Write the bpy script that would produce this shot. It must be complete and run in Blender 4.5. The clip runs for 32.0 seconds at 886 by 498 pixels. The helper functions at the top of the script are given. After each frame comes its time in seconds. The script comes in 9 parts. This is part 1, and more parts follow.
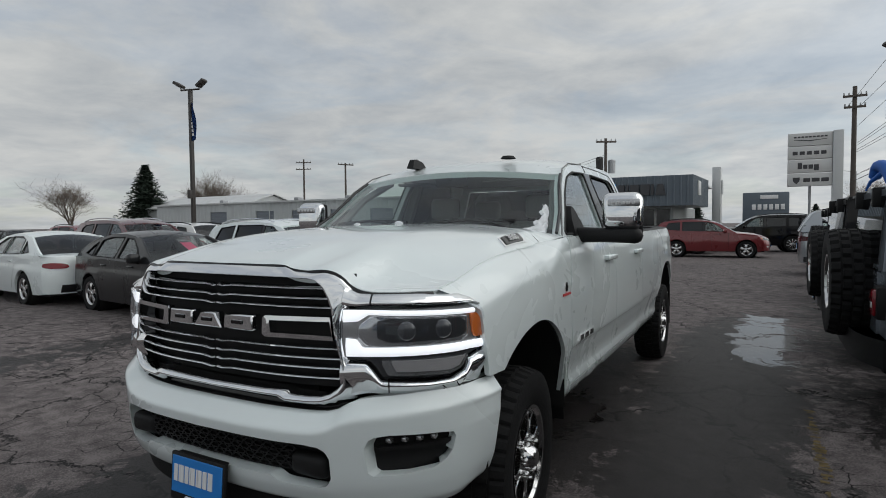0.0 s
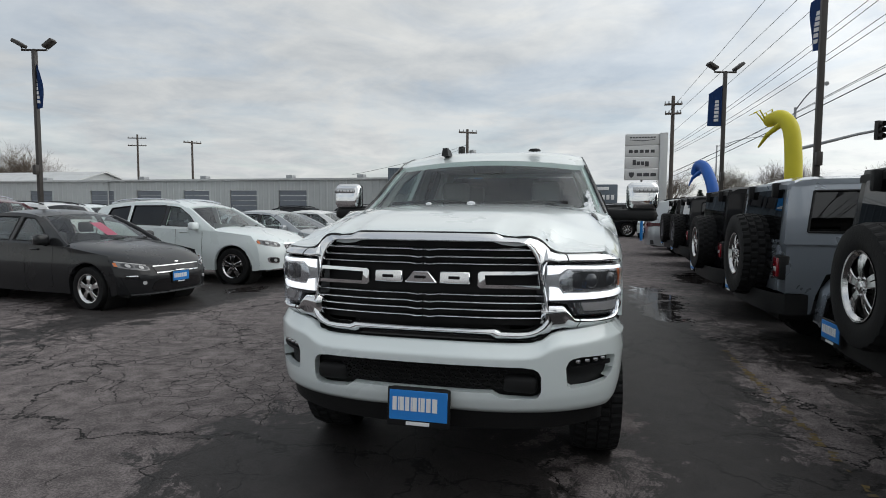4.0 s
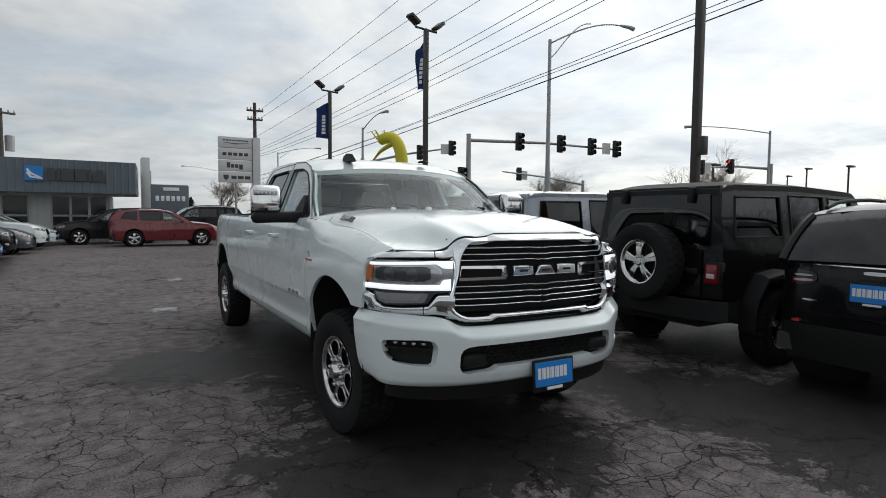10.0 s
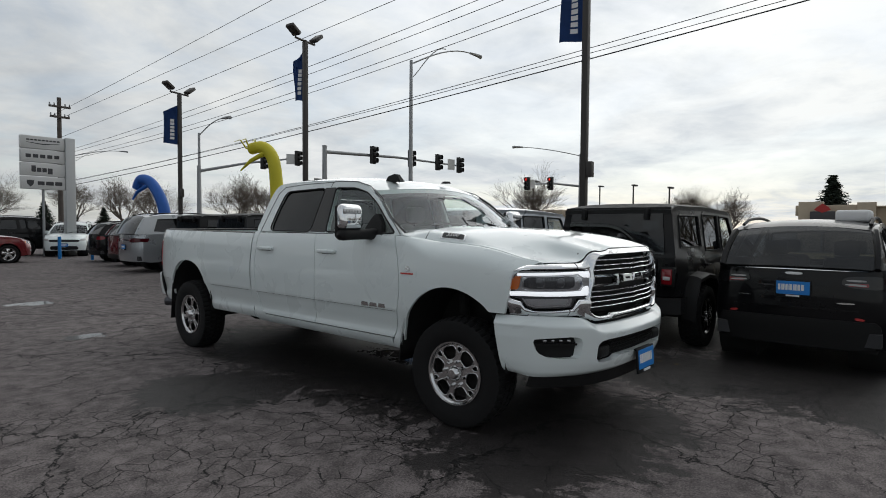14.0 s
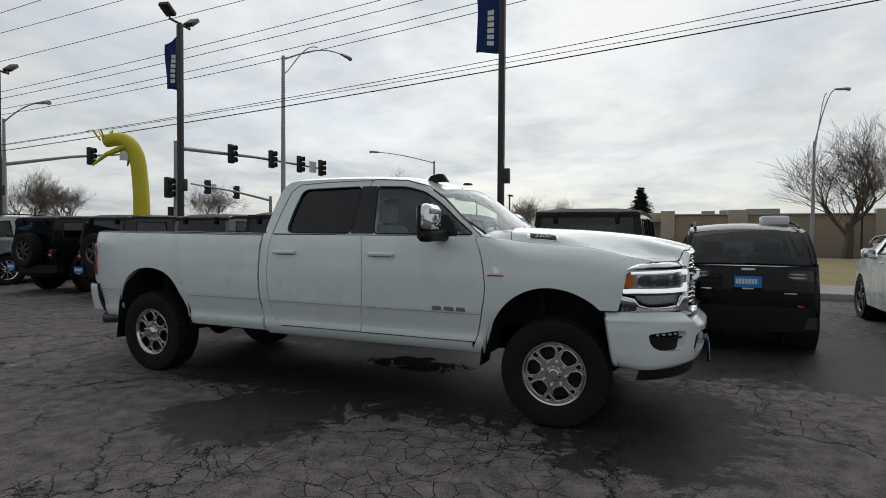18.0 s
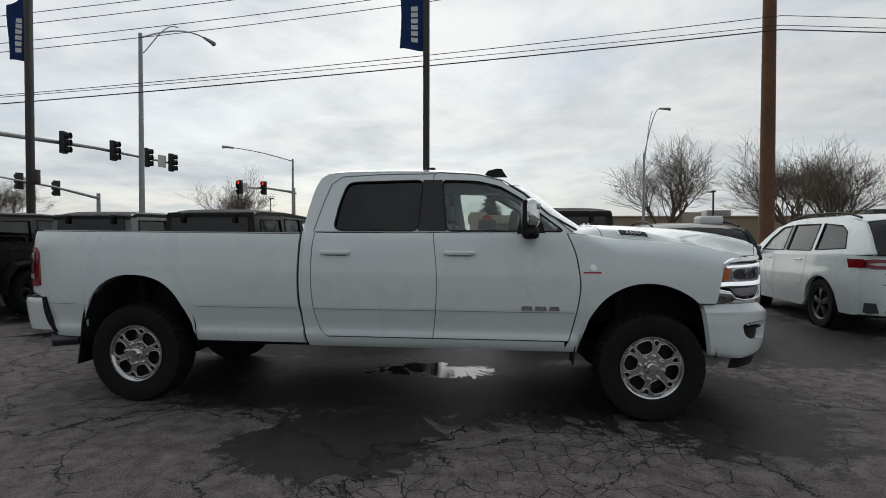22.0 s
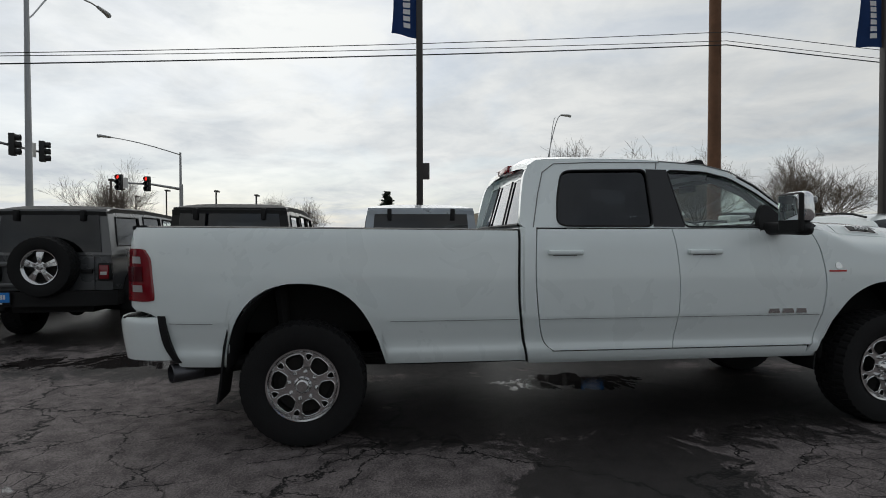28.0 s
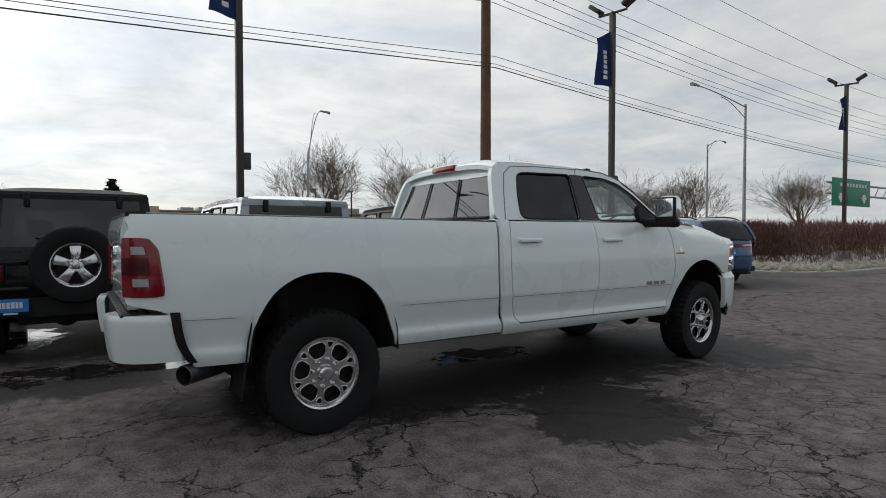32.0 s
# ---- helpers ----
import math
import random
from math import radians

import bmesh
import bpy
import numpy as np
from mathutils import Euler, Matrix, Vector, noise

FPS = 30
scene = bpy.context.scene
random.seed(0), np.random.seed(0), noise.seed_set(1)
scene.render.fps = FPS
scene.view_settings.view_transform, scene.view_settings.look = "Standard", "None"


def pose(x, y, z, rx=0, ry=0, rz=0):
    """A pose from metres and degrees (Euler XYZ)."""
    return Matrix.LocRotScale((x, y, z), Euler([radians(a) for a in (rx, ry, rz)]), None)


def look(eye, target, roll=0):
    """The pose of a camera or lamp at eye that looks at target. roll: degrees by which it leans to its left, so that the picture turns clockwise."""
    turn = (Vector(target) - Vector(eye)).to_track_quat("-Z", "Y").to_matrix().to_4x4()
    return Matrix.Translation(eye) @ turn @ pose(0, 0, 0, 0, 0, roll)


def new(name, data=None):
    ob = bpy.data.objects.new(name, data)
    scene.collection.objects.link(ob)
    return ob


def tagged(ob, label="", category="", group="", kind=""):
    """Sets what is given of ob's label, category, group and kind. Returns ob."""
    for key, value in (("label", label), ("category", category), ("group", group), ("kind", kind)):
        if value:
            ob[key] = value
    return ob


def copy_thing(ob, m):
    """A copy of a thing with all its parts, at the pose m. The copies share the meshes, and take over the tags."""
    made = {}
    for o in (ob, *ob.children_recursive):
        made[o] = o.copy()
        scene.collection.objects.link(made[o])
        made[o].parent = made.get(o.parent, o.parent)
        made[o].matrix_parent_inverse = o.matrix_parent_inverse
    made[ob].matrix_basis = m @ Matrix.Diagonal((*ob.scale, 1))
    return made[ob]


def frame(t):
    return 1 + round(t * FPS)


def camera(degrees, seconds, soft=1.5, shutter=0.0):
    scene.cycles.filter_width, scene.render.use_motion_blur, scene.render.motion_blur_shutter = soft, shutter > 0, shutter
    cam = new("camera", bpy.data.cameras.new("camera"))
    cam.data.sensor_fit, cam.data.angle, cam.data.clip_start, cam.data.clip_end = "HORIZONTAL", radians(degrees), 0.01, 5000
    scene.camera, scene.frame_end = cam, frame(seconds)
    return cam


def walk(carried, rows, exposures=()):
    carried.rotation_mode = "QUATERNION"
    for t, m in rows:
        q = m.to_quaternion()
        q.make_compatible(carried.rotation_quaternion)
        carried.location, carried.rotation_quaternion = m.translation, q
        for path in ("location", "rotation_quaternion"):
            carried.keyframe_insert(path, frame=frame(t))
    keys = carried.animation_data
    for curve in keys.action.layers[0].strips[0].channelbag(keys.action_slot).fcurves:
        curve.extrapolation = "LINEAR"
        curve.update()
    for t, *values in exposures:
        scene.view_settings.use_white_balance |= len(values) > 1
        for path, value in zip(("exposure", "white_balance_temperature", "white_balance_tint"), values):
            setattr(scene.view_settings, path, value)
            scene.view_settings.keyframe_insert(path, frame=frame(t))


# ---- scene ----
EXPOSURES = [(t, stops, 6340, 7.5) for t, stops in ((0, 0.16), (3, 0.42), (6, 0.44), (9, 0.34), (11, 0.2), (13, 0.1), (17, -0.1), (19, -0.1), (25, -0.1), (29, -0.04), (32, 0.16))]
SUN_POWER, SKY_BASE, SKY_GLOW = 0.75, 0.62, 1.06
cam = camera(76.0, 32.0, 0.95)
PATH = [
    (0, (1.94, -2.533, 1.537), (0.964, -0.789, 1.451), -0.5),
    (0.5, (1.89, -2.709, 1.531), (0.942, -0.951, 1.441), -0.4),
    (1, (1.807, -2.906, 1.524), (0.903, -1.124, 1.426), -0.2),
    (1.5, (1.708, -3.074, 1.519), (0.866, -1.263, 1.408), -0.1),
    (2, (1.589, -3.233, 1.498), (0.808, -1.396, 1.376), -0.1),
    (2.5, (1.416, -3.369, 1.492), (0.705, -1.504, 1.365), -0.1),
    (3, (1.231, -3.493, 1.509), (0.597, -1.601, 1.378), 0.1),
    (3.5, (1.012, -3.603, 1.493), (0.448, -1.689, 1.359), 0.2),
    (5.5, (0.022, -3.856, 1.507), (-0.144, -1.868, 1.37), 0.4),
    (6, (-0.239, -3.904, 1.495), (-0.336, -1.911, 1.362), 0.3),
    (6.5, (-0.504, -3.923, 1.505), (-0.519, -1.927, 1.377), 0.5),
    (7, (-0.735, -3.924, 1.505), (-0.652, -1.93, 1.376), 0.3),
    (7.5, (-0.988, -3.885, 1.482), (-0.776, -1.9, 1.352), 0.3),
    (8, (-1.245, -3.847, 1.502), (-0.875, -1.886, 1.37), 0.3),
    (8.5, (-1.514, -3.839, 1.49), (-0.996, -1.911, 1.363), 0.4),
    (9, (-1.772, -3.829, 1.509), (-1.098, -1.95, 1.387), 0.4),
    (9.5, (-2.016, -3.767, 1.499), (-1.169, -1.96, 1.38), 0.3),
    (10, (-2.275, -3.67, 1.49), (-1.261, -1.95, 1.372), 0.5),
    (10.5, (-2.538, -3.588, 1.509), (-1.387, -1.956, 1.393), 0.4),
    (11, (-2.828, -3.507, 1.505), (-1.593, -1.938, 1.399), 0.4),
    (11.5, (-3.076, -3.407, 1.523), (-1.765, -1.899, 1.426), 0.4),
    (12, (-3.322, -3.286, 1.502), (-1.95, -1.834, 1.409), 0.4),
    (12.5, (-3.573, -3.129, 1.495), (-2.157, -1.719, 1.403), 0.4),
    (13, (-3.812, -3.0, 1.51), (-2.367, -1.62, 1.421), 0.4),
    (13.5, (-4.053, -2.872, 1.511), (-2.58, -1.521, 1.429), 0.4),
    (14, (-4.253, -2.736, 1.529), (-2.74, -1.43, 1.453), 0.4),
    (14.5, (-4.419, -2.571, 1.505), (-2.861, -1.318, 1.432), 0.3),
    (16.5, (-4.999, -1.713, 1.516), (-3.275, -0.7, 1.467), 0.4),
    (17, (-5.084, -1.468, 1.484), (-3.314, -0.537, 1.436), 0.3),
    (17.5, (-5.167, -1.203, 1.48), (-3.361, -0.345, 1.429), 0.3),
    (18, (-5.247, -0.946, 1.48), (-3.414, -0.148, 1.427), 0.4),
    (18.5, (-5.329, -0.687, 1.473), (-3.471, 0.052, 1.423), 0.4),
    (19, (-5.387, -0.442, 1.481), (-3.498, 0.215, 1.433), 0.4),
    (19.5, (-5.414, -0.179, 1.449), (-3.497, 0.391, 1.401), 0.4),
    (20, (-5.43, 0.07, 1.457), (-3.494, 0.571, 1.405), 0.3),
    (20.5, (-5.443, 0.324, 1.454), (-3.493, 0.766, 1.404), 0.2),
    (21, (-5.477, 0.578, 1.458), (-3.514, 0.958, 1.411), 0.2),
    (21.5, (-5.5, 0.825, 1.465), (-3.525, 1.136, 1.422), 0.2),
    (22, (-5.495, 1.074, 1.434), (-3.51, 1.315, 1.39), 0.1),
    (22.5, (-5.475, 1.315, 1.439), (-3.484, 1.499, 1.395), 0.1),
    (23, (-5.468, 1.553, 1.437), (-3.473, 1.688, 1.393), 0.1),
    (23.5, (-5.452, 1.798, 1.443), (-3.455, 1.883, 1.402), 0.1),
    (24, (-5.416, 2.017, 1.45), (-3.417, 2.047, 1.409), 0.1),
    (24.5, (-5.339, 2.215, 1.419), (-3.339, 2.188, 1.377), 0.1),
    (25, (-5.24, 2.425, 1.418), (-3.242, 2.352, 1.372), -0.0),
    (25.5, (-5.152, 2.638, 1.418), (-3.156, 2.536, 1.371), -0.1),
    (27.5, (-4.848, 3.534, 1.404), (-2.858, 3.339, 1.361), -0.1),
    (28, (-4.807, 3.79, 1.402), (-2.82, 3.568, 1.363), -0.1),
    (28.5, (-4.788, 4.043, 1.408), (-2.807, 3.772, 1.37), -0.1),
    (29, (-4.758, 4.277, 1.411), (-2.793, 3.904, 1.377), -0.1),
    (29.5, (-4.735, 4.52, 1.387), (-2.799, 4.023, 1.352), -0.0),
    (30, (-4.707, 4.763, 1.393), (-2.81, 4.13, 1.354), -0.0),
    (30.5, (-4.674, 4.997, 1.383), (-2.818, 4.254, 1.343), 0.0),
    (31, (-4.679, 5.233, 1.382), (-2.871, 4.379, 1.34), -0.1),
    (31.5, (-4.655, 5.462, 1.393), (-2.917, 4.474, 1.344), 0.0),
    (32, (-4.579, 5.717, 1.36), (-2.904, 4.626, 1.305), -0.0),
]
walk(cam, [(t, look(eye, aim, roll)) for t, eye, aim, roll in PATH], EXPOSURES)

# ---- world, sun, exposure ----
world = bpy.data.worlds.new("overcast_sky")
scene.world = world
world.use_nodes = True
wn, wl = world.node_tree.nodes, world.node_tree.links
wn.clear()
SUN_DIR = Vector((0.78, 0.28, 0.58)).normalized()


def node(nodes, kind, **values):
    n = nodes.new(kind)
    for key, value in values.items():
        if key in n.inputs:
            n.inputs[key].default_value = value
    return n


w_out = wn.new("ShaderNodeOutputWorld")
w_bg = node(wn, "ShaderNodeBackground", Strength=1.0)
sky = wn.new("ShaderNodeTexSky")
sky.sky_type, sky.sun_disc = "NISHITA", False
sky.sun_elevation = math.asin(SUN_DIR.z)
sky.sun_rotation = math.atan2(SUN_DIR.x, SUN_DIR.y)
w_co = wn.new("ShaderNodeTexCoord")
w_sep = wn.new("ShaderNodeSeparateXYZ")
wl.new(w_co.outputs["Generated"], w_sep.inputs[0])
w_up = node(wn, "ShaderNodeMath")
w_up.operation = "ADD"
w_up.inputs[1].default_value = 0.16
wl.new(w_sep.outputs["Z"], w_up.inputs[0])
w_max = wn.new("ShaderNodeMath")
w_max.operation = "MAXIMUM"
w_max.inputs[1].default_value = 0.06
wl.new(w_up.outputs[0], w_max.inputs[0])
w_flat = wn.new("ShaderNodeVectorMath")
w_flat.operation = "DIVIDE"
w_com = wn.new("ShaderNodeCombineXYZ")
for k in "XYZ":
    wl.new(w_max.outputs[0], w_com.inputs[k])
wl.new(w_co.outputs["Generated"], w_flat.inputs[0])
wl.new(w_com.outputs[0], w_flat.inputs[1])
w_n1 = node(wn, "ShaderNodeTexNoise", Scale=0.85, Detail=7.0, Roughness=0.55, Distortion=0.5)
w_n2 = node(wn, "ShaderNodeTexNoise", Scale=2.6, Detail=8.0, Roughness=0.6, Distortion=0.3)
wl.new(w_flat.outputs[0], w_n1.inputs["Vector"])
wl.new(w_flat.outputs[0], w_n2.inputs["Vector"])
# cloud brightness: thinner and brighter towards the veiled sun
w_dot = wn.new("ShaderNodeVectorMath")
w_dot.operation = "DOT_PRODUCT"
w_dot.inputs[1].default_value = SUN_DIR
wl.new(w_co.outputs["Generated"], w_dot.inputs[0])
w_glow = wn.new("ShaderNodeMapRange")
w_glow.inputs["From Min"].default_value, w_glow.inputs["From Max"].default_value = 0.0, 1.0
w_glow.inputs["To Min"].default_value, w_glow.inputs["To Max"].default_value = SKY_BASE, SKY_GLOW
w_pow = wn.new("ShaderNodeMath")
w_pow.operation, w_pow.use_clamp = "POWER", True
w_pow.inputs[1].default_value = 2.5
w_pos = wn.new("ShaderNodeMath")
w_pos.operation = "MAXIMUM"
w_pos.inputs[1].default_value = 0.0
wl.new(w_dot.outputs["Value"], w_pos.inputs[0])
wl.new(w_pos.outputs[0], w_pow.inputs[0])
wl.new(w_pow.outputs[0], w_glow.inputs["Value"])
w_thick = wn.new("ShaderNodeVectorMath")
w_thick.operation = "DOT_PRODUCT"
w_thick.inputs[1].default_value = Vector((-0.78, 0.62, 0.05))
wl.new(w_co.outputs["Generated"], w_thick.inputs[0])
w_shade = wn.new("ShaderNodeMapRange")
w_shade.interpolation_type = "SMOOTHSTEP"
w_shade.inputs["From Min"].default_value, w_shade.inputs["From Max"].default_value = 0.2, 1.1
w_shade.inputs["To Min"].default_value, w_shade.inputs["To Max"].default_value = 1.0, 0.84
wl.new(w_thick.outputs["Value"], w_shade.inputs["Value"])
w_level = wn.new("ShaderNodeMath")
w_level.operation = "MULTIPLY"
wl.new(w_glow.outputs["Result"], w_level.inputs[0])
wl.new(w_shade.outputs["Result"], w_level.inputs[1])
w_ramp = wn.new("ShaderNodeValToRGB")
w_ramp.color_ramp.elements[0].position, w_ramp.color_ramp.elements[0].color = 0.38, (0.66, 0.69, 0.73, 1)
w_ramp.color_ramp.elements[1].position, w_ramp.color_ramp.elements[1].color = 0.60, (1.0, 0.99, 0.97, 1)
w_mixn = wn.new("ShaderNodeMix")
w_mixn.inputs["Factor"].default_value = 0.45
wl.new(w_n1.outputs["Fac"], w_mixn.inputs[2])
wl.new(w_n2.outputs["Fac"], w_mixn.inputs[3])
wl.new(w_mixn.outputs[0], w_ramp.inputs["Fac"])
w_cloud = wn.new("ShaderNodeVectorMath")
w_cloud.operation = "SCALE"
wl.new(w_ramp.outputs["Color"], w_cloud.inputs[0])
wl.new(w_level.outputs[0], w_cloud.inputs["Scale"])
w_sky = wn.new("ShaderNodeVectorMath")
w_sky.operation = "SCALE"
w_sky.inputs["Scale"].default_value = 0.10
wl.new(sky.outputs["Color"], w_sky.inputs[0])
# cloud cover: closed, with thin breaks on the sunny side
w_cov = wn.new("ShaderNodeValToRGB")
w_cov.color_ramp.elements[0].position, w_cov.color_ramp.elements[0].color = 0.40, (0.74, 0.74, 0.74, 1)
w_cov.color_ramp.elements[1].position, w_cov.color_ramp.elements[1].color = 0.56, (1, 1, 1, 1)
w_n3 = node(wn, "ShaderNodeTexNoise", Scale=1.15, Detail=6.0, Roughness=0.6, Distortion=0.8)
wl.new(w_flat.outputs[0], w_n3.inputs["Vector"])
wl.new(w_n3.outputs["Fac"], w_cov.inputs["Fac"])
w_mix = wn.new("ShaderNodeMix")
w_mix.data_type = "RGBA"
wl.new(w_cov.outputs["Color"], w_mix.inputs["Factor"])
wl.new(w_sky.outputs[0], w_mix.inputs[6])
wl.new(w_cloud.outputs[0], w_mix.inputs[7])
wl.new(w_mix.outputs[2], w_bg.inputs["Color"])
wl.new(w_bg.outputs[0], w_out.inputs[0])

sun = new("sun", bpy.data.lights.new("sun", "SUN"))
sun.data.energy, sun.data.angle, sun.data.color = SUN_POWER, radians(80), (1.0, 0.96, 0.9)
sun.matrix_basis = look(SUN_DIR * 60, (0, 0, 0))


# ---- materials ----
def material(name, base, rough=0.5, metal=0.0, coat=0.0, vary=0.06, scale=6.0, bump=0.0, bump_scale=60.0, spec=0.5,
             stain=0.0, stain_scale=0.8, dark=None, alpha=1.0):
    """A surface with fine grain, broad stains and relief, in object space."""
    m = bpy.data.materials.new(name)
    m.use_nodes = True
    nt = m.node_tree
    b = nt.nodes["Principled BSDF"]
    b.inputs["Metallic"].default_value = metal
    b.inputs["Specular IOR Level"].default_value = spec
    if coat:
        b.inputs["Coat Weight"].default_value, b.inputs["Coat Roughness"].default_value = coat, 0.04
    co = nt.nodes.new("ShaderNodeTexCoord")
    n1 = node(nt.nodes, "ShaderNodeTexNoise", Scale=scale, Detail=5.0, Roughness=0.6)
    n2 = node(nt.nodes, "ShaderNodeTexNoise", Scale=stain_scale, Detail=4.0, Roughness=0.65, Distortion=0.6)
    for n in (n1, n2):
        nt.links.new(co.outputs["Object"], n.inputs["Vector"])
    mix1 = nt.nodes.new("ShaderNodeMix")
    mix1.data_type = "RGBA"
    low = tuple(c * (1 - vary * 1.6) for c in base)
    high = tuple(min(1, c * (1 + vary)) for c in base)
    mix1.inputs[6].default_value, mix1.inputs[7].default_value = (*low, 1), (*high, 1)
    nt.links.new(n1.outputs["Fac"], mix1.inputs["Factor"])
    colour = mix1.outputs[2]
    if stain:
        ramp = nt.nodes.new("ShaderNodeValToRGB")
        ramp.color_ramp.elements[0].position, ramp.color_ramp.elements[1].position = 0.48, 0.72
        nt.links.new(n2.outputs["Fac"], ramp.inputs["Fac"])
        gain = nt.nodes.new("ShaderNodeMath")
        gain.operation = "MULTIPLY"
        gain.inputs[1].default_value = stain
        nt.links.new(ramp.outputs["Color"], gain.inputs[0])
        mix2 = nt.nodes.new("ShaderNodeMix")
        mix2.data_type = "RGBA"
        mix2.inputs[7].default_value = (*(dark or tuple(c * 0.55 for c in base)), 1)
        nt.links.new(gain.outputs[0], mix2.inputs["Factor"])
        nt.links.new(colour, mix2.inputs[6])
        colour = mix2.outputs[2]
    nt.links.new(colour, b.inputs["Base Color"])
    rr = nt.nodes.new("ShaderNodeMapRange")
    rr.inputs["To Min"].default_value, rr.inputs["To Max"].default_value = max(0.0, rough * 0.85), min(1, rough * 1.15)
    nt.links.new(n2.outputs["Fac"], rr.inputs["Value"])
    nt.links.new(rr.outputs["Result"], b.inputs["Roughness"])
    if bump:
        n3 = node(nt.nodes, "ShaderNodeTexNoise", Scale=bump_scale, Detail=4.0)
        nt.links.new(co.outputs["Object"], n3.inputs["Vector"])
        bm_ = node(nt.nodes, "ShaderNodeBump", Strength=bump, Distance=0.01)
        nt.links.new(n3.outputs["Fac"], bm_.inputs["Height"])
        nt.links.new(bm_.outputs[0], b.inputs["Normal"])
    return m


def glass(name, tint, rough=0.0, ior=1.75):
    """A thin tinted pane: a clear film that darkens what is behind it, with a mirror gloss."""
    m = bpy.data.materials.new(name)
    m.use_nodes = True
    nt = m.node_tree
    nt.nodes.remove(nt.nodes["Principled BSDF"])
    out = nt.nodes["Material Output"]
    clear = node(nt.nodes, "ShaderNodeBsdfTransparent", Color=(*tint, 1))
    gloss = node(nt.nodes, "ShaderNodeBsdfGlossy", Color=(0.95, 0.97, 1, 1), Roughness=rough)
    lw = node(nt.nodes, "ShaderNodeLayerWeight", Blend=0.5)
    p5 = nt.nodes.new("ShaderNodeMath")
    p5.operation = "POWER"
    p5.inputs[1].default_value = 5.0
    nt.links.new(lw.outputs["Facing"], p5.inputs[0])
    fres = nt.nodes.new("ShaderNodeMath")
    fres.operation = "MULTIPLY_ADD"
    f0 = ((ior - 1) / (ior + 1)) ** 2
    fres.inputs[1].default_value, fres.inputs[2].default_value = 1 - f0, f0
    nt.links.new(p5.outputs[0], fres.inputs[0])
    co = nt.nodes.new("ShaderNodeTexCoord")
    dust = node(nt.nodes, "ShaderNodeTexNoise", Scale=5.0, Detail=6.0)
    nt.links.new(co.outputs["Object"], dust.inputs["Vector"])
    add = nt.nodes.new("ShaderNodeMath")
    add.operation = "MULTIPLY_ADD"
    add.inputs[1].default_value, add.inputs[2].default_value = 0.03, 0.0
    nt.links.new(dust.outputs["Fac"], add.inputs[0])
    nt.links.new(fres.outputs[0], add.inputs[2])
    mix = nt.nodes.new("ShaderNodeMixShader")
    nt.links.new(add.outputs[0], mix.inputs[0])
    nt.links.new(clear.outputs[0], mix.inputs[1])
    nt.links.new(gloss.outputs[0], mix.inputs[2])
    nt.links.new(mix.outputs[0], out.inputs["Surface"])
    return m


def glowing(name, colour, strength):
    m = material(name, colour, 0.3)
    b = m.node_tree.nodes["Principled BSDF"]
    b.inputs["Emission Color"].default_value, b.inputs["Emission Strength"].default_value = (*colour, 1), strength
    return m


def paint(name, base, metal=0.0, rough=0.28, spec=0.5, coat=1.0):
    return material(name, base, rough, metal, coat=coat, vary=0.012, scale=3.0, stain=0.0, stain_scale=1.5, dark=tuple(c * 0.88 for c in base), spec=spec)


WHITE = paint("white_paint", (0.735, 0.795, 0.795))
PEARL = paint("pearl_white_paint", (0.74, 0.75, 0.75))
BLACKP = paint("black_paint", (0.005, 0.005, 0.006), spec=0.10, coat=0.35)
DARKP = paint("charcoal_paint", (0.014, 0.0145, 0.016), spec=0.15, coat=0.5)
GREYP = paint("grey_paint", (0.075, 0.078, 0.082), 0.2)
SILVER = paint("silver_paint", (0.36, 0.38, 0.40), 0.6)
BLUESIL = paint("blue_silver_paint", (0.27, 0.30, 0.34), 0.55)
REDP = paint("dark_red_paint", (0.16, 0.012, 0.016), 0.2)
MAROON = paint("maroon_paint", (0.085, 0.010, 0.014), 0.2)
BLUEP = paint("blue_paint", (0.012, 0.075, 0.17), 0.3)
STEELP = paint("steel_blue_paint", (0.07, 0.10, 0.14), 0.4)
CHROME = material("chrome", (0.78, 0.79, 0.80), 0.06, 1.0, vary=0.02)
RIMM = material("polished_aluminium", (0.66, 0.66, 0.66), 0.15, 1.0, vary=0.05)
RIMDARK = material("dark_alloy", (0.10, 0.10, 0.11), 0.35, 0.8)
RUBBER = material("tyre_rubber", (0.009, 0.009, 0.0095), 0.75, vary=0.2, scale=14, bump=0.3, bump_scale=90, stain=0.2, dark=(0.014, 0.0135, 0.013), spec=0.25)
PLASTIC = material("black_plastic", (0.010, 0.010, 0.0105), 0.55, spec=0.25, vary=0.12, scale=20, bump=0.15, bump_scale=300)
GLOSSBLK = material("gloss_black", (0.008, 0.008, 0.009), 0.1)
UNDER = material("underbody", (0.010, 0.010, 0.010), 0.85, vary=0.3, scale=8)
CABIN = material("grey_upholstery", (0.20, 0.20, 0.20), 0.8, vary=0.1, scale=30, bump=0.2)
CABIND = material("dark_upholstery", (0.035, 0.035, 0.038), 0.8, vary=0.1, scale=30, bump=0.2)
GLASSC = glass("clear_auto_glass", (0.87, 0.91, 0.89), ior=1.48)
GLASST = glass("privacy_glass", (0.10, 0.11, 0.12), ior=1.45)
LENS = glass("lamp_lens", (0.90, 0.91, 0.93), ior=1.4)
LEDW = glowing("daytime_light", (0.85, 0.85, 0.86), 0.85)
REDL = material("red_lamp_lens", (0.19, 0.004, 0.010), 0.12, coat=0.4)
REDDK = material("dark_red_lens", (0.06, 0.004, 0.008), 0.15, spec=0.4)
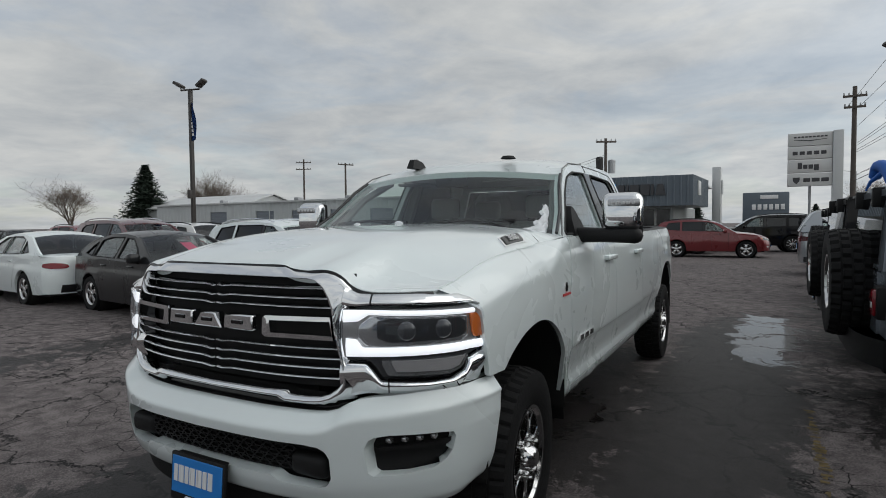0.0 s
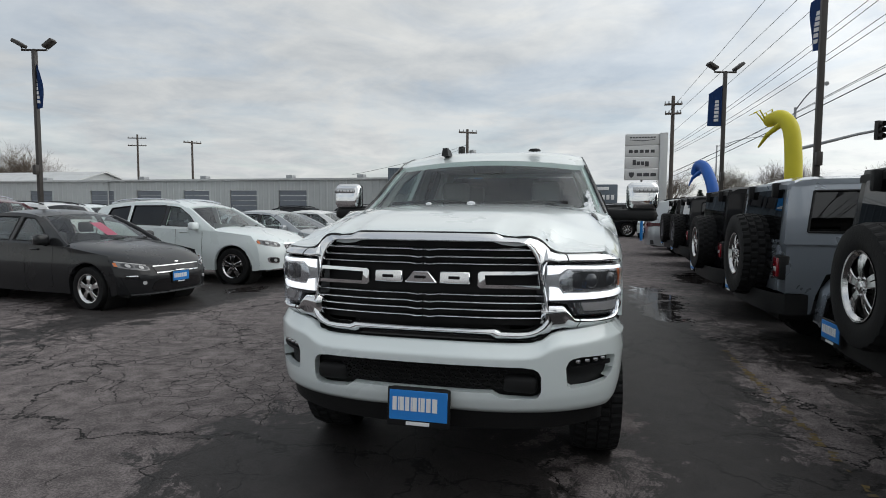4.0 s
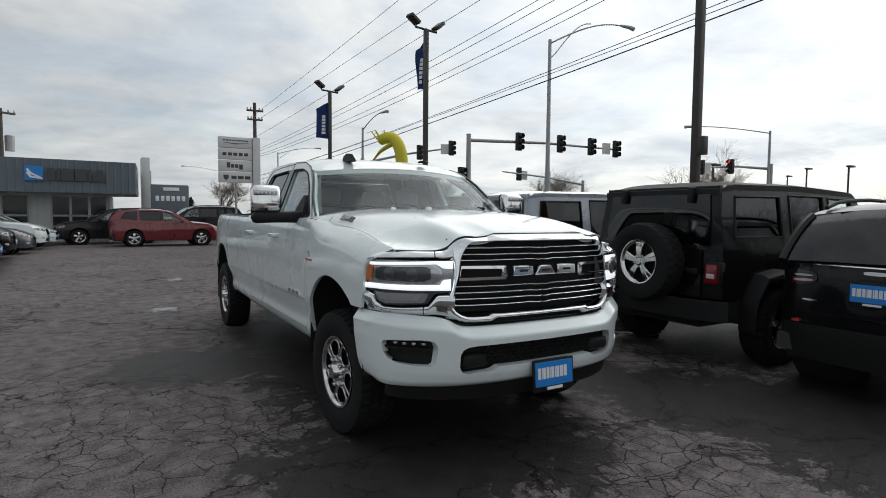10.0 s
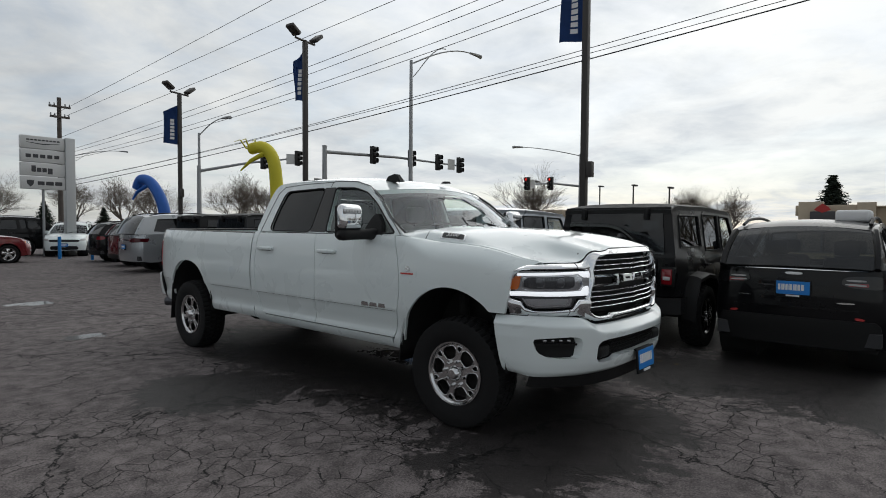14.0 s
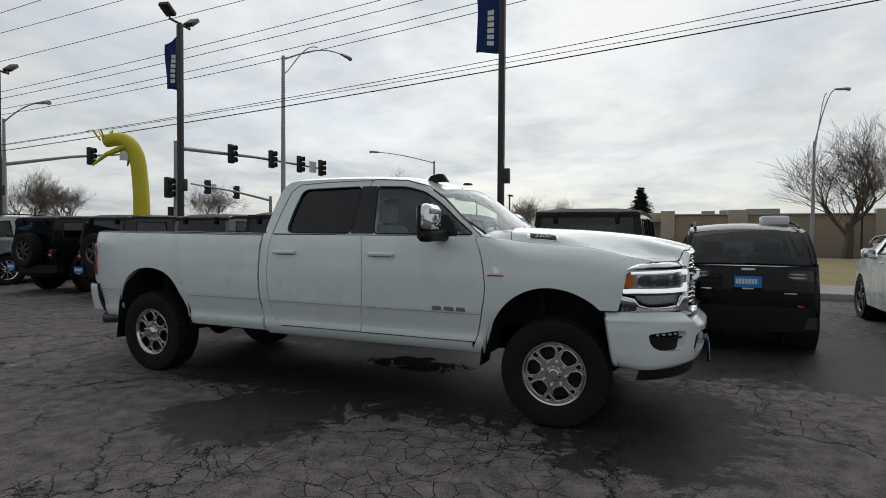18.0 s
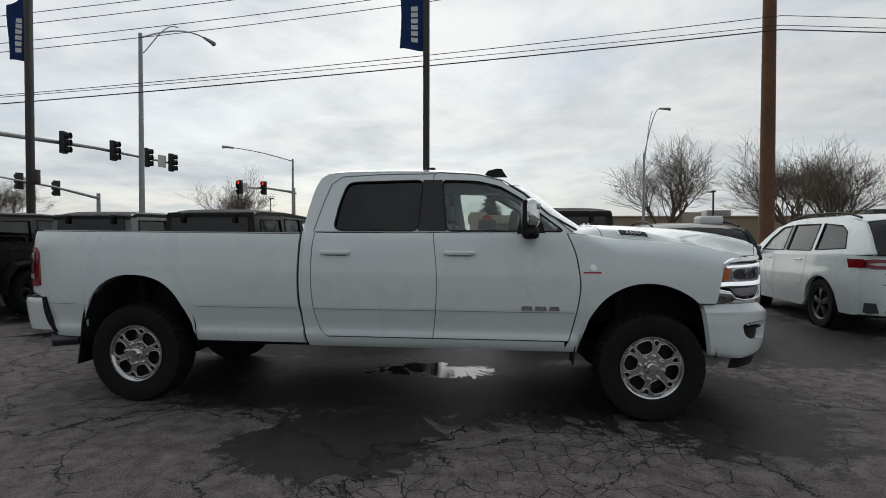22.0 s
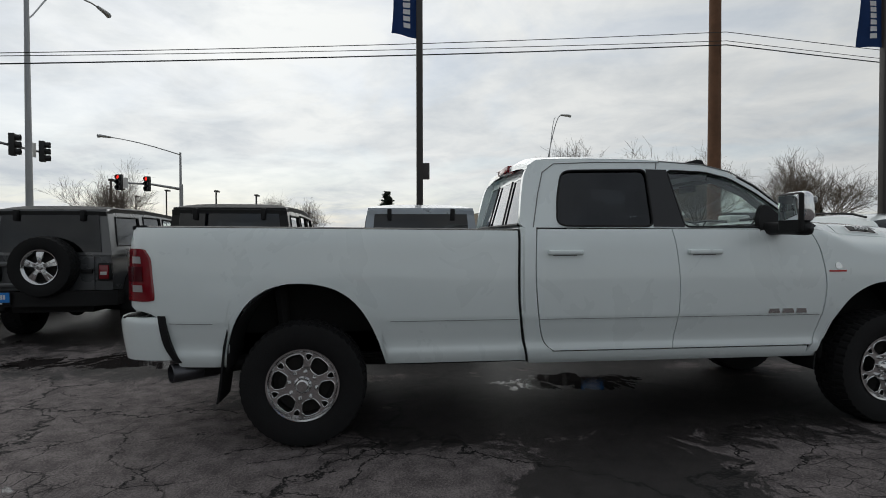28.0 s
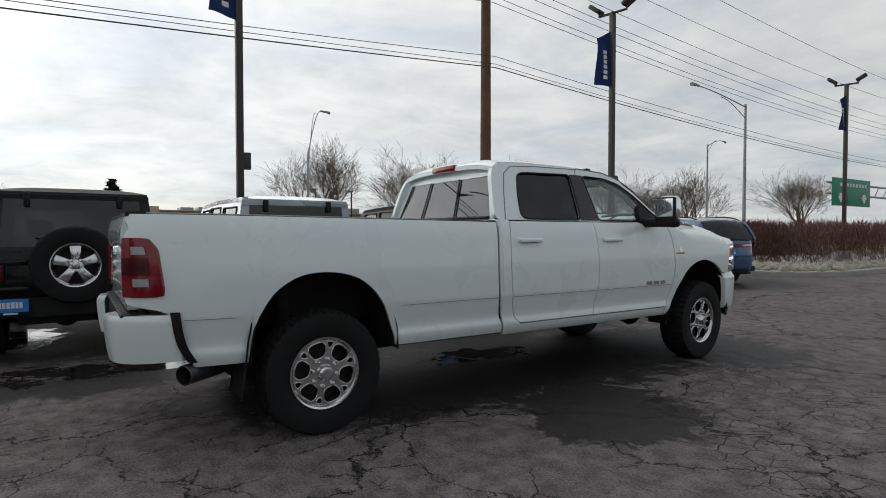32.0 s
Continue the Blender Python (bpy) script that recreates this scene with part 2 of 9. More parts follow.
LENSG = material("dull_clear_lens", (0.34, 0.33, 0.33), 0.2, coat=0.6)
AMBER = material("amber_lens", (0.65, 0.16, 0.03), 0.15, coat=1.0)
CLEARL = material("pale_lamp_lens", (0.50, 0.50, 0.50), 0.15, coat=1.0)
SNOW = material("melting_snow", (0.78, 0.80, 0.82), 0.6, vary=0.08, scale=30, bump=0.4)
PLATEB = material("blue_plate", (0.015, 0.20, 0.60), 0.45, vary=0.05)
WHITEP = material("white_print", (0.75, 0.75, 0.75), 0.6)
PINK = material("pink_card", (0.80, 0.13, 0.26), 0.8)
REDPR = material("red_print", (0.45, 0.03, 0.03), 0.5)
BRAKE = material("brake_iron", (0.035, 0.033, 0.031), 0.7, 0.4, vary=0.2)
MIRROR = material("mirror_glass", (0.85, 0.86, 0.87), 0.02, 1.0, vary=0.0)

LAMPDARK = material("dark_lamp_housing", (0.06, 0.062, 0.066), 0.25, 0.4)
LAMPBODY = material("silver_lamp_housing", (0.48, 0.485, 0.49), 0.2, 0.7)
LAMPMID = material("smoked_lamp_housing", (0.17, 0.172, 0.178), 0.12, 0.5, coat=1.0)
PROJ = material("projector_glass", (0.06, 0.063, 0.07), 0.12, 0.2, coat=0.6)
LAMPCHROME = material("lamp_reflector", (0.55, 0.56, 0.57), 0.15, 0.8)
# grey for real door seams and for shade painted at creases and handles
CREASE = material("gap_and_shade_grey", (0.16, 0.165, 0.165), 0.6)


# ---- mesh helpers ----
def part(name, bm, mat, parent=None, label="", angle=38, recalc=True):
    """Links a bmesh as one mesh object under a thing or a part."""
    if recalc:
        bmesh.ops.recalc_face_normals(bm, faces=bm.faces)
    me = bpy.data.meshes.new(name)
    bm.to_mesh(me)
    bm.free()
    me.materials.append(mat)
    for p in me.polygons:
        p.use_smooth = True
    me.set_sharp_from_angle(angle=radians(angle))
    ob = new(name, me)
    ob.parent = parent
    if label:
        tagged(ob, label)
    return ob


def shared(name, mesh, parent, m=None):
    ob = new(name, mesh)
    ob.parent = parent
    if m is not None:
        ob.matrix_basis = m
    return ob


def thing(name, m, label, category, group="", kind=""):
    ob = new(name)
    ob.empty_display_size = 0.2
    ob.matrix_basis = m
    return tagged(ob, label, category, group, kind)


def B():
    return bmesh.new()


def box(bm, lo, hi, bevel=0.0, seg=2):
    lo, hi = Vector(map(min, lo, hi)), Vector(map(max, lo, hi))
    r = bmesh.ops.create_cube(bm, size=1.0)
    for v in r["verts"]:
        v.co = Vector(((lo[k] + hi[k]) / 2 + v.co[k] * (hi[k] - lo[k]) for k in range(3)))
    if bevel:
        edges = list({e for v in r["verts"] for e in v.link_edges})
        bmesh.ops.bevel(bm, geom=edges, offset=bevel, segments=seg, profile=0.5, affect="EDGES", clamp_overlap=True)
    return bm


def grid(bm, nu, nv, f, close=False):
    """A sheet of nu x nv quads from f(u, v), u and v from 0 to 1. Returns the rows of vertices."""
    rows = [[bm.verts.new(f(i / nu, j / nv)) for i in range(nu + 1)] for j in range(nv + 1)]
    for j in range(nv):
        for i in range(nu):
            vs = (rows[j][i], rows[j][i + 1], rows[j + 1][i + 1], rows[j + 1][i])
            if len({tuple(round(c, 6) for c in v.co) for v in vs}) >= 3:
                bm.faces.new(vs)
    return rows


def skirt(bm, rows, move):
    """Turns the border of a sheet inwards by the vector or function move, so that it has an edge with depth."""
    ring = rows[0][:] + [r[-1] for r in rows[1:]] + rows[-1][-2::-1] + [r[0] for r in rows[-2:0:-1]]
    low = [bm.verts.new(v.co + (move(v.co) if callable(move) else Vector(move))) for v in ring]
    for i in range(len(ring)):
        j = (i + 1) % len(ring)
        try:
            bm.faces.new((ring[i], low[i], low[j], ring[j]))
        except ValueError:
            pass


def tube(bm, pts, r, n=8, r1=None, caps=True):
    """A round bar along points; the radius goes from r to r1."""
    pts = [Vector(p) for p in pts]
    rings = []
    up = Vector((0, 0, 1))
    side = None
    for i, p in enumerate(pts):
        d = (pts[min(i + 1, len(pts) - 1)] - pts[max(i - 1, 0)]).normalized()
        if side is None:
            side = d.cross(up if abs(d.z) < 0.9 else Vector((1, 0, 0))).normalized()
        else:
            side = (side - d * side.dot(d)).normalized()
        b = d.cross(side)
        rr = r if r1 is None else r + (r1 - r) * i / (len(pts) - 1)
        rings.append([bm.verts.new(p + (side * math.cos(a) + b * math.sin(a)) * rr) for a in (2 * math.pi * k / n for k in range(n))])
    for a, b2 in zip(rings, rings[1:]):
        for k in range(n):
            bm.faces.new((a[k], a[(k + 1) % n], b2[(k + 1) % n], b2[k]))
    if caps:
        bm.faces.new(rings[0][::-1])
        bm.faces.new(rings[-1])
    return bm


def lathe(bm, profile, n=32, axis="x", centre=(0, 0, 0)):
    """Turns (radius, along) points round an axis."""
    c = Vector(centre)
    rings = []
    for r, h in profile:
        ring = []
        for k in range(n):
            a = 2 * math.pi * k / n
            p = {"x": (h, r * math.cos(a), r * math.sin(a)), "y": (r * math.cos(a), h, r * math.sin(a)), "z": (r * math.cos(a), r * math.sin(a), h)}[axis]
            ring.append(bm.verts.new(c + Vector(p)))
        rings.append(ring)
    for a, b in zip(rings, rings[1:]):
        for k in range(n):
            bm.faces.new((a[k], a[(k + 1) % n], b[(k + 1) % n], b[k]))
    return rings


def prism(bm, poly, lift, depth):
    """A flat polygon mapped by lift(a, b, d) to space, given thickness from d = 0 to depth."""
    a = [bm.verts.new(lift(x, y, 0)) for x, y in poly]
    b = [bm.verts.new(lift(x, y, depth)) for x, y in poly]
    bm.faces.new(a)
    bm.faces.new(b[::-1])
    for i in range(len(a)):
        j = (i + 1) % len(a)
        bm.faces.new((a[i], b[i], b[j], a[j]))
    return bm


def pierced(bm, outer, holes, lift, depth):
    """A plate with holes: outlines in 2D, mapped by lift(a, b, d), with edges turned in by depth."""
    flat = bmesh.new()
    edges = []
    loops = []
    for loop in (outer, *holes):
        vs = [flat.verts.new((x, y, 0)) for x, y in loop]
        loops.append(vs)
        for i in range(len(vs)):
            edges.append(flat.edges.new((vs[i], vs[(i + 1) % len(vs)])))
    bmesh.ops.triangle_fill(flat, edges=edges, use_beauty=True)
    flat.verts.index_update()
    made = {}
    for d in (0, depth):
        for v in flat.verts:
            made[v.index, d] = bm.verts.new(lift(v.co.x, v.co.y, d))
        for f in flat.faces:
            vs = [made[v.index, d] for v in f.verts]
            bm.faces.new(vs if d == 0 else vs[::-1])
    for vs in loops:
        for i in range(len(vs)):
            a, b = vs[i].index, vs[(i + 1) % len(vs)].index
            bm.faces.new((made[a, 0], made[b, 0], made[b, depth], made[a, depth]))
    flat.free()
    return bm


def curve(points, x):
    """Value at x on a smooth line through (x, value) points in rising x."""
    if x <= points[0][0]:
        return points[0][1]
    if x >= points[-1][0]:
        return points[-1][1]
    for i in range(len(points) - 1):
        (a, va), (b, vb) = points[i], points[i + 1]
        if a <= x <= b:
            h = b - a
            pa = points[i - 1] if i else points[i]
            pb = points[i + 2] if i + 2 < len(points) else points[i + 1]
            ma = (vb - pa[1]) / (b - pa[0])
            mb = (pb[1] - va) / (pb[0] - a)
            s = (x - a) / h
            return ((2 * s**3 - 3 * s**2 + 1) * va + (s**3 - 2 * s**2 + s) * h * ma + (3 * s**2 - 2 * s**3) * vb + (s**3 - s**2) * h * mb)


def rounded(poly, r, n=4):
    """A polygon with its corners rounded by about r."""
    loop = []
    for i in range(len(poly)):
        p, q, w = (Vector(poly[k % len(poly)]) for k in (i - 1, i, i + 1))
        a, b = q + (p - q).normalized() * min(r, (p - q).length * 0.42), q + (w - q).normalized() * min(r, (w - q).length * 0.42)
        for k in range(n + 1):
            t = k / n
            loop.append(tuple(a * (1 - t) ** 2 + q * 2 * t * (1 - t) + b * t * t))
    return loop


def line(points, x):
    return float(np.interp(x, [p[0] for p in points], [p[1] for p in points]))


def qpatch(bm, surface, quad, lift=0.006, depth=0.02, nu=8, nv=4, soft=0.0):
    """A raised patch on a surface(u, v) over the corner points quad (bottom-left, bottom-right, top-right, top-left)."""
    (a0, b0), (a1, b1), (a2, b2), (a3, b3) = quad

    def at(s, r):
        if soft:
            x, y = 2 * s - 1, 2 * r - 1
            s, r = 0.5 + 0.5 * x * (1 - soft * y**4), 0.5 + 0.5 * y * (1 - soft * x**4)
        u = (a0 * (1 - s) + a1 * s) * (1 - r) + (a3 * (1 - s) + a2 * s) * r
        v = (b0 * (1 - s) + b1 * s) * (1 - r) + (b3 * (1 - s) + b2 * s) * r
        return u, v

    def normal(u, v):
        e = 0.004
        du = Vector(surface(u + e, v)) - Vector(surface(u - e, v))
        dv = Vector(surface(u, v + e)) - Vector(surface(u, v - e))
        return du.cross(dv).normalized()

    rows = grid(bm, nu, nv, lambda s, r: Vector(surface(*at(s, r))) + normal(*at(s, r)) * lift)
    mid = normal(*at(0.5, 0.5))
    skirt(bm, rows, -mid * depth)
    return bm


def text_mesh(words, size, depth=0.004):
    data = bpy.data.curves.new("text", "FONT")
    data.body, data.size, data.extrude, data.align_x, data.align_y = words, size, depth, "CENTER", "CENTER"
    tmp = bpy.data.objects.new("text", data)
    scene.collection.objects.link(tmp)
    bpy.context.view_layer.update()
    me = bpy.data.meshes.new_from_object(tmp.evaluated_get(bpy.context.evaluated_depsgraph_get()))
    bpy.data.objects.remove(tmp)
    return me


# ---- wheels ----
def tyre_mesh(r, w, rim, blocks=0, lug=0.008):
    """A tyre round the x axis, outer face towards -x, with moulded tread blocks."""
    bm = B()
    h = w / 2
    wall = [(rim, -h * 0.80), (rim + 0.018, -h * 0.90), (r * 0.5 + rim * 0.5, -h), (r * 0.85 + rim * 0.15, -h * 0.98)]
    if not blocks:
        lathe(bm, wall + [(r - 0.012, -h * 0.84), (r, -h * 0.68), (r + 0.001, 0), (r, h * 0.68), (r - 0.012, h * 0.84)] + [(a, -x) for a, x in wall[::-1]], 48)
    else:
        n = blocks * 4
        cols = [(a, x, None) for a, x in wall]
        for band, (x0, x1) in enumerate(((-0.96, -0.52), (-0.44, -0.05), (0.05, 0.44), (0.52, 0.96))):
            for x in (x0, x0 + 0.012, x1 - 0.012, x1):
                cols.append((r - (0.016 if abs(x) > 0.9 else 0.0), x * h, band if x not in (x0, x1) else None))
        cols += [(a, -x, None) for a, x in wall[::-1]]
        rings = []
        for a, x, band in cols:
            ring = []
            for k in range(n):
                up = lug if band is not None and (k + 2 * (band % 2)) % 4 != 3 else (-0.006 if band is not None else 0.0)
                t = 2 * math.pi * (k + (0.35 if band in (1, 2) else 0.0)) / n
                ring.append(bm.verts.new((x, (a + up) * math.cos(t), (a + up) * math.sin(t))))
            rings.append(ring)
        for p, q in zip(rings, rings[1:]):
            for k in range(n):
                bm.faces.new((p[k], p[(k + 1) % n], q[(k + 1) % n], q[k]))
    bmesh.ops.recalc_face_normals(bm, faces=bm.faces)
    return to_mesh("tyre", bm, RUBBER)


def to_mesh(name, bm, *mats, angle=35):
    me = bpy.data.meshes.new(name)
    bm.to_mesh(me)
    bm.free()
    for m in mats:
        me.materials.append(m)
    for p in me.polygons:
        p.use_smooth = True
    me.set_sharp_from_angle(angle=radians(angle))
    return me


def spoke(bm, a, r0, r1, w0, w1, x0, x1, thick=0.03, ridge=0.0):
    """One spoke from radius r0 to r1 at angle a; the face lies at x0 (hub) to x1 (rim)."""
    c, s = math.cos(a), math.sin(a)

    def at(r, t, x):
        return (x, r * c - t * s, r * s + t * c)

    rows = []
    for f in (0.0, 0.35, 0.7, 1.0):
        r, w, x = r0 + (r1 - r0) * f, w0 + (w1 - w0) * f, x0 + (x1 - x0) * f - 0.012 * math.sin(f * math.pi)
        rows.append([bm.verts.new(at(r, t, xx)) for t, xx in ((-w, x + thick), (-w, x + 0.006), (-w * 0.72, x), (0, x + ridge), (w * 0.72, x), (w, x + 0.006), (w, x + thick))])
    for p, q in zip(rows, rows[1:]):
        for i in range(6):
            bm.faces.new((p[i], p[i + 1], q[i + 1], q[i]))


def rim_mesh(rim, w, style, mats):
    """A wheel rim; face towards -x. mats: bright face, dark inside."""
    bm = B()
    h = w / 2
    lathe(bm, [(rim + 0.004, -h * 0.86), (rim + 0.006, -h * 0.92), (rim - 0.006, -h * 0.90), (rim - 0.018, -h * 0.78), (rim - 0.026, -h * 0.70)], 48)
    face = -h * 0.74
    if style == "forked":
        n = 6

        def ring(pts, turn):
            """Polar outline (radius, degrees) turned and softened to a closed loop."""
            loop = []
            for i in range(len(pts)):
                p, q, r_ = pts[i - 1], pts[i], pts[(i + 1) % len(pts)]
                for f, (c, d) in ((0.30, (q, p)), (0.30, (q, r_))):
                    loop.append((c[0] + (d[0] - c[0]) * f, c[1] + (d[1] - c[1]) * f))
            return [(rim * a * math.cos(math.radians(b + turn)), rim * a * math.sin(math.radians(b + turn))) for a, b in loop]

        wide, small = [], []
        for k in range(n):
            t = 60 * k + 12
            wide.append(ring([(0.45, -17), (0.45, 17), (0.62, 22), (0.87, 19), (0.895, 0), (0.87, -19), (0.62, -22)], t))
            small.append(ring([(0.71, -3.6), (0.71, 3.6), (0.88, 7.2), (0.90, 0), (0.88, -7.2)], t + 30))
        outer = [((rim - 0.010) * math.cos(2 * math.pi * k / 64), (rim - 0.010) * math.sin(2 * math.pi * k / 64)) for k in range(64)]
        pierced(bm, outer, wide + small, lambda y, z, d: Vector((face - 0.006 + 0.9 * d - 0.055 * max(0, 0.52 - math.hypot(y, z) / rim) * 0.6, y, z)), 0.034)
        for loop in wide + small:
            tube(bm, [(face - 0.007, *p) for p in loop + loop[:1]], 0.0032, 6, caps=False)
        lathe(bm, [(rim - 0.016, face - 0.004), (rim - 0.008, face - 0.014), (rim + 0.002, face - 0.012), (rim + 0.004, face + 0.01)], 64)
        for k in range(8):
            a = 2 * math.pi * k / 8 + 0.2
            cc = (face - 0.012, 0.092 * math.cos(a), 0.092 * math.sin(a))
            lathe(bm, [(0.0001, -0.030), (0.009, -0.028), (0.0135, -0.016), (0.0135, 0.012)], 8, "x", cc)
        lathe(bm, [(0.0001, face - 0.058), (0.034, face - 0.056), (0.046, face - 0.046), (0.056, face - 0.014), (0.070, face + 0.01)], 32)
    else:
        n = {"five": 5, "seven": 7, "twin": 10, "split": 5}[style]
        for k in range(n):
            a = 2 * math.pi * k / n + 0.3
            if style == "split":
                spoke(bm, a + 0.13, 0.045, rim - 0.012, 0.018, 0.026, face - 0.006, face + 0.004, 0.035)
                spoke(bm, a - 0.13, 0.045, rim - 0.012, 0.018, 0.026, face - 0.006, face + 0.004, 0.035)
            else:
                wide = {"five": 0.040, "seven": 0.026, "twin": 0.015}[style]
                spoke(bm, a, 0.045, rim - 0.012, wide * 0.85, wide * 1.35, face - 0.006, face + 0.004, 0.035, 0.004)
            aa = a + math.pi / n
            if n <= 7:
                lathe(bm, [(0.0001, -0.016), (0.009, -0.014), (0.009, 0.01)], 6, "x", (face - 0.004, 0.055 * math.cos(aa), 0.055 * math.sin(aa)))
        lathe(bm, [(0.0001, face - 0.022), (0.030, face - 0.020), (0.036, face - 0.008), (0.075, face), (0.08, face + 0.03)], 24)
    back = len(bm.faces)
    lathe(bm, [(rim - 0.026, face + 0.028), (rim - 0.030, face + 0.10), (rim * 0.74, face + 0.105), (rim * 0.74, face + 0.090), (0.0001, face + 0.090)], 32)
    bmesh.ops.recalc_face_normals(bm, faces=bm.faces)
    bm.faces.ensure_lookup_table()
    for i in range(back, len(bm.faces)):
        bm.faces[i].material_index = 1
    return to_mesh("rim", bm, *mats)


WHEELS = {}


def wheel_meshes(r, w, rim, style, blocks=0, bright=True, lug=0.008):
    key = (r, w, rim, style, blocks, bright, lug)
    if key not in WHEELS:
        WHEELS[key] = tyre_mesh(r, w, rim, blocks, lug), rim_mesh(rim, w, style, (RIMM if bright else RIMDARK, BRAKE))
    return WHEELS[key]


def put_wheel(parent, meshes, x, y, z, steer=0.0, name="tyre"):
    """A tyre with its rim as a part of a vehicle; the face looks away from the vehicle's middle."""
    t = shared(name, meshes[0], parent, pose(x, y, z, 0, 0, steer + (180 if x > 0 else 0)))
    shared("rim", meshes[1], t)
    return t


def plate(parent, m, w=0.31, h=0.16, name="plate", lines=True):
    """A blue dealer plate in a black frame with pale unreadable bars. Its face looks along local -y."""
    bm = B()
    box(bm, (-w / 2 - 0.012, 0.0, -h / 2 - 0.012), (w / 2 + 0.012, 0.018, h / 2 + 0.012), 0.006)
    fr = part("plate_frame", bm, PLASTIC, parent)
    fr.matrix_basis = m
    bm = B()
    box(bm, (-w / 2, -0.004, -h / 2 + 0.02), (w / 2, 0.004, h / 2), 0.002, 1)
    pl = part(name, bm, PLATEB, fr)
    bm = B()
    widths = (0.052, 0.016, 0.05, 0.05, 0.016, 0.055, 0.02, 0.05, 0.055, 0.06)
    x = -0.44 * w
    for k in widths:
        ww = k * w * 1.85
        box(bm, (x, -0.007, -h * 0.10), (x + ww * 0.74, -0.003, h * 0.30))
        x += ww * 1.02
    box(bm, (-w * 0.2, -0.007, -h / 2 - 0.002), (w * 0.2, 0.0, -h / 2 + 0.014))
    part("plate_lettering", bm, WHITEP, fr)
    return fr


SOFT = dict(headlamp=0.22, lamp_field=0.25, projector=0.3, grille=0.12, lower_intake=0.12, fog_lamp=0.3, fog_surround=0.2, fog_recess=0.2, tail_lamp=0.2, tail_lamp_lens=0.25, emblem=0.3, vent=0.2, intake=0.2, tow_hook=0.25, rear_cladding=0.06, badge=0.2)


# ---- generic road car; front towards -y, y = 0 at the front axle ----
def road_car(name, m, s, label, category="car", group=""):
    """s: the measures of the car. wb wheelbase, fo and ro overhangs, w width, r tyre radius, deck: side top line,
    roof: roofline from windscreen foot to rear glass foot, screens: how many roofline spans the front and rear glass take,
    panes: side window outlines."""
    car = thing(name, m, label, category, group)
    P = s["paint"]
    yf, yr, hw = -s["fo"], s["wb"] + s["ro"], s["w"] / 2
    r, sill, deck = s["r"], s.get("sill", 0.24), s["deck"]
    ar = r + s.get("gap", 0.055)
    clad = s.get("clad")
    nose, tail = s.get("nose", 0.42), s.get("tail", 0.28)
    half = (yr - yf) / 2
    mid = (yr + yf) / 2
    belt = max(z for _, z in deck)

    def across(y, z):
        q = abs((y - mid) / half)
        plan = 1 - 0.13 * max(0, q - 0.45) ** 2 / 0.30 - 0.02 * q
        k = (z - sill) / max(0.1, belt - sill)
        return hw * plan * (0.945 + 0.055 * math.sin(min(1.0, 0.12 + k * 1.15) * math.pi * 0.80) - 0.05 * max(0, k - 0.75) ** 2 * 4 * 0.8)

    def bottom(y):
        z = sill
        for c in (0.0, s["wb"]):
            d = abs(y - c)
            if d < ar:
                z = max(z, r + math.sqrt(ar * ar - d * d) * 1.0)
        return z + max(0, (abs(y - mid) - half * 0.9)) * 0.10

    def top(y):
        return curve(deck, y)

    def end_y(u, z, front):
        zz = top(yf if front else yr)
        k = (z - sill) / (zz - sill)
        if front:
            return yf + nose * (0.26 * u * u + 0.40 * abs(u) ** 6) + s.get("rake", 0.10) * max(0, k - 0.45) ** 2 * 2.2 + 0.06 * max(0, 0.25 - k)
        return yr - tail * (0.30 * u * u + 0.50 * abs(u) ** 8) - s.get("rrake", 0.05) * max(0, k - 0.5) ** 2 * 2.5 - 0.10 * max(0, 0.3 - k)

    def front_at(u, z):
        y = end_y(u, z, True)
        return Vector((u * across(end_y(1, z, True), z), y, z))

    def rear_at(u, z):
        y = end_y(u, z, False)
        return Vector((-u * across(end_y(1, z, False), z), y, z))

    def side_at(y, z, sgn):
        return Vector((sgn * across(y, z), y, z))

    ft, rt = top(yf + nose * 0.3), top(yr)
    # body shell
    bm = B()
    ys = sorted(set([yf + (yr - yf) * i / 30 for i in range(31)] + [c + ar * math.cos(a) for c in (0, s["wb"]) for a in [math.pi * k / 12 for k in range(13)]]))
    for sgn in (-1, 1):
        rows = []
        for j in range(9):
            row = []
            for y in ys:
                q = (y - yf) / (yr - yf)
                zb, zt = bottom(y), top(y)
                z = zb + (zt - zb) * j / 8
                k = (1 - q)
                yy = y
                if y < yf + 0.5:
                    yy = y + (end_y(1, z, True) - yf) * (1 - (y - yf) / 0.5)
                if y > yr - 0.5:
                    yy = y + (end_y(1, z, False) - yr) * (1 - (yr - y) / 0.5)
                row.append(bm.verts.new(side_at(yy, z, sgn)))
            rows.append(row)
        for j in range(8):
            for i in range(len(ys) - 1):
                bm.faces.new((rows[j][i], rows[j][i + 1], rows[j + 1][i + 1], rows[j + 1][i]))
        # lip of the arches and sill
        low = [bm.verts.new(v.co + Vector((-sgn * 0.07, 0, 0))) for v in rows[0]]
        for i in range(len(ys) - 1):
            bm.faces.new((rows[0][i], rows[0][i + 1], low[i + 1], low[i]))
    zf0, zr0 = bottom(yf), bottom(yr)
    bend = lambda u: math.sin((2 * u - 1) * math.pi / 2)
    grid(bm, 24, 9, lambda u, v: front_at(bend(u), zf0 + (top(yf) - zf0) * v))
    grid(bm, 24, 9, lambda u, v: rear_at(bend(u), zr0 + (top(yr) - zr0) * v))
    y0, y1 = s["roof"][0][0], s["roof"][-1][0]
    crown = s.get("crown", 0.07)

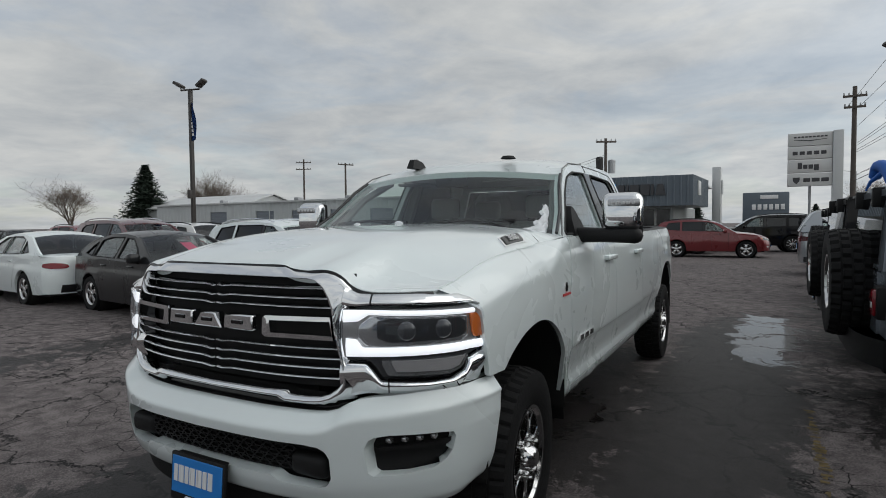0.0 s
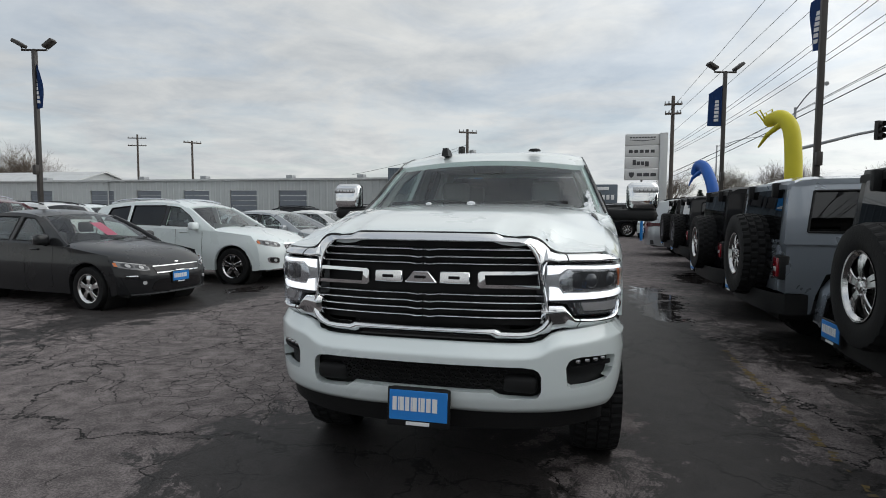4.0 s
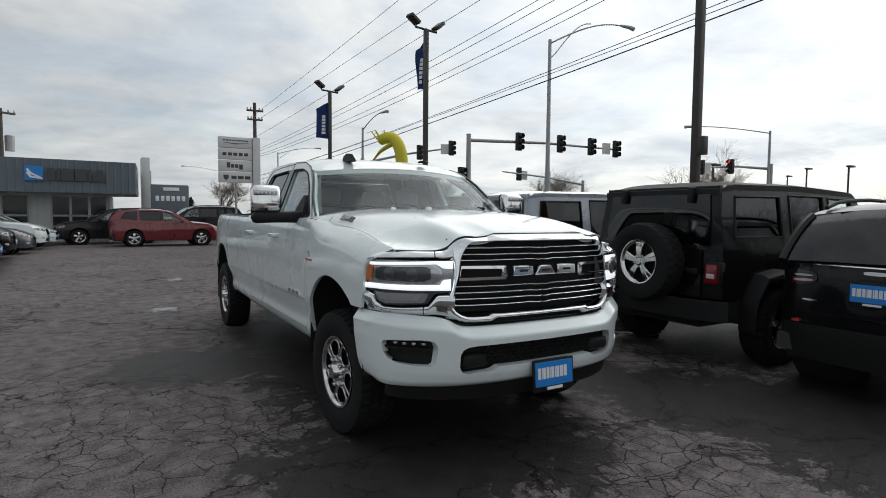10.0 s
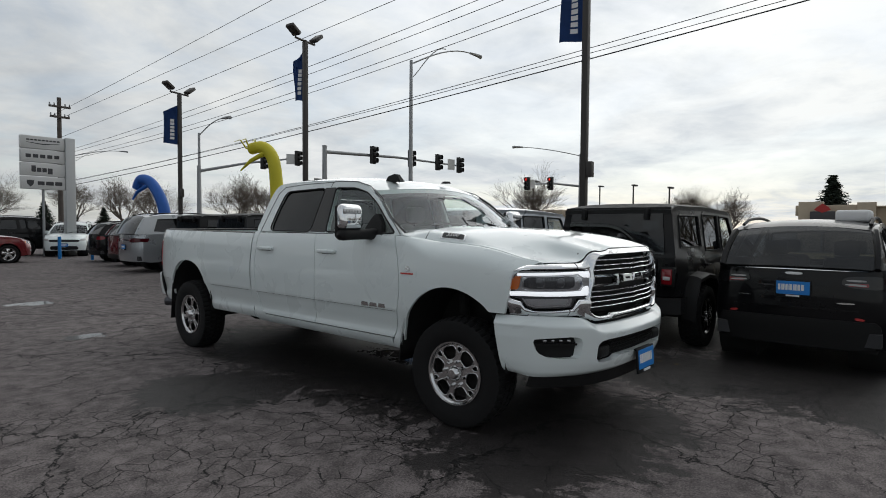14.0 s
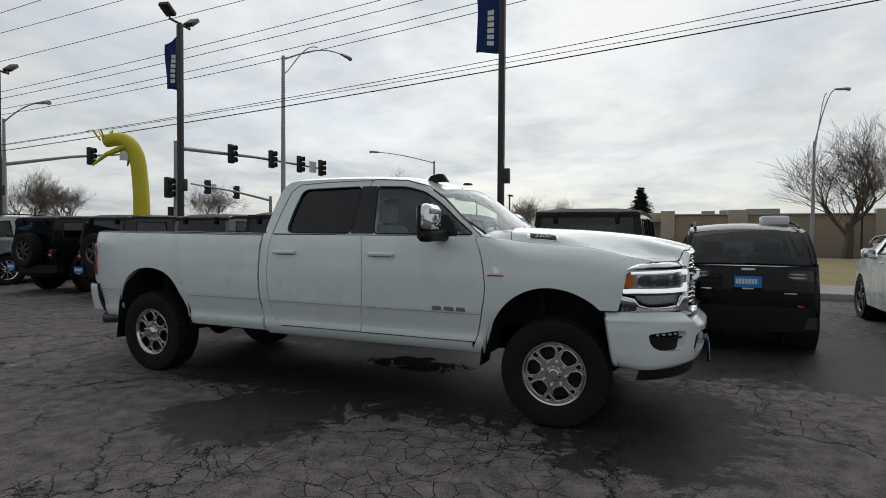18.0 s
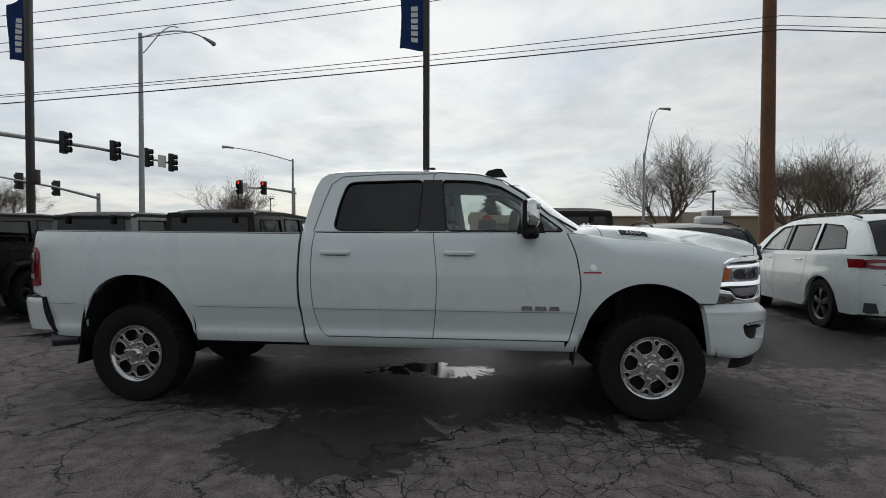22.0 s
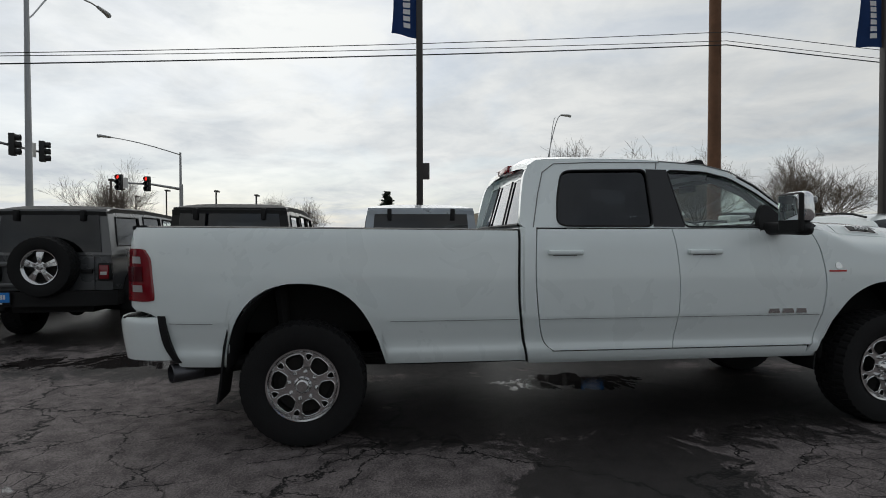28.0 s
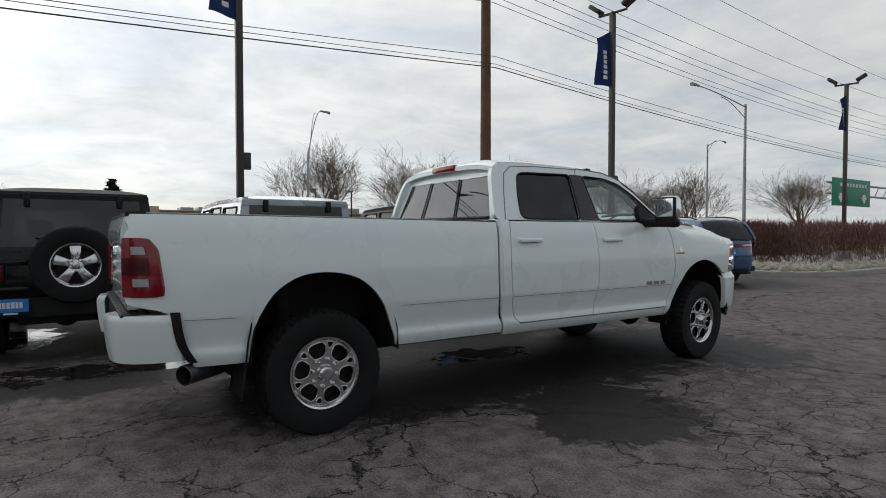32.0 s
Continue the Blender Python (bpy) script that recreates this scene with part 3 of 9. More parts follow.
    def hood(u, v):
        uu = bend(u)
        y = yf + (y0 + 0.08 - yf) * v
        ya = y + (end_y(uu, top(yf), True) - yf) * (1 - v) ** 2
        z = top(y)
        yy = y + (end_y(1, top(yf), True) - yf) * max(0, 1 - (y - yf) / 0.5)
        return Vector((uu * across(yy, z), ya, z + crown * (1 - uu**4) * min(1, v * 2.2 + 0.02)))

    grid(bm, 24, 10, hood)
    if yr - y1 > 0.12:
        def boot(u, v):
            uu = bend(u)
            y = y1 - 0.05 + (yr - y1 + 0.05) * v
            ya = y + (end_y(uu, top(yr), False) - yr) * v**3
            z = top(y)
            yy = y + (end_y(1, top(yr), False) - yr) * max(0, 1 - (yr - y) / 0.5)
            return Vector((uu * across(yy, z), ya, z + 0.035 * (1 - uu**4) * (1 - v)))
        grid(bm, 24, 6, boot)
    bmesh.ops.remove_doubles(bm, verts=bm.verts, dist=0.002)
    bmesh.ops.recalc_face_normals(bm, faces=bm.faces)
    hard = [e for e in bm.edges if len(e.link_faces) == 2 and e.calc_face_angle(0) > 0.38 and min(v.co.z for v in e.verts) > sill + 0.30]
    bmesh.ops.bevel(bm, geom=hard, offset=0.028, segments=3, profile=0.5, affect="EDGES", clamp_overlap=True)
    body = part("body", bm, P, car, angle=50)
    # cabin: sides with window openings
    roof = s["roof"]
    zr_ = max(z for _, z in roof)
    rw = s.get("roof_w", 0.76) * hw

    def cab_x(y, z):
        k = max(0.0, (z - top(y)) / max(0.05, zr_ - belt))
        base = across(y, top(y)) - 0.012
        taper = 1 - 0.10 * max(0, (y - s["wb"] * 0.75) / half) ** 2
        return base + (rw * taper - base) * min(1.0, k) ** 1.25

    dense = []
    for i in range(len(roof) - 1):
        (a, za), (b, zb) = roof[i], roof[i + 1]
        for k in range(3):
            dense.append((a + (b - a) * k / 3, za + (zb - za) * k / 3))
    dense.append(roof[-1])
    if s.get("smooth", True):
        dense = [dense[0]] + [tuple((p + 2 * q + n) / 4 for p, q, n in zip(dense[i - 1], dense[i], dense[i + 1])) for i in range(1, len(dense) - 1)] + [dense[-1]]
    foot = [(y1 + (y0 - y1) * k / 10, top(y1 + (y0 - y1) * k / 10) - 0.012) for k in range(1, 10)]
    for sgn in (-1, 1):
        bm = B()
        pierced(bm, dense + foot, s["panes"], lambda y, z, d: Vector((sgn * (cab_x(y, z) - d), y, z)), 0.035)
        part("cabin_side", bm, P, car)
        for pane in s["panes"]:
            bm = B()
            prism(bm, pane, lambda y, z, d: Vector((sgn * (cab_x(y, z) - 0.012 - d), y, z)), 0.004)
            part("side_window", bm, GLASST if pane[0][0] > s.get("tint_from", 9) else s.get("glass", GLASSC), car).visible_shadow = False
            bm = B()
            for i in range(len(pane)):
                a, b = pane[i], pane[(i + 1) % len(pane)]
                tube(bm, [(sgn * (cab_x(*a) + 0.001), *a), (sgn * (cab_x(*b) + 0.001), *b)], 0.010, 5)
            part("window_seal", bm, s.get("seal", PLASTIC), car)
        # black pillar between the two doors
        p1, p2 = s["panes"][0], s["panes"][1]
        bm = B()
        prism(bm, [p1[1], p2[0], p2[-1], p1[2]], lambda y, z, d: Vector((sgn * (cab_x(y, z) + 0.004 - d), y, z)), 0.008)
        part("pillar_trim", bm, GLOSSBLK, car)
    n1, n2 = s["screens"]
    i1, i2 = n1 * 3, len(dense) - 1 - n2 * 3

    def top_sheet(i, j, inset, drop):
        def f(u, v):
            uu = 2 * u - 1
            q = i + (j - i) * v
            k = min(int(q), len(dense) - 2)
            y = dense[k][0] + (dense[k + 1][0] - dense[k][0]) * (q - k)
            z = dense[k][1] + (dense[k + 1][1] - dense[k][1]) * (q - k)
            rise = 0.055 * min(1, (z - belt) / max(0.05, zr_ - belt) + 0.25)
            bow = -0.10 if q <= i1 else (0.06 if q >= i2 else 0)
            blend = min(1, abs(q - i1) / max(1, i1)) if q <= i1 else (min(1, abs(q - i2) / max(1, len(dense) - 1 - i2)) if q >= i2 else 0)
            xx = (cab_x(y, z) - inset) * uu
            return Vector((xx, y + bow * blend * (1 - uu * uu), z + rise * (1 - uu**2) - drop))
        return f

    bm = B()
    rows = grid(bm, 12, i2 - i1, top_sheet(i1, i2, 0.0, 0.0))
    skirt(bm, rows, (0, 0, -0.03))
    part("roof", bm, s.get("roof_paint", P), car)
    bm = B()
    rows = grid(bm, 12, 6, top_sheet(0, i1, 0.045, 0.0))
    skirt(bm, rows, (0, 0.01, -0.02))
    part("windscreen", bm, s.get("glass", GLASSC), car).visible_shadow = False
    bm = B()
    rows = grid(bm, 12, 6, top_sheet(i2, len(dense) - 1, 0.06, 0.0))
    skirt(bm, rows, (0, -0.01, -0.02))
    part("rear_window", bm, s.get("rear_glass", GLASST), car).visible_shadow = False
    for sgn in (-1, 1):
        for lo_i, hi_i in ((0, i1), (i2, len(dense) - 1)):
            bm = B()
            tube(bm, [Vector((sgn * (cab_x(y, z) - 0.028), y + (0.008 if lo_i else -0.004), z + 0.0)) for y, z in dense[lo_i:hi_i + 1]], 0.032, 6)
            part("pillar", bm, s.get("pillar", P), car)
    # cowl and wipers
    bm = B()
    rows = grid(bm, 12, 2, lambda u, v: top_sheet(0, i1, 0.045, 0.0)(u, 0.0) + Vector((0, -0.09 + 0.11 * v, 0.004 - 0.012 * (1 - v))))
    skirt(bm, rows, (0, 0, -0.02))
    part("cowl", bm, PLASTIC, car)
    for x0 in (0.30, 0.62):
        bm = B()
        tube(bm, [top_sheet(0, i1, 0.045, -0.012)(x0 + 0.30 * k / 6, 0.05 + 0.02 * k) for k in range(7)], 0.010, 5)
        part("wiper", bm, PLASTIC, car)
    # cabin floor, seats, dashboard
    bm = B()
    box(bm, (-hw * 0.84, y0 + 0.25, sill + 0.06), (hw * 0.84, y1 - 0.05, sill + 0.20))
    box(bm, (-hw * 0.80, y0 + 0.10, top(y0) - 0.30), (hw * 0.80, y0 + 0.62, top(y0) - 0.015), 0.05)
    for c in (-0.36, 0.36):
        for yy in (s["wb"] * 0.48, s["wb"] * 0.80):
            box(bm, (c - 0.24, yy - 0.20, sill + 0.20), (c + 0.24, yy + 0.30, sill + 0.45), 0.05)
            box(bm, (c - 0.23, yy + 0.22, sill + 0.40), (c + 0.23, yy + 0.38, belt + 0.06), 0.06)
            box(bm, (c - 0.13, yy + 0.27, belt + 0.08), (c + 0.13, yy + 0.36, belt + 0.26), 0.04)
    part("interior", bm, CABIND, car)
    # underbody and wheel wells
    bm = B()
    box(bm, (-hw * 0.80, yf + 0.25, sill - 0.02), (hw * 0.80, yr - 0.2, sill + 0.14))
    for c in (0.0, s["wb"]):
        for sgn in (-1, 1):
            lathe(bm, [(0.001, sgn * hw * 0.50), (ar + 0.01, sgn * hw * 0.50), (ar + 0.012, sgn * (hw * 0.935))], 28, "x", (0, c, r))
    part("underbody", bm, UNDER, car)
    if clad:
        for sgn in (-1, 1):
            bm = B()
            for c in (0.0, s["wb"]):
                rows = grid(bm, 20, 1, lambda u, v: (lambda a: side_at(c - (ar + v * 0.06) * math.cos(a), max(sill, r + (ar + v * 0.06) * math.sin(a)), sgn) + Vector((sgn * 0.012, 0, 0)))(math.pi * (u * 1.12 - 0.06)))
                skirt(bm, rows, (-sgn * 0.05, 0, 0))
            rows = grid(bm, 12, 1, lambda u, v: side_at(ar + 0.02 + (s["wb"] - 2 * ar - 0.04) * u, sill + v * 0.14, sgn) + Vector((sgn * 0.012, 0, 0)))
            skirt(bm, rows, (-sgn * 0.05, 0, 0))
            part("cladding", bm, PLASTIC, car)
    # door seams, handles, mirrors
    doors = s.get("doors", (y0 + 0.28, s["wb"] * 0.46 + 0.06, s["wb"] * 0.86))
    for sgn in (-1, 1):
        bm = B()
        for i, d in enumerate(doors):
            lean = 0.10 if i == 2 else 0.0
            rows = grid(bm, 1, 8, lambda u, v: side_at(d - 0.004 + 0.008 * u + (0.18 * (1 - v) ** 2 * (-1 if i == 2 else 0)), max(bottom(d) + 0.06, sill + 0.10) + (top(d) - max(bottom(d) + 0.06, sill + 0.10) - 0.01) * v, sgn) + Vector((sgn * 0.002, 0, 0)))
        part("door_seam", bm, GLOSSBLK, car)
        for d in (doors[1] - 0.20, doors[2] - 0.22):
            bm = B()
            z = belt - 0.13
            p = side_at(d, z, sgn)
            box(bm, (p.x - 0.02, d - 0.10, z - 0.016), (p.x + 0.02, d + 0.10, z + 0.016), 0.012)
            part("door_handle", bm, s.get("handle", P), car)
        bm = B()
        yy = y0 + 0.42
        zz = top(yy) + 0.075
        x = cab_x(yy, zz)
        box(bm, (sgn * (x + 0.02) - 0.0, yy - 0.08, zz - 0.075), (sgn * (x + 0.22), yy + 0.06, zz + 0.085), 0.045, 3)
        tube(bm, [(sgn * (x - 0.03), yy, zz - 0.09), (sgn * (x + 0.09), yy, zz - 0.05)], 0.03, 8)
        mr = part("mirror", bm, s.get("mirror", P), car)
        bm = B()
        box(bm, (sgn * (x + 0.04), yy + 0.055, zz - 0.055), (sgn * (x + 0.20), yy + 0.063, zz + 0.065), 0.003)
        part("mirror_glass", bm, MIRROR, mr)
    if s.get("rails"):
        for sgn in (-1, 1):
            bm = B()
            a, b = dense[i1][0] + 0.25, dense[i2][0] - 0.12
            tube(bm, [Vector((sgn * (rw - 0.06), a + (b - a) * k / 8, line(dense, a + (b - a) * k / 8) + 0.035 + 0.03 * math.sin(math.pi * min(1, max(0, k / 8)) ) ** 0.3)) for k in range(9)], 0.018, 8)
            part("roof_rail", bm, s["rails"], car)
    # lamps, grille, intakes
    for item in s.get("front", ()):
        pname, quads, mt, lift = item
        for q in quads:
            bm = B()
            qpatch(bm, front_at, q, lift, 0.02, 12, 6, SOFT.get(pname, 0.0))
            part(pname, bm, mt, car)
    for item in s.get("rear", ()):
        pname, quads, mt, lift = item
        for q in quads:
            bm = B()
            qpatch(bm, rear_at, q, lift, 0.02, 12, 6, SOFT.get(pname, 0.0))
            part(pname, bm, mt, car)
    for item in s.get("sides", ()):
        pname, quads, mt, lift = item
        for q in quads:
            for sgn in (-1, 1):
                bm = B()
                qq = q if sgn < 0 else q
                qpatch(bm, (lambda y, z: side_at(y, z, -1)) if sgn < 0 else (lambda y, z: side_at(y, z, 1)), q, -lift if sgn < 0 else lift, 0.0)
                part(pname, bm, mt, car)
    if "plate_front" in s:
        z = s["plate_front"]
        plate(car, pose(0, end_y(0, z, True) - 0.022, z))
    if "plate_rear" in s:
        z = s["plate_rear"]
        plate(car, pose(0, end_y(0, z, False) + 0.022, z, 0, 0, 180))
    wm = wheel_meshes(r, s.get("tw", 0.23), s.get("rim", r * 0.66), s.get("rims", "five"), 0, s.get("bright", True))
    for sgn in (-1, 1):
        for c in (0.0, s["wb"]):
            put_wheel(car, wm, sgn * (hw * 0.965 - s.get("tw", 0.23) / 2), c, r)
    car["front_y"] = yf
    return car


def mirrored(*quads):
    """The quads and their mirror images across the middle."""
    out = []
    for q in quads:
        out.append(q)
        (a, b, c, d) = q
        out.append(((-b[0], b[1]), (-a[0], a[1]), (-d[0], d[1]), (-c[0], c[1])))
    return out


def inner(q, s0, s1, r0, r1):
    """A smaller patch inside a patch, by shares along and up."""
    (a, b, c, d) = q

    def at(s, r):
        return tuple((a[i] * (1 - s) + b[i] * s) * (1 - r) + (d[i] * (1 - s) + c[i] * s) * r for i in (0, 1))
    return at(s0, r0), at(s1, r0), at(s1, r1), at(s0, r1)


def head_lamps(q, amber=True):
    """A pair of headlamps on the patch q: silver housing, dark lens fields, round projectors and a pale running light."""
    items = [("headlamp", mirrored(q), LAMPMID, 0.008),
             ("lamp_field", mirrored(inner(q, 0.05, 0.48, 0.22, 0.80), inner(q, 0.53, 0.84, 0.18, 0.82)), LAMPDARK, 0.011),
             ("projector", mirrored(inner(q, 0.20, 0.36, 0.28, 0.74), inner(q, 0.60, 0.74, 0.26, 0.74)), CLEARL, 0.015),
             ("running_light", mirrored(inner(q, 0.06, 0.95, 0.86, 0.97)), CLEARL, 0.013)]
    if amber:
        items.append(("marker_lens", mirrored(inner(q, 0.92, 0.99, 0.20, 0.75)), AMBER, 0.013))
    return items


def slim_bars(q, n, mat, upright=False, name="grille_bar", fill=0.35):
    """Slim bars across a grille patch."""
    out = []
    for k in range(n):
        f0, f1 = (k + 0.5 - fill / 2) / n, (k + 0.5 + fill / 2) / n
        out.append(inner(q, f0, f1, 0.06, 0.94) if upright else inner(q, 0.03, 0.97, f0, f1))
    return [(name, out, mat, 0.016)]


def sedan(paint_, **more):
    s = dict(paint=paint_, wb=2.70, fo=0.88, ro=1.06, w=1.80, r=0.32, tw=0.22, sill=0.22, rims="split",
             deck=[(-0.88, 0.66), (-0.6, 0.76), (0.0, 0.86), (0.55, 0.93), (1.4, 0.95), (2.6, 0.985), (3.2, 1.0), (3.76, 0.98)],
             roof=[(0.42, 0.92), (0.80, 1.14), (1.25, 1.36), (1.65, 1.42), (2.15, 1.425), (2.65, 1.35), (3.05, 1.18), (3.38, 1.0)],
             screens=(2, 2), nose=0.55, tail=0.35, roof_w=0.70,
             panes=[[(0.85, 0.985), (1.62, 1.0), (1.62, 1.35), (1.38, 1.335), (1.08, 1.18)], [(1.72, 1.0), (2.55, 1.02), (2.48, 1.30), (2.2, 1.36), (1.72, 1.36)],
                    [(2.62, 1.02), (2.92, 1.06), (2.72, 1.20), (2.60, 1.27)]],
             front=[("grille", [((-0.42, 0.52), (0.42, 0.52), (0.46, 0.63), (-0.46, 0.63))], GLOSSBLK, 0.006),
                    ("grille_trim", [((-0.44, 0.51), (0.44, 0.51), (0.40, 0.525), (-0.40, 0.525))], CHROME, 0.014),
                    ("lower_intake", [((-0.55, 0.28), (0.55, 0.28), (0.50, 0.42), (-0.50, 0.42))], PLASTIC, 0.004),
                    *head_lamps(((0.50, 0.555), (0.985, 0.64), (0.985, 0.73), (0.56, 0.665))),
                    ("fog_lamp", mirrored(((0.70, 0.36), (0.86, 0.38), (0.86, 0.44), (0.70, 0.42))), CLEARL, 0.006)],
             rear=[("tail_lamp", mirrored(((0.50, 0.74), (0.99, 0.74), (0.99, 0.86), (0.55, 0.84))), REDL, 0.008),
                   ("rear_diffuser", [((-0.7, 0.27), (0.7, 0.27), (0.66, 0.42), (-0.66, 0.42))], PLASTIC, 0.005)],
             plate_front=0.46, tint_from=2.5)
    s.update(more)
    return s


def suv(paint_, **more):
    s = dict(paint=paint_, wb=2.75, fo=0.92, ro=0.96, w=1.86, r=0.36, tw=0.24, sill=0.28, rims="five",
             deck=[(-0.92, 0.84), (-0.6, 0.94), (0.0, 1.02), (0.5, 1.06), (1.4, 1.09), (2.6, 1.13), (3.3, 1.16), (3.71, 1.14)],
             roof=[(0.40, 1.05), (0.78, 1.28), (1.18, 1.52), (1.55, 1.61), (2.2, 1.645), (2.9, 1.62), (3.35, 1.55), (3.52, 1.36), (3.66, 1.15)],
             screens=(2, 2), nose=0.50, tail=0.30, roof_w=0.74,
             panes=[[(0.82, 1.13), (1.60, 1.15), (1.60, 1.545), (1.36, 1.52), (1.05, 1.35)], [(1.70, 1.15), (2.52, 1.17), (2.52, 1.555), (1.70, 1.56)],
                    [(2.62, 1.18), (3.25, 1.24), (3.10, 1.50), (2.62, 1.55)]],
             front=[("grille", [((-0.40, 0.62), (0.40, 0.62), (0.46, 0.82), (-0.46, 0.82))], GLOSSBLK, 0.006),
                    ("grille_trim", [((-0.45, 0.60), (0.45, 0.60), (0.40, 0.62), (-0.40, 0.62))], CHROME, 0.014),
                    ("lower_intake", [((-0.60, 0.33), (0.60, 0.33), (0.55, 0.48), (-0.55, 0.48))], PLASTIC, 0.004),
                    *head_lamps(((0.52, 0.715), (0.985, 0.78), (0.985, 0.89), (0.55, 0.835))),
                    ("fog_lamp", mirrored(((0.68, 0.44), (0.84, 0.46), (0.84, 0.53), (0.68, 0.51))), CLEARL, 0.006)],
             rear=[("tail_lamp", mirrored(((0.52, 0.92), (0.99, 0.92), (0.99, 1.08), (0.58, 1.06))), REDL, 0.008),
                   ("rear_cladding", [((-0.92, 0.30), (0.92, 0.30), (0.90, 0.46), (-0.90, 0.46))], PLASTIC, 0.008)],
             plate_front=0.55, tint_from=1.65, rails=PLASTIC)
    s.update(more)
    return s


# ---- boxy off-roader with a hard top and a spare wheel ----
def off_roader(m, paint_, label, rims="five", bright=True, top_paint=None, lug=0.012, flare=None, name="off_road_car", tail_plate=True, fat=False):
    car = thing(name, m, label, "car", "off-roaders in the row")
    top_paint = top_paint or PLASTIC
    flare = flare or PLASTIC
    hw, wb, r = 0.79, 3.0, (0.43 if fat else 0.40)
    ar = r + 0.075
    y0, y1 = -0.60, 3.84

    def bottom(y):
        z = 0.50
        for c in (0.0, wb):
            d = abs(y - c)
            if d < ar + 0.10:
                z = max(z, min(0.93, r + 0.02 + math.sqrt(max(0, (ar + 0.10) ** 2 - d * d)) * 1.25))
        return z

    def top(y):
        return 1.10 + 0.07 * min(1, max(0, (y + 0.5) / 1.4)) if y < 0.95 else 1.19

    def sx(y, z):
        w = hw if y > 0.95 else 0.60 + (hw - 0.60) * max(0, (y + 0.6) / 1.55)
        return w * (1 - 0.03 * ((z - 0.8) / 0.4) ** 2)

    bm = B()
    ys = sorted(set([y0 + (y1 - y0) * i / 26 for i in range(27)] + [c + (ar + 0.10) * math.cos(math.pi * k / 10) for c in (0, wb) for k in range(11) if y0 < c + (ar + 0.10) * math.cos(math.pi * k / 10) < y1]))
    for sgn in (-1, 1):
        rows = [[bm.verts.new((sgn * sx(y, bottom(y) + (top(y) - bottom(y)) * j / 6), y, bottom(y) + (top(y) - bottom(y)) * j / 6)) for y in ys] for j in range(7)]
        for j in range(6):
            for i in range(len(ys) - 1):
                bm.faces.new((rows[j][i], rows[j][i + 1], rows[j + 1][i + 1], rows[j + 1][i]))
        low = [bm.verts.new(v.co + Vector((-sgn * 0.10, 0, 0))) for v in rows[0]]
        for i in range(len(ys) - 1):
            bm.faces.new((rows[0][i], rows[0][i + 1], low[i + 1], low[i]))
    grid(bm, 8, 6, lambda u, v: Vector(((2 * u - 1) * sx(y0, 0.6 + 0.5 * v), y0, 0.60 + (top(y0) - 0.60) * v)))
    grid(bm, 8, 10, lambda u, v: Vector(((2 * u - 1) * sx(y0 + 1.6 * v, top(y0 + 1.6 * v)), y0 + 1.6 * v, top(y0 + 1.6 * v) + 0.05 * (1 - (2 * u - 1) ** 4))))
    grid(bm, 8, 6, lambda u, v: Vector(((2 * u - 1) * sx(y1, 0.5 + 0.69 * v), y1, 0.50 + 0.69 * v)))
    bmesh.ops.remove_doubles(bm, verts=bm.verts, dist=0.002)
    part("body", bm, paint_, car)
    # upper sides and hard top
    rz, rw = 1.83, 0.70
    outline = [(0.90, 1.16), (1.20, 1.72), (1.30, 1.79), (2.4, 1.83), (3.7, 1.81), (3.80, 1.76), (3.86, 1.18)]
    panes = [[(1.14, 1.24), (1.86, 1.24), (1.86, 1.72), (1.38, 1.71)], [(1.98, 1.24), (2.66, 1.24), (2.66, 1.73), (1.98, 1.73)], [(2.84, 1.30), (3.66, 1.30), (3.60, 1.70), (2.84, 1.71)]]

    def ux(z):
        return hw - (hw - rw) * max(0, (z - 1.18)) / (rz - 1.18)

    for sgn in (-1, 1):
        bm = B()
        pierced(bm, outline, panes, lambda y, z, d: Vector((sgn * (ux(z) - d), y, z)), 0.035)
        part("hardtop_side", bm, top_paint if top_paint is not PLASTIC else paint_, car)
        for k, pn in enumerate(panes):
            bm = B()
            prism(bm, pn, lambda y, z, d: Vector((sgn * (ux(z) - 0.012 - d), y, z)), 0.004)
            part("side_window", bm, GLASST if k else GLASSC, car).visible_shadow = False
            bm = B()
            for i in range(len(pn)):
                a, b = pn[i], pn[(i + 1) % len(pn)]
                tube(bm, [(sgn * (ux(a[1]) + 0.002), *a), (sgn * (ux(b[1]) + 0.002), *b)], 0.011, 5)
            part("window_seal", bm, PLASTIC, car)
    bm = B()
    rows = grid(bm, 12, 12, lambda u, v: Vector(((2 * u - 1) * (rw + 0.012), 1.20 + 2.63 * v, line(outline[1:6], min(3.8, 1.2 + 2.6 * v)) + 0.004 + 0.045 * (1 - (2 * u - 1) ** 4) * min(1, 6 * v + 0.15) * min(1, 8 * (1 - v) + 0.2))))
    skirt(bm, rows, (0, 0, -0.055))
    part("hardtop_roof", bm, top_paint, car)
    bm = B()
    rows = grid(bm, 10, 5, lambda u, v: Vector(((2 * u - 1) * (ux(1.2 + 0.5 * v) - 0.04), 0.93 + 0.28 * v, 1.20 + 0.51 * v)))
    skirt(bm, rows, (0, 0.015, 0))
    part("windscreen", bm, GLASSC, car).visible_shadow = False
    # rear window in its frame
    bm = B()
    fr = [(-hw + 0.0, 1.18), (hw - 0.0, 1.18), (rw, 1.80), (-rw, 1.80)]
    hole = [(-0.60, 1.27), (0.60, 1.27), (0.56, 1.72), (-0.56, 1.72)]
    pierced(bm, fr, [hole], lambda x, z, d: Vector((x, 3.865 - 0.055 * (z - 1.18) / 0.62 - d, z)), 0.04)
    part("rear_frame", bm, top_paint if top_paint is not PLASTIC else paint_, car)
    bm = B()
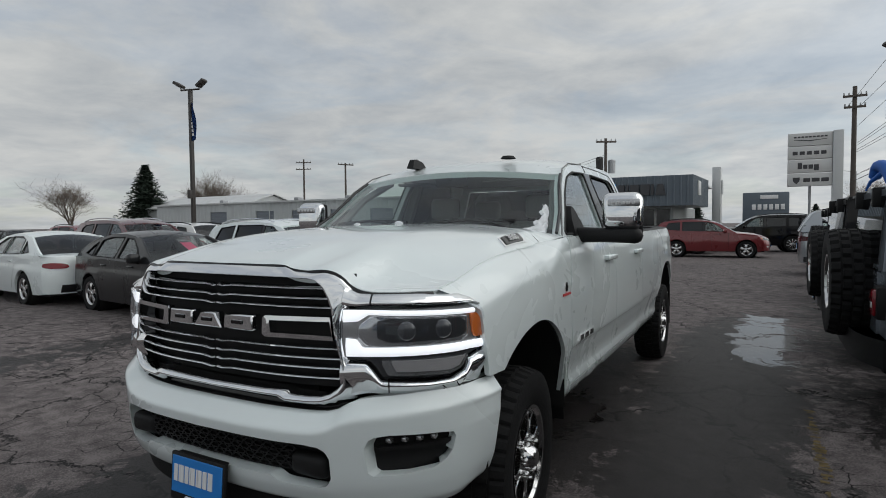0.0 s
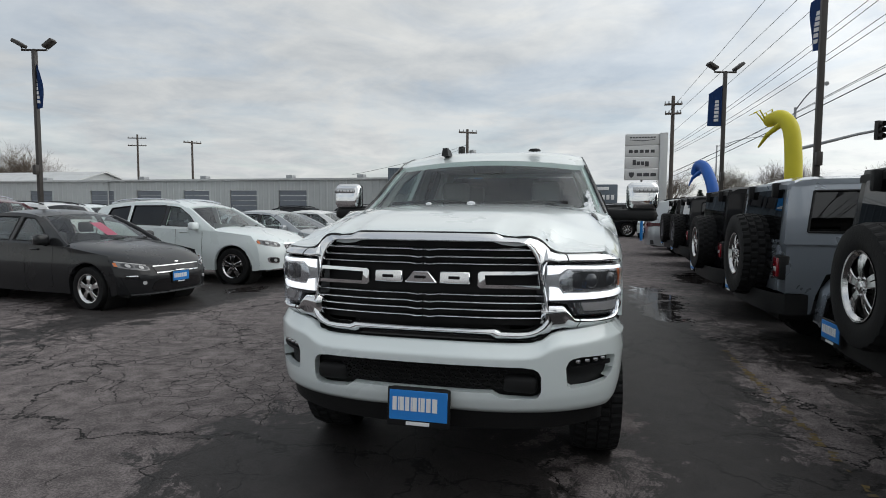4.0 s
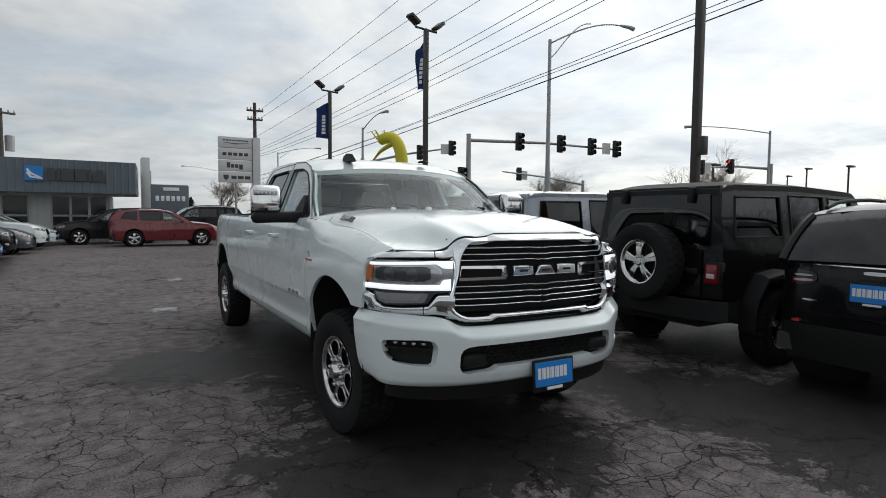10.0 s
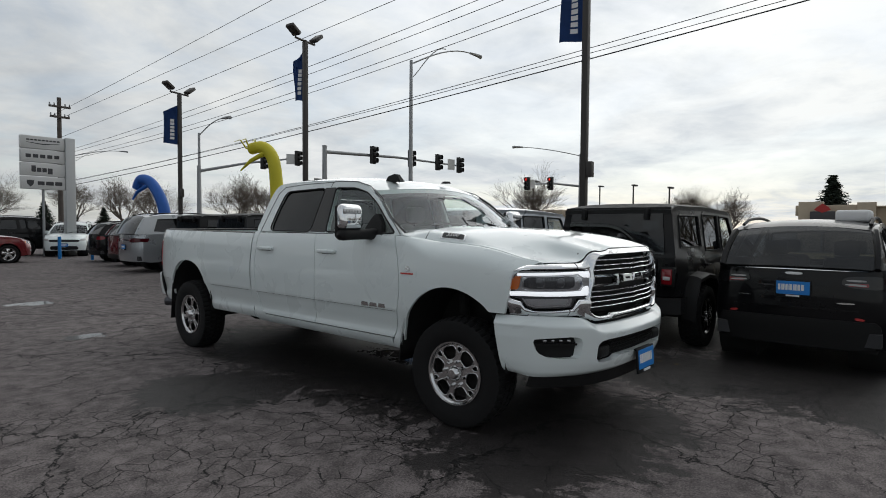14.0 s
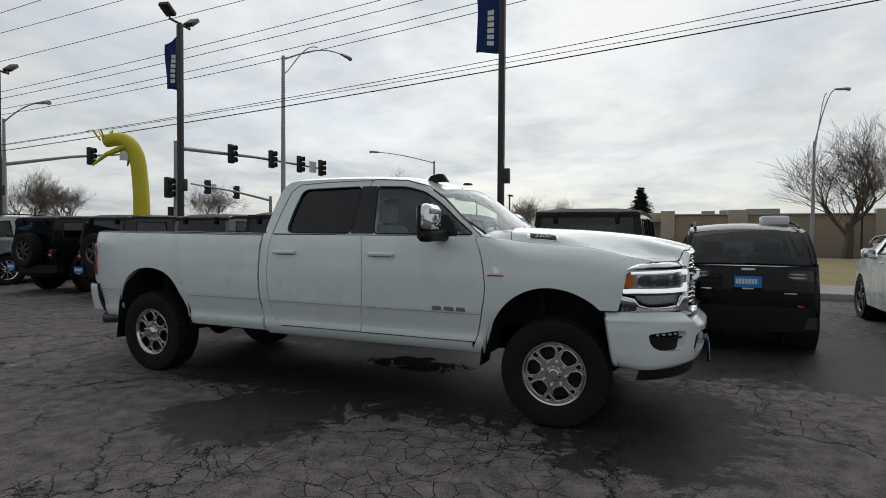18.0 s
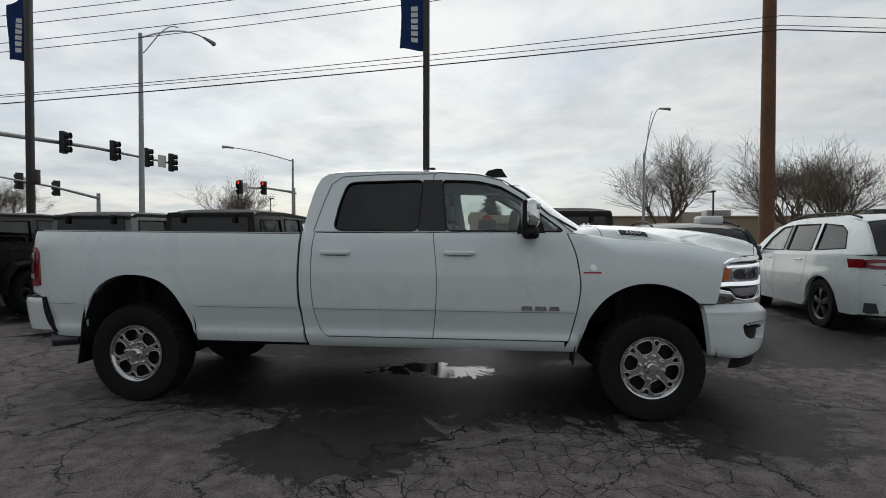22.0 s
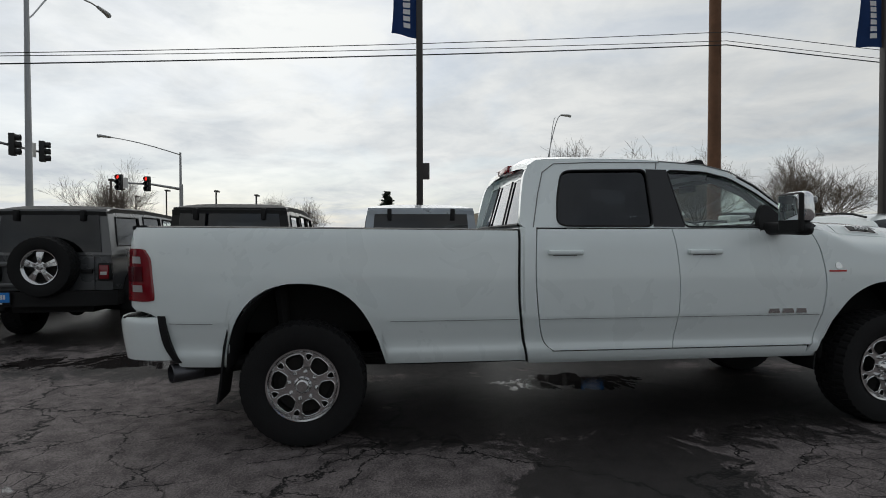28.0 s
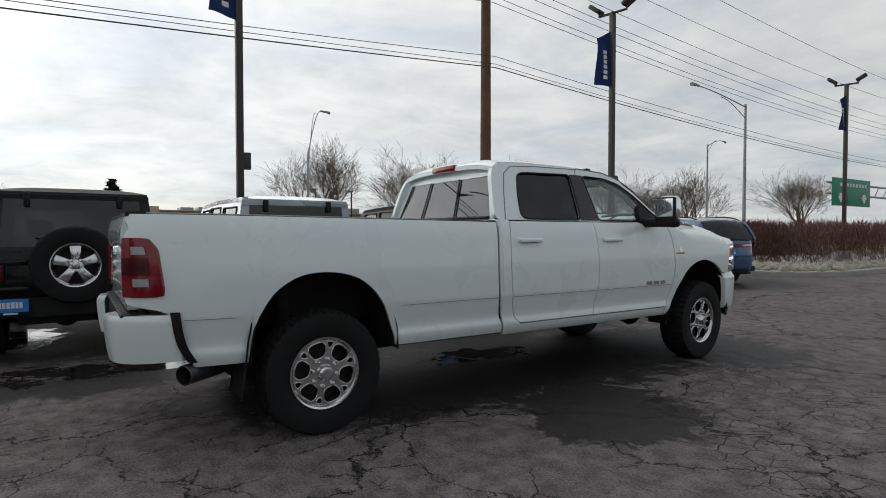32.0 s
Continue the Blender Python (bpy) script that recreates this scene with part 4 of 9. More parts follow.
    prism(bm, [(-0.66, 1.22), (0.66, 1.22), (0.61, 1.76), (-0.61, 1.76)], lambda x, z, d: Vector((x, 3.872 - 0.055 * (z - 1.18) / 0.62 + d, z)), 0.006)
    part("rear_window", bm, GLASST, car).visible_shadow = False
    for x in (-0.42, 0.42):
        bm = B()
        box(bm, (x - 0.028, 3.80, 1.64), (x + 0.028, 3.885, 1.79), 0.012)
        part("glass_hinge", bm, PLASTIC, car)
    bm = B()
    box(bm, (-0.10, 3.88, 1.31), (0.10, 3.95, 1.345), 0.008)
    part("high_brake_lamp", bm, REDDK, car)
    bm = B()
    tube(bm, [(-0.05, 3.90, 1.28), (0.35, 3.885, 1.31)], 0.010, 6)
    part("wiper", bm, PLASTIC, car)
    # tailgate, hinges, spare wheel
    bm = B()
    rows = grid(bm, 6, 6, lambda u, v: Vector((-0.56 + 1.12 * u, 3.862, 0.62 + 0.54 * v)))
    skirt(bm, rows, (0, -0.03, 0))
    gate = part("tailgate", bm, paint_, car)
    for z in (0.78, 1.06):
        bm = B()
        box(bm, (0.40, 3.86, z - 0.03), (0.72, 3.895, z + 0.03), 0.012)
        part("tailgate_hinge", bm, paint_, gate)
    bm = B()
    box(bm, (-0.55, 3.86, 0.93), (-0.40, 3.90, 0.99), 0.012)
    part("tailgate_handle", bm, PLASTIC, gate)
    bm = B()
    tube(bm, [(0.0, 3.85, 1.03), (0.0, 3.95, 1.03)], 0.16, 16)
    part("spare_carrier", bm, PLASTIC, car)
    wm = wheel_meshes(r, 0.29 if fat else 0.26, 0.225, rims, 30, bright, lug)
    sp = shared("spare_tyre", wm[0], car, Matrix.Translation((0.0, 3.99, 1.03)) @ pose(0, 0, 0, 0, 0, -90))
    shared("rim", wm[1], sp)
    # tail lamps
    for sgn in (-1, 1):
        bm = B()
        box(bm, (sgn * 0.70 - 0.085, 3.80, 0.83), (sgn * 0.70 + 0.085, 3.895, 1.07), 0.018)
        lamp = part("tail_lamp", bm, PLASTIC, car)
        bm = B()
        box(bm, (sgn * 0.70 - 0.062, 3.86, 0.855), (sgn * 0.70 + 0.062, 3.915, 1.045), 0.014)
        part("lamp_lens", bm, REDL, lamp)
        bm = B()
        box(bm, (sgn * 0.70 - 0.042, 3.90, 0.91), (sgn * 0.70 + 0.042, 3.919, 0.955), 0.004)
        part("reversing_lens", bm, CLEARL, lamp)
    # bumpers, flares, steps
    bm = B()
    rows = grid(bm, 20, 1, lambda u, v: Vector(((2 * u - 1) * 0.86, 4.00 - 0.14 * abs(2 * u - 1) ** 4, 0.50 + 0.20 * v)))
    skirt(bm, rows, (0, -0.20, 0))
    grid(bm, 20, 1, lambda u, v: Vector(((2 * u - 1) * 0.86, 4.00 - 0.14 * abs(2 * u - 1) ** 4 - 0.2 * v, 0.70)))
    part("rear_bumper", bm, PLASTIC, car)
    bm = B()
    box(bm, (-0.75, -0.86, 0.50), (0.75, -0.62, 0.68), 0.04)
    part("front_bumper", bm, PLASTIC, car)
    for sgn in (-1, 1):
        for c in (0.0, wb):
            bm = B()
            path = [(-1.0, 0.02), (-0.92, 0.30), (-0.62, 0.52), (0.0, 0.56), (0.62, 0.52), (0.92, 0.30), (1.0, 0.02)]
            path = [(c + a * (ar + 0.07), r + 0.03 + b * 0.98) for a, b in path]
            rows = grid(bm, 12, 3, lambda u, v: (lambda y, z: Vector((sgn * (sx(y, 0.9) - 0.02 + (0.94 - sx(y, 0.9) + 0.02) * (v ** 0.7)), y, z - 0.035 * v * v)))(line([(i / 6, p[0]) for i, p in enumerate(path)], u), line([(i / 6, p[1]) for i, p in enumerate(path)], u)))
            skirt(bm, rows, (0, 0, -0.045))
            part("fender_flare", bm, flare, car)
    for sgn in (-1, 1):
        for c in (0.0, wb):
            put_wheel(car, wm, sgn * (0.93 - (0.145 if fat else 0.13)), c, r)
        bm = B()
        box(bm, (sgn * 0.84 - 0.06, 0.62, 0.44), (sgn * 0.84 + 0.06, 2.38, 0.50), 0.02)
        part("side_step", bm, PLASTIC, car)
        bm = B()
        box(bm, (sgn * 0.86, 1.02, 1.22), (sgn * 1.07, 1.14, 1.42), 0.03)
        tube(bm, [(sgn * 0.76, 1.10, 1.22), (sgn * 0.90, 1.08, 1.25)], 0.03, 8)
        part("mirror", bm, PLASTIC, car)
        for d in (1.92, 2.74, 1.0):
            bm = B()
            grid(bm, 1, 6, lambda u, v: Vector((sgn * (sx(d, 0.55 + 0.6 * v) + 0.003), d - 0.004 + 0.008 * u + (-0.28 * max(0, 0.5 - v) * (1 if d > 2.5 else 0)), 0.54 + 0.64 * v)))
            part("door_seam", bm, GLOSSBLK, car)
        for d in (1.72, 2.54):
            bm = B()
            box(bm, (sgn * hw - 0.02, d - 0.09, 1.03), (sgn * hw + 0.035, d + 0.09, 1.065), 0.012)
            part("door_handle", bm, PLASTIC, car)
    # grille and round lamps
    for k in range(7):
        bm = B()
        x = (k - 3) * 0.095
        box(bm, (x - 0.028, y0 - 0.012, 0.72), (x + 0.028, y0 + 0.004, 1.04), 0.02)
        part("grille_slot", bm, GLOSSBLK, car)
    for sgn in (-1, 1):
        bm = B()
        lathe(bm, [(0.0001, y0 - 0.05), (0.06, y0 - 0.045), (0.095, y0 - 0.02), (0.10, y0 + 0.02)], 24, "y", (sgn * 0.47, 0, 0.93))
        part("headlamp", bm, CLEARL, car)
    # inside and underneath
    bm = B()
    box(bm, (-0.70, 0.9, 0.50), (0.70, 3.8, 0.62))
    box(bm, (-0.68, 1.0, 0.95), (0.68, 1.45, 1.19), 0.05)
    for c in (-0.36, 0.36):
        for yy in (1.75, 2.65):
            box(bm, (c - 0.23, yy - 0.2, 0.62), (c + 0.23, yy + 0.28, 0.86), 0.05)
            box(bm, (c - 0.22, yy + 0.20, 0.80), (c + 0.22, yy + 0.36, 1.32), 0.06)
            box(bm, (c - 0.12, yy + 0.25, 1.34), (c + 0.12, yy + 0.34, 1.52), 0.04)
    tube(bm, [(-0.62, 3.4, 1.25), (-0.6, 3.3, 1.74), (0.6, 3.3, 1.74), (0.62, 3.4, 1.25)], 0.035, 8)
    part("interior", bm, CABIND, car)
    bm = B()
    box(bm, (-0.52, -0.5, 0.40), (0.52, 3.8, 0.56))
    tube(bm, [(-0.75, wb, r), (0.75, wb, r)], 0.06, 10)
    lathe(bm, [(0.0001, -0.15), (0.10, -0.12), (0.15, 0), (0.10, 0.12), (0.0001, 0.15)], 16, "y", (0.1, wb, r))
    tube(bm, [(-0.75, 0, r), (0.75, 0, r)], 0.06, 10)
    box(bm, (-0.45, 3.4, 0.40), (0.35, 3.82, 0.60), 0.06)
    for c in (0.0, wb):
        box(bm, (-0.62, c - ar, 0.55), (0.62, c + ar, 0.95))
    part("underbody", bm, UNDER, car)
    if tail_plate:
        plate(car, pose(0.56, 4.03, 0.62, 0, 0, 180), 0.30, 0.15)
    return car


# ---- the white heavy-duty pickup; front towards -y, front axle at y = 0 ----
def pickup(m):
    car = thing("pickup_truck", m, "white crew cab heavy-duty pickup truck with chrome grille and long bed", "pickup truck")
    side_z = [(0.50, 0.915), (0.54, 0.952), (0.59, 0.976), (0.632, 0.982), (0.652, 0.974), (0.70, 0.975), (0.77, 0.992), (0.834, 1.008), (0.842, 1.014), (1.0, 1.020), (1.14, 1.018), (1.28, 1.006), (1.36, 0.996), (1.42, 0.980), (1.47, 0.958), (1.50, 0.940)]
    TAPER = [(4.45, 1.0), (4.75, 0.990), (5.0, 0.962), (5.15, 0.930), (5.28, 0.885), (5.36, 0.850), (5.43, 0.805), (5.48, 0.745)]
    ARCH_F = [(-0.50, 0.50), (-0.465, 0.66), (-0.425, 0.80), (-0.34, 0.930), (-0.24, 1.004), (-0.11, 1.057), (0.04, 1.076), (0.19, 1.048), (0.33, 0.970), (0.43, 0.862), (0.50, 0.735), (0.545, 0.60), (0.56, 0.50)]
    ARCH_R = [(3.735, 0.50), (3.76, 0.58), (3.80, 0.70), (3.87, 0.852), (3.955, 0.967), (4.06, 1.046), (4.18, 1.087), (4.31, 1.102), (4.44, 1.092), (4.555, 1.050), (4.66, 0.968), (4.74, 0.842), (4.785, 0.70), (4.80, 0.50)]
    ARCH = ((0.03, 0.50, 0.565, 0.515), (4.27, 0.51, 0.58, 0.525))

    def sx(y, z):
        w = curve(side_z, z)
        if y < 0.2:
            w *= 1 - 0.075 * ((0.2 - y) / 1.0) ** 2
        if y > 2.8:
            w = w * 0.985
        if y > 4.45:
            w *= curve(TAPER, y)
        return w

    def arch(y, base):
        z = base
        for pts in (ARCH_F, ARCH_R):
            if pts[0][0] < y < pts[-1][0]:
                z = max(z, curve(pts, y))
        return z

    def panel(name, ya, yb, zb, zt, nu=14, nv=40, ease=1.0, mat=WHITE, lip=0.022, crown=None):
        """A side panel between two edges ya(z), yb(z), from zb(y) up to zt(y), on both sides; crown(y) is where its rolled top ends."""
        for sgn in (-1, 1):
            bm = B()

            def f(u, v):
                z = 0.55 + 0.9 * v
                y0, y1 = ya(1.0), yb(1.0)
                for _ in range(6):
                    y = y0 + (y1 - y0) * u + (ya(z) - y0) * max(0, 1 - u * ease) + (yb(z) - y1) * max(0, 1 - (1 - u) * ease)
                    lo, hi = zb(y), zt(y)
                    z = lo + (hi - lo) * v
                x = sx(y, z)
                if crown:
                    h = line([(0.20, 0.15), (0.55, 0.03)], y)
                    k = max(0.0, (z - (hi - h)) / h)
                    x -= (x - crown(y)) * k ** 2.4
                return Vector((sgn * x, y, z))

            rows = grid(bm, nu, nv, f)
            skirt(bm, rows, (-sgn * lip, 0, 0))
            part(name, bm, mat, car)

    # the hood's side shut line: half width and height along y
    SHUT_X = [(-0.75, 0.868), (-0.70, 0.876), (0.28, 0.888), (0.36, 0.895), (0.46, 0.932), (0.56, 0.956)]
    SHUT_Z = [(-0.75, 1.290), (-0.70, 1.296), (-0.55, 1.320), (-0.31, 1.374), (-0.10, 1.400), (0.11, 1.415), (0.28, 1.426), (0.40, 1.444), (0.60, 1.462)]
    hood_edge = lambda y: curve(SHUT_Z, y)
    crown_x = lambda y: curve(SHUT_X, y)

    # fenders: front part from the headlamp to the door
    fd_front = lambda z: curve([(0.535, 0.672), (0.631, 0.622), (0.804, 0.578), (0.977, 0.546), (1.064, 0.541), (1.193, 0.556), (1.323, 0.585), (1.452, 0.64)], z)
    panel("front_fender", lambda z: line([(0.5, -0.40), (0.90, -0.44), (0.93, -0.475), (1.06, -0.505), (1.20, -0.53), (1.245, -0.60), (1.275, -0.66), (1.295, -0.70)], z), lambda z: fd_front(z) - 0.005,
          lambda y: max(arch(y, 0.52), 0.926 if y < -0.30 else 0.52), lambda y: hood_edge(y) - 0.003, 56, 44, 3.0, crown=lambda y: crown_x(y) + 0.003)
    mid_seam = lambda z: curve([(0.607, 1.708), (0.85, 1.680), (1.07, 1.672), (1.25, 1.682), (1.454, 1.706)], z)
    panel("front_door", lambda z: fd_front(z) + 0.005, lambda z: mid_seam(z) - 0.003, lambda y: 0.613, lambda y: 1.462, 16)
    rd_rear = lambda z: curve([(0.613, 2.585), (0.64, 2.625), (0.685, 2.657), (0.814, 2.691), (0.984, 2.711), (1.154, 2.719), (1.367, 2.710), (1.47, 2.698)], z)
    panel("rear_door", lambda z: mid_seam(z) + 0.003, lambda z: rd_rear(z) - 0.004, lambda y: 0.613, lambda y: 1.462, 16)
    panel("sill", lambda z: 0.66, lambda z: 2.62, lambda y: 0.520, lambda y: 0.604, 12, 8)
    gap = lambda z: curve([(0.523, 2.763), (0.622, 2.784), (0.771, 2.809), (0.942, 2.830), (1.155, 2.834), (1.439, 2.824)], z)
    panel("cab_corner", lambda z: rd_rear(z) + 0.004, lambda z: gap(z) - 0.010, lambda y: 0.520, lambda y: 1.475, 8)
    bed_front = lambda z: gap(z) + 0.010
    panel("bed_side", bed_front, lambda z: line([(0.5, 5.10), (0.70, 5.16), (0.84, 5.215), (0.885, 5.26), (0.91, 5.33), (0.93, 5.465), (1.34, 5.475), (1.40, 5.44), (1.44, 5.465), (1.48, 5.455)], z), lambda y: arch(y, 0.543), lambda y: 1.452 + 0.022 * (y - 2.8) / 2.4, 110, 44, 5.5)
    # crease shadows painted as thin grey strips: character line and lower groove
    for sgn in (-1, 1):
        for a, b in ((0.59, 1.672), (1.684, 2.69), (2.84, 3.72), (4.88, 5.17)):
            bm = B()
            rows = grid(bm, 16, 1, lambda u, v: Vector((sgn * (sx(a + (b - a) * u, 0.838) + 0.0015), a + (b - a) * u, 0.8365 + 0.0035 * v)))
            part("crease_shade", bm, CREASE, car)
    # front plan: distance along the face, x, y
    FACE = [(0, 0, -1.012), (0.3, 0.30, -1.0), (0.5, 0.50, -0.965), (0.65, 0.647, -0.915), (0.78, 0.770, -0.85), (0.90, 0.860, -0.77), (1.02, 0.925, -0.67), (1.14, 0.958, -0.56), (1.24, 0.966, -0.475)]

    def face(q, z, off=0.0):
        a = abs(q)
        x, y = curve([(p[0], p[1]) for p in FACE], a), curve([(p[0], p[2]) for p in FACE], a)
        return Vector((math.copysign(x, q), y + off + 0.10 * max(0, z - 1.16), z))

    def plan_y(x):
        return curve([(p[1], p[2]) for p in FACE], abs(x))

    CREST = [(-0.98, 1.392), (-0.93, 1.406), (-0.8, 1.440), (-0.6, 1.478), (-0.35, 1.507), (-0.1, 1.525), (0.2, 1.538), (0.45, 1.545)]
    BROW = [(0.0, 1.0), (0.30, 0.99), (0.40, 0.965), (0.44, 0.85), (0.52, 0.76), (0.575, 0.79), (0.61, 0.77), (0.642, 0.69), (0.67, 0.55), (0.70, 0.30), (0.745, 0.09), (0.80, 0.01), (1.0, 0.0)]
    SHOULDER = [(0.0, 1.0), (0.3, 0.985), (0.5, 0.93), (0.6, 0.87), (0.7, 0.79), (0.8, 0.71), (0.88, 0.62), (0.93, 0.50), (0.965, 0.27), (1.0, 0.0)]
    MIDHOOD = [(0.0, 1.0), (0.3, 0.985), (0.5, 0.92), (0.6, 0.83), (0.7, 0.66), (0.8, 0.44), (0.9, 0.20), (1.0, 0.0)]

    def hood_front(a):
        return plan_y(a * 0.876) + 0.045

    def hood_z(a, y):
        """Height of the hood at a share a of its half width."""
        yf = hood_front(a)
        k = min(1.0, max(0.0, (y - yf) / 0.42))
        k = k * k * (3 - 2 * k)
        m_ = min(1.0, max(0.0, (y + 0.35) / 0.5))
        m_ = m_ * m_ * (3 - 2 * m_)
        back_ = curve(MIDHOOD, a) * (1 - m_) + curve(SHOULDER, a) * m_
        p = curve(BROW, a) * (1 - k) + back_ * k
        ze = curve(SHUT_Z, max(y, -0.70))
        zc = curve(CREST, y + (-0.967 - yf) * (1 - k) * 0.6)
        return ze + (zc - ze) * p - 0.005 * max(0, 1 - (y - yf) / 0.04) ** 2

    def hood(u, v):
        x = 2 * u - 1
        a = abs(x)
        yf, yb = hood_front(a), 0.44 - 0.08 * a ** 3
        y = yf + (yb - yf) * v
        return Vector((x * (crown_x(y) - 0.005), y, hood_z(a, y)))

    bm = B()
    rows = grid(bm, 96, 56, lambda u, v: hood(u, v ** 1.5))
    skirt(bm, rows, lambda p: Vector((-math.copysign(0.02, p.x) if abs(p.x) > 0.8 else 0, 0.02, -0.05)))
    part("hood", bm, WHITE, car)
    for sgn in (-1, 1):
        bm = B()
        rows = grid(bm, 8, 8, lambda u, v: (lambda a: Vector((sgn * (crown_x(0.36 + 0.22 * v) - 0.002) * a, (0.448 - 0.08 * a ** 3) * (1 - v) + (0.47 + 0.13 * a * a) * v, hood_z(a, 0.43 - 0.08 * a ** 3) * (1 - v) + (1.464 + 0.045 * (1 - u)) * v)))(0.80 + 0.2 * u))
        part("cowl_corner", bm, WHITE, car)
    bm = B()
    tube(bm, [hood(0.004 + 0.992 * k / 120, 0.006) + Vector((0, -0.005, -0.011)) for k in range(121)], 0.0075, 6)
    part("hood_gap", bm, GLOSSBLK, car)
    rs = random.Random(4)
    for x, y, z, sx_, sy_ in ((0.79, 0.52, 1.485, 0.05, 0.03), (0.70, 0.46, 1.50, 0.05, 0.02), (-0.03, 0.40, 1.548, 0.03, 0.012), (-0.35, 0.40, 1.540, 0.025, 0.012)):
        bm = B()
        bmesh.ops.create_icosphere(bm, subdivisions=2, radius=1.0)
        for v in bm.verts:
            v.co = Vector((x + v.co.x * sx_ * rs.uniform(0.8, 1.2), y + v.co.y * sy_ * rs.uniform(0.8, 1.2), z + v.co.z * 0.014))
        part("snow_patch", bm, SNOW, car, "melting white snow")
    # a tongue of snow in the corner of the windscreen
    bm = B()
    rows = grid(bm, 7, 26, lambda u, v: (lambda w: Vector((0.862 - 0.055 * v - w * u - 0.004 * math.sin(v * 37), 0.575 + 0.20 * v - 0.035 * w * u / 0.1 - 0.022 - 0.02 * math.sin(u * math.pi) * (0.6 + 0.4 * math.sin(v * 29 + u * 7)), 1.482 + 0.165 * v + 0.008 * math.sin(u * 11 + v * 23))))((0.13 - 0.10 * min(1, v * 2.2)) * (1 + 0.3 * math.sin(v * 19)) + 0.012 * (1 - v)))
    skirt(bm, rows, (0, 0.03, -0.01))
    part("snow_patch", bm, SNOW, car, "melting white snow")
    # cowl and wipers
    bm = B()
    rows = grid(bm, 20, 3, lambda u, v: Vector(((2 * u - 1) * 0.86, 0.44 + 0.16 * (2 * u - 1) ** 2 + 0.12 * v, 1.475 + 0.045 * v - 0.02 * (2 * u - 1) ** 2)))
    part("cowl", bm, PLASTIC, car)
    for x0, x1 in ((-0.72, -0.10), (0.02, 0.66)):
        bm = B()
        tube(bm, [(x0, 0.66, 1.545), ((x0 + x1) / 2, 0.62, 1.565), (x1, 0.60, 1.555)], 0.012, 6)
        tube(bm, [(x1, 0.50, 1.51), ((x0 + x1) / 2 + 0.1, 0.60, 1.56)], 0.009, 6)
        part("wiper", bm, PLASTIC, car)
    # cab upper sides with window openings
    outline = [(0.56, 1.462), (0.78, 1.60), (0.98, 1.775), (1.16, 1.885), (1.36, 1.945), (1.7, 1.975), (2.2, 1.985), (2.58, 1.977), (2.665, 1.962), (2.715, 1.925), (2.755, 1.84), (2.79, 1.66), (2.815, 1.475)]
    fw = [(0.66, 1.475), (1.60, 1.480), (1.655, 1.905), (1.36, 1.893), (1.17, 1.845), (0.99, 1.735), (0.82, 1.595)]
    rw = [(1.835, 1.482), (2.50, 1.486), (2.545, 1.515), (2.52, 1.70), (2.475, 1.865), (2.42, 1.895), (1.815, 1.908)]

    fw, rw = rounded(fw, 0.045), rounded(rw, 0.055)
    outline = rounded(outline, 0.05, 3)

    def cx(y, z):
        k = max(0, (z - 1.46) / 0.52)
        return 0.952 - 0.212 * k - 0.05 * max(0, (y - 2.55)) - 0.012 * max(0, (1.0 - y))

    for sgn in (-1, 1):
        bm = B()
        pierced(bm, outline, [fw, rw], lambda y, z, d: Vector((sgn * (cx(y, z) - d), y, z)), 0.05)
        part("cab_side", bm, WHITE, car)
        bm = B()
        prism(bm, [(1.60, 1.478), (1.835, 1.480), (1.815, 1.912), (1.655, 1.910)], lambda y, z, d: Vector((sgn * (cx(y, z) + 0.004 - d), y, z)), 0.008)
        part("pillar_trim", bm, GLOSSBLK, car)
        for pn, g in ((fw, GLASSC), (rw, GLASST)):
            bm = B()
            prism(bm, pn, lambda y, z, d: Vector((sgn * (cx(y, z) - 0.014 - d), y, z)), 0.005)
            part("side_window", bm, g, car).visible_shadow = False
            bm = B()
            for i in range(len(pn)):
                a, b = pn[i], pn[(i + 1) % len(pn)]
                tube(bm, [(sgn * (cx(*a) + 0.001), *a), (sgn * (cx(*b) + 0.001), *b)], 0.0075, 5)
            part("window_seal", bm, PLASTIC, car)
        # door frame seams and drip rail
        bm = B()
        seam = [(0.60, 1.47), (0.80, 1.635), (0.97, 1.79), (1.15, 1.90), (1.36, 1.955), (1.7, 1.975)]
        tube(bm, [(sgn * (cx(*p) + 0.001), *p) for p in seam], 0.005, 5)
        tube(bm, [(sgn * (cx(*p) + 0.001), *p) for p in [(1.7, 1.965), (2.2, 1.962), (2.52, 1.945), (2.61, 1.88), (2.66, 1.72), (2.72, 1.47)]], 0.004, 5)
        tube(bm, [(sgn * (cx(*p) + 0.001), *p) for p in [(1.735, 1.915), (1.72, 1.968)]], 0.004, 5)
        part("door_seam", bm, CREASE, car)
    # roof, windscreen, back glass
    prof = [(1.10, 1.850), (1.16, 1.888), (1.36, 1.945), (1.7, 1.975), (2.2, 1.985), (2.58, 1.977), (2.665, 1.962), (2.715, 1.925)]

    def roof(u, v):
        x = 2 * u - 1
        y0 = 1.112 - 0.122 * (1 - x * x)
        y = y0 + (2.715 - y0) * v
        z = curve(prof, y)
        k = min(1.0, v * 4)
        return Vector((x * (cx(y, z) - 0.004), y, z + 0.048 * (1 - x * x) * (1 - k) + 0.052 * (1 - x**4) * k + 0.006))

    bm = B()
    rows = grid(bm, 20, 24, roof)
    skirt(bm, rows, (0, 0, -0.04))
    part("roof", bm, WHITE, car)
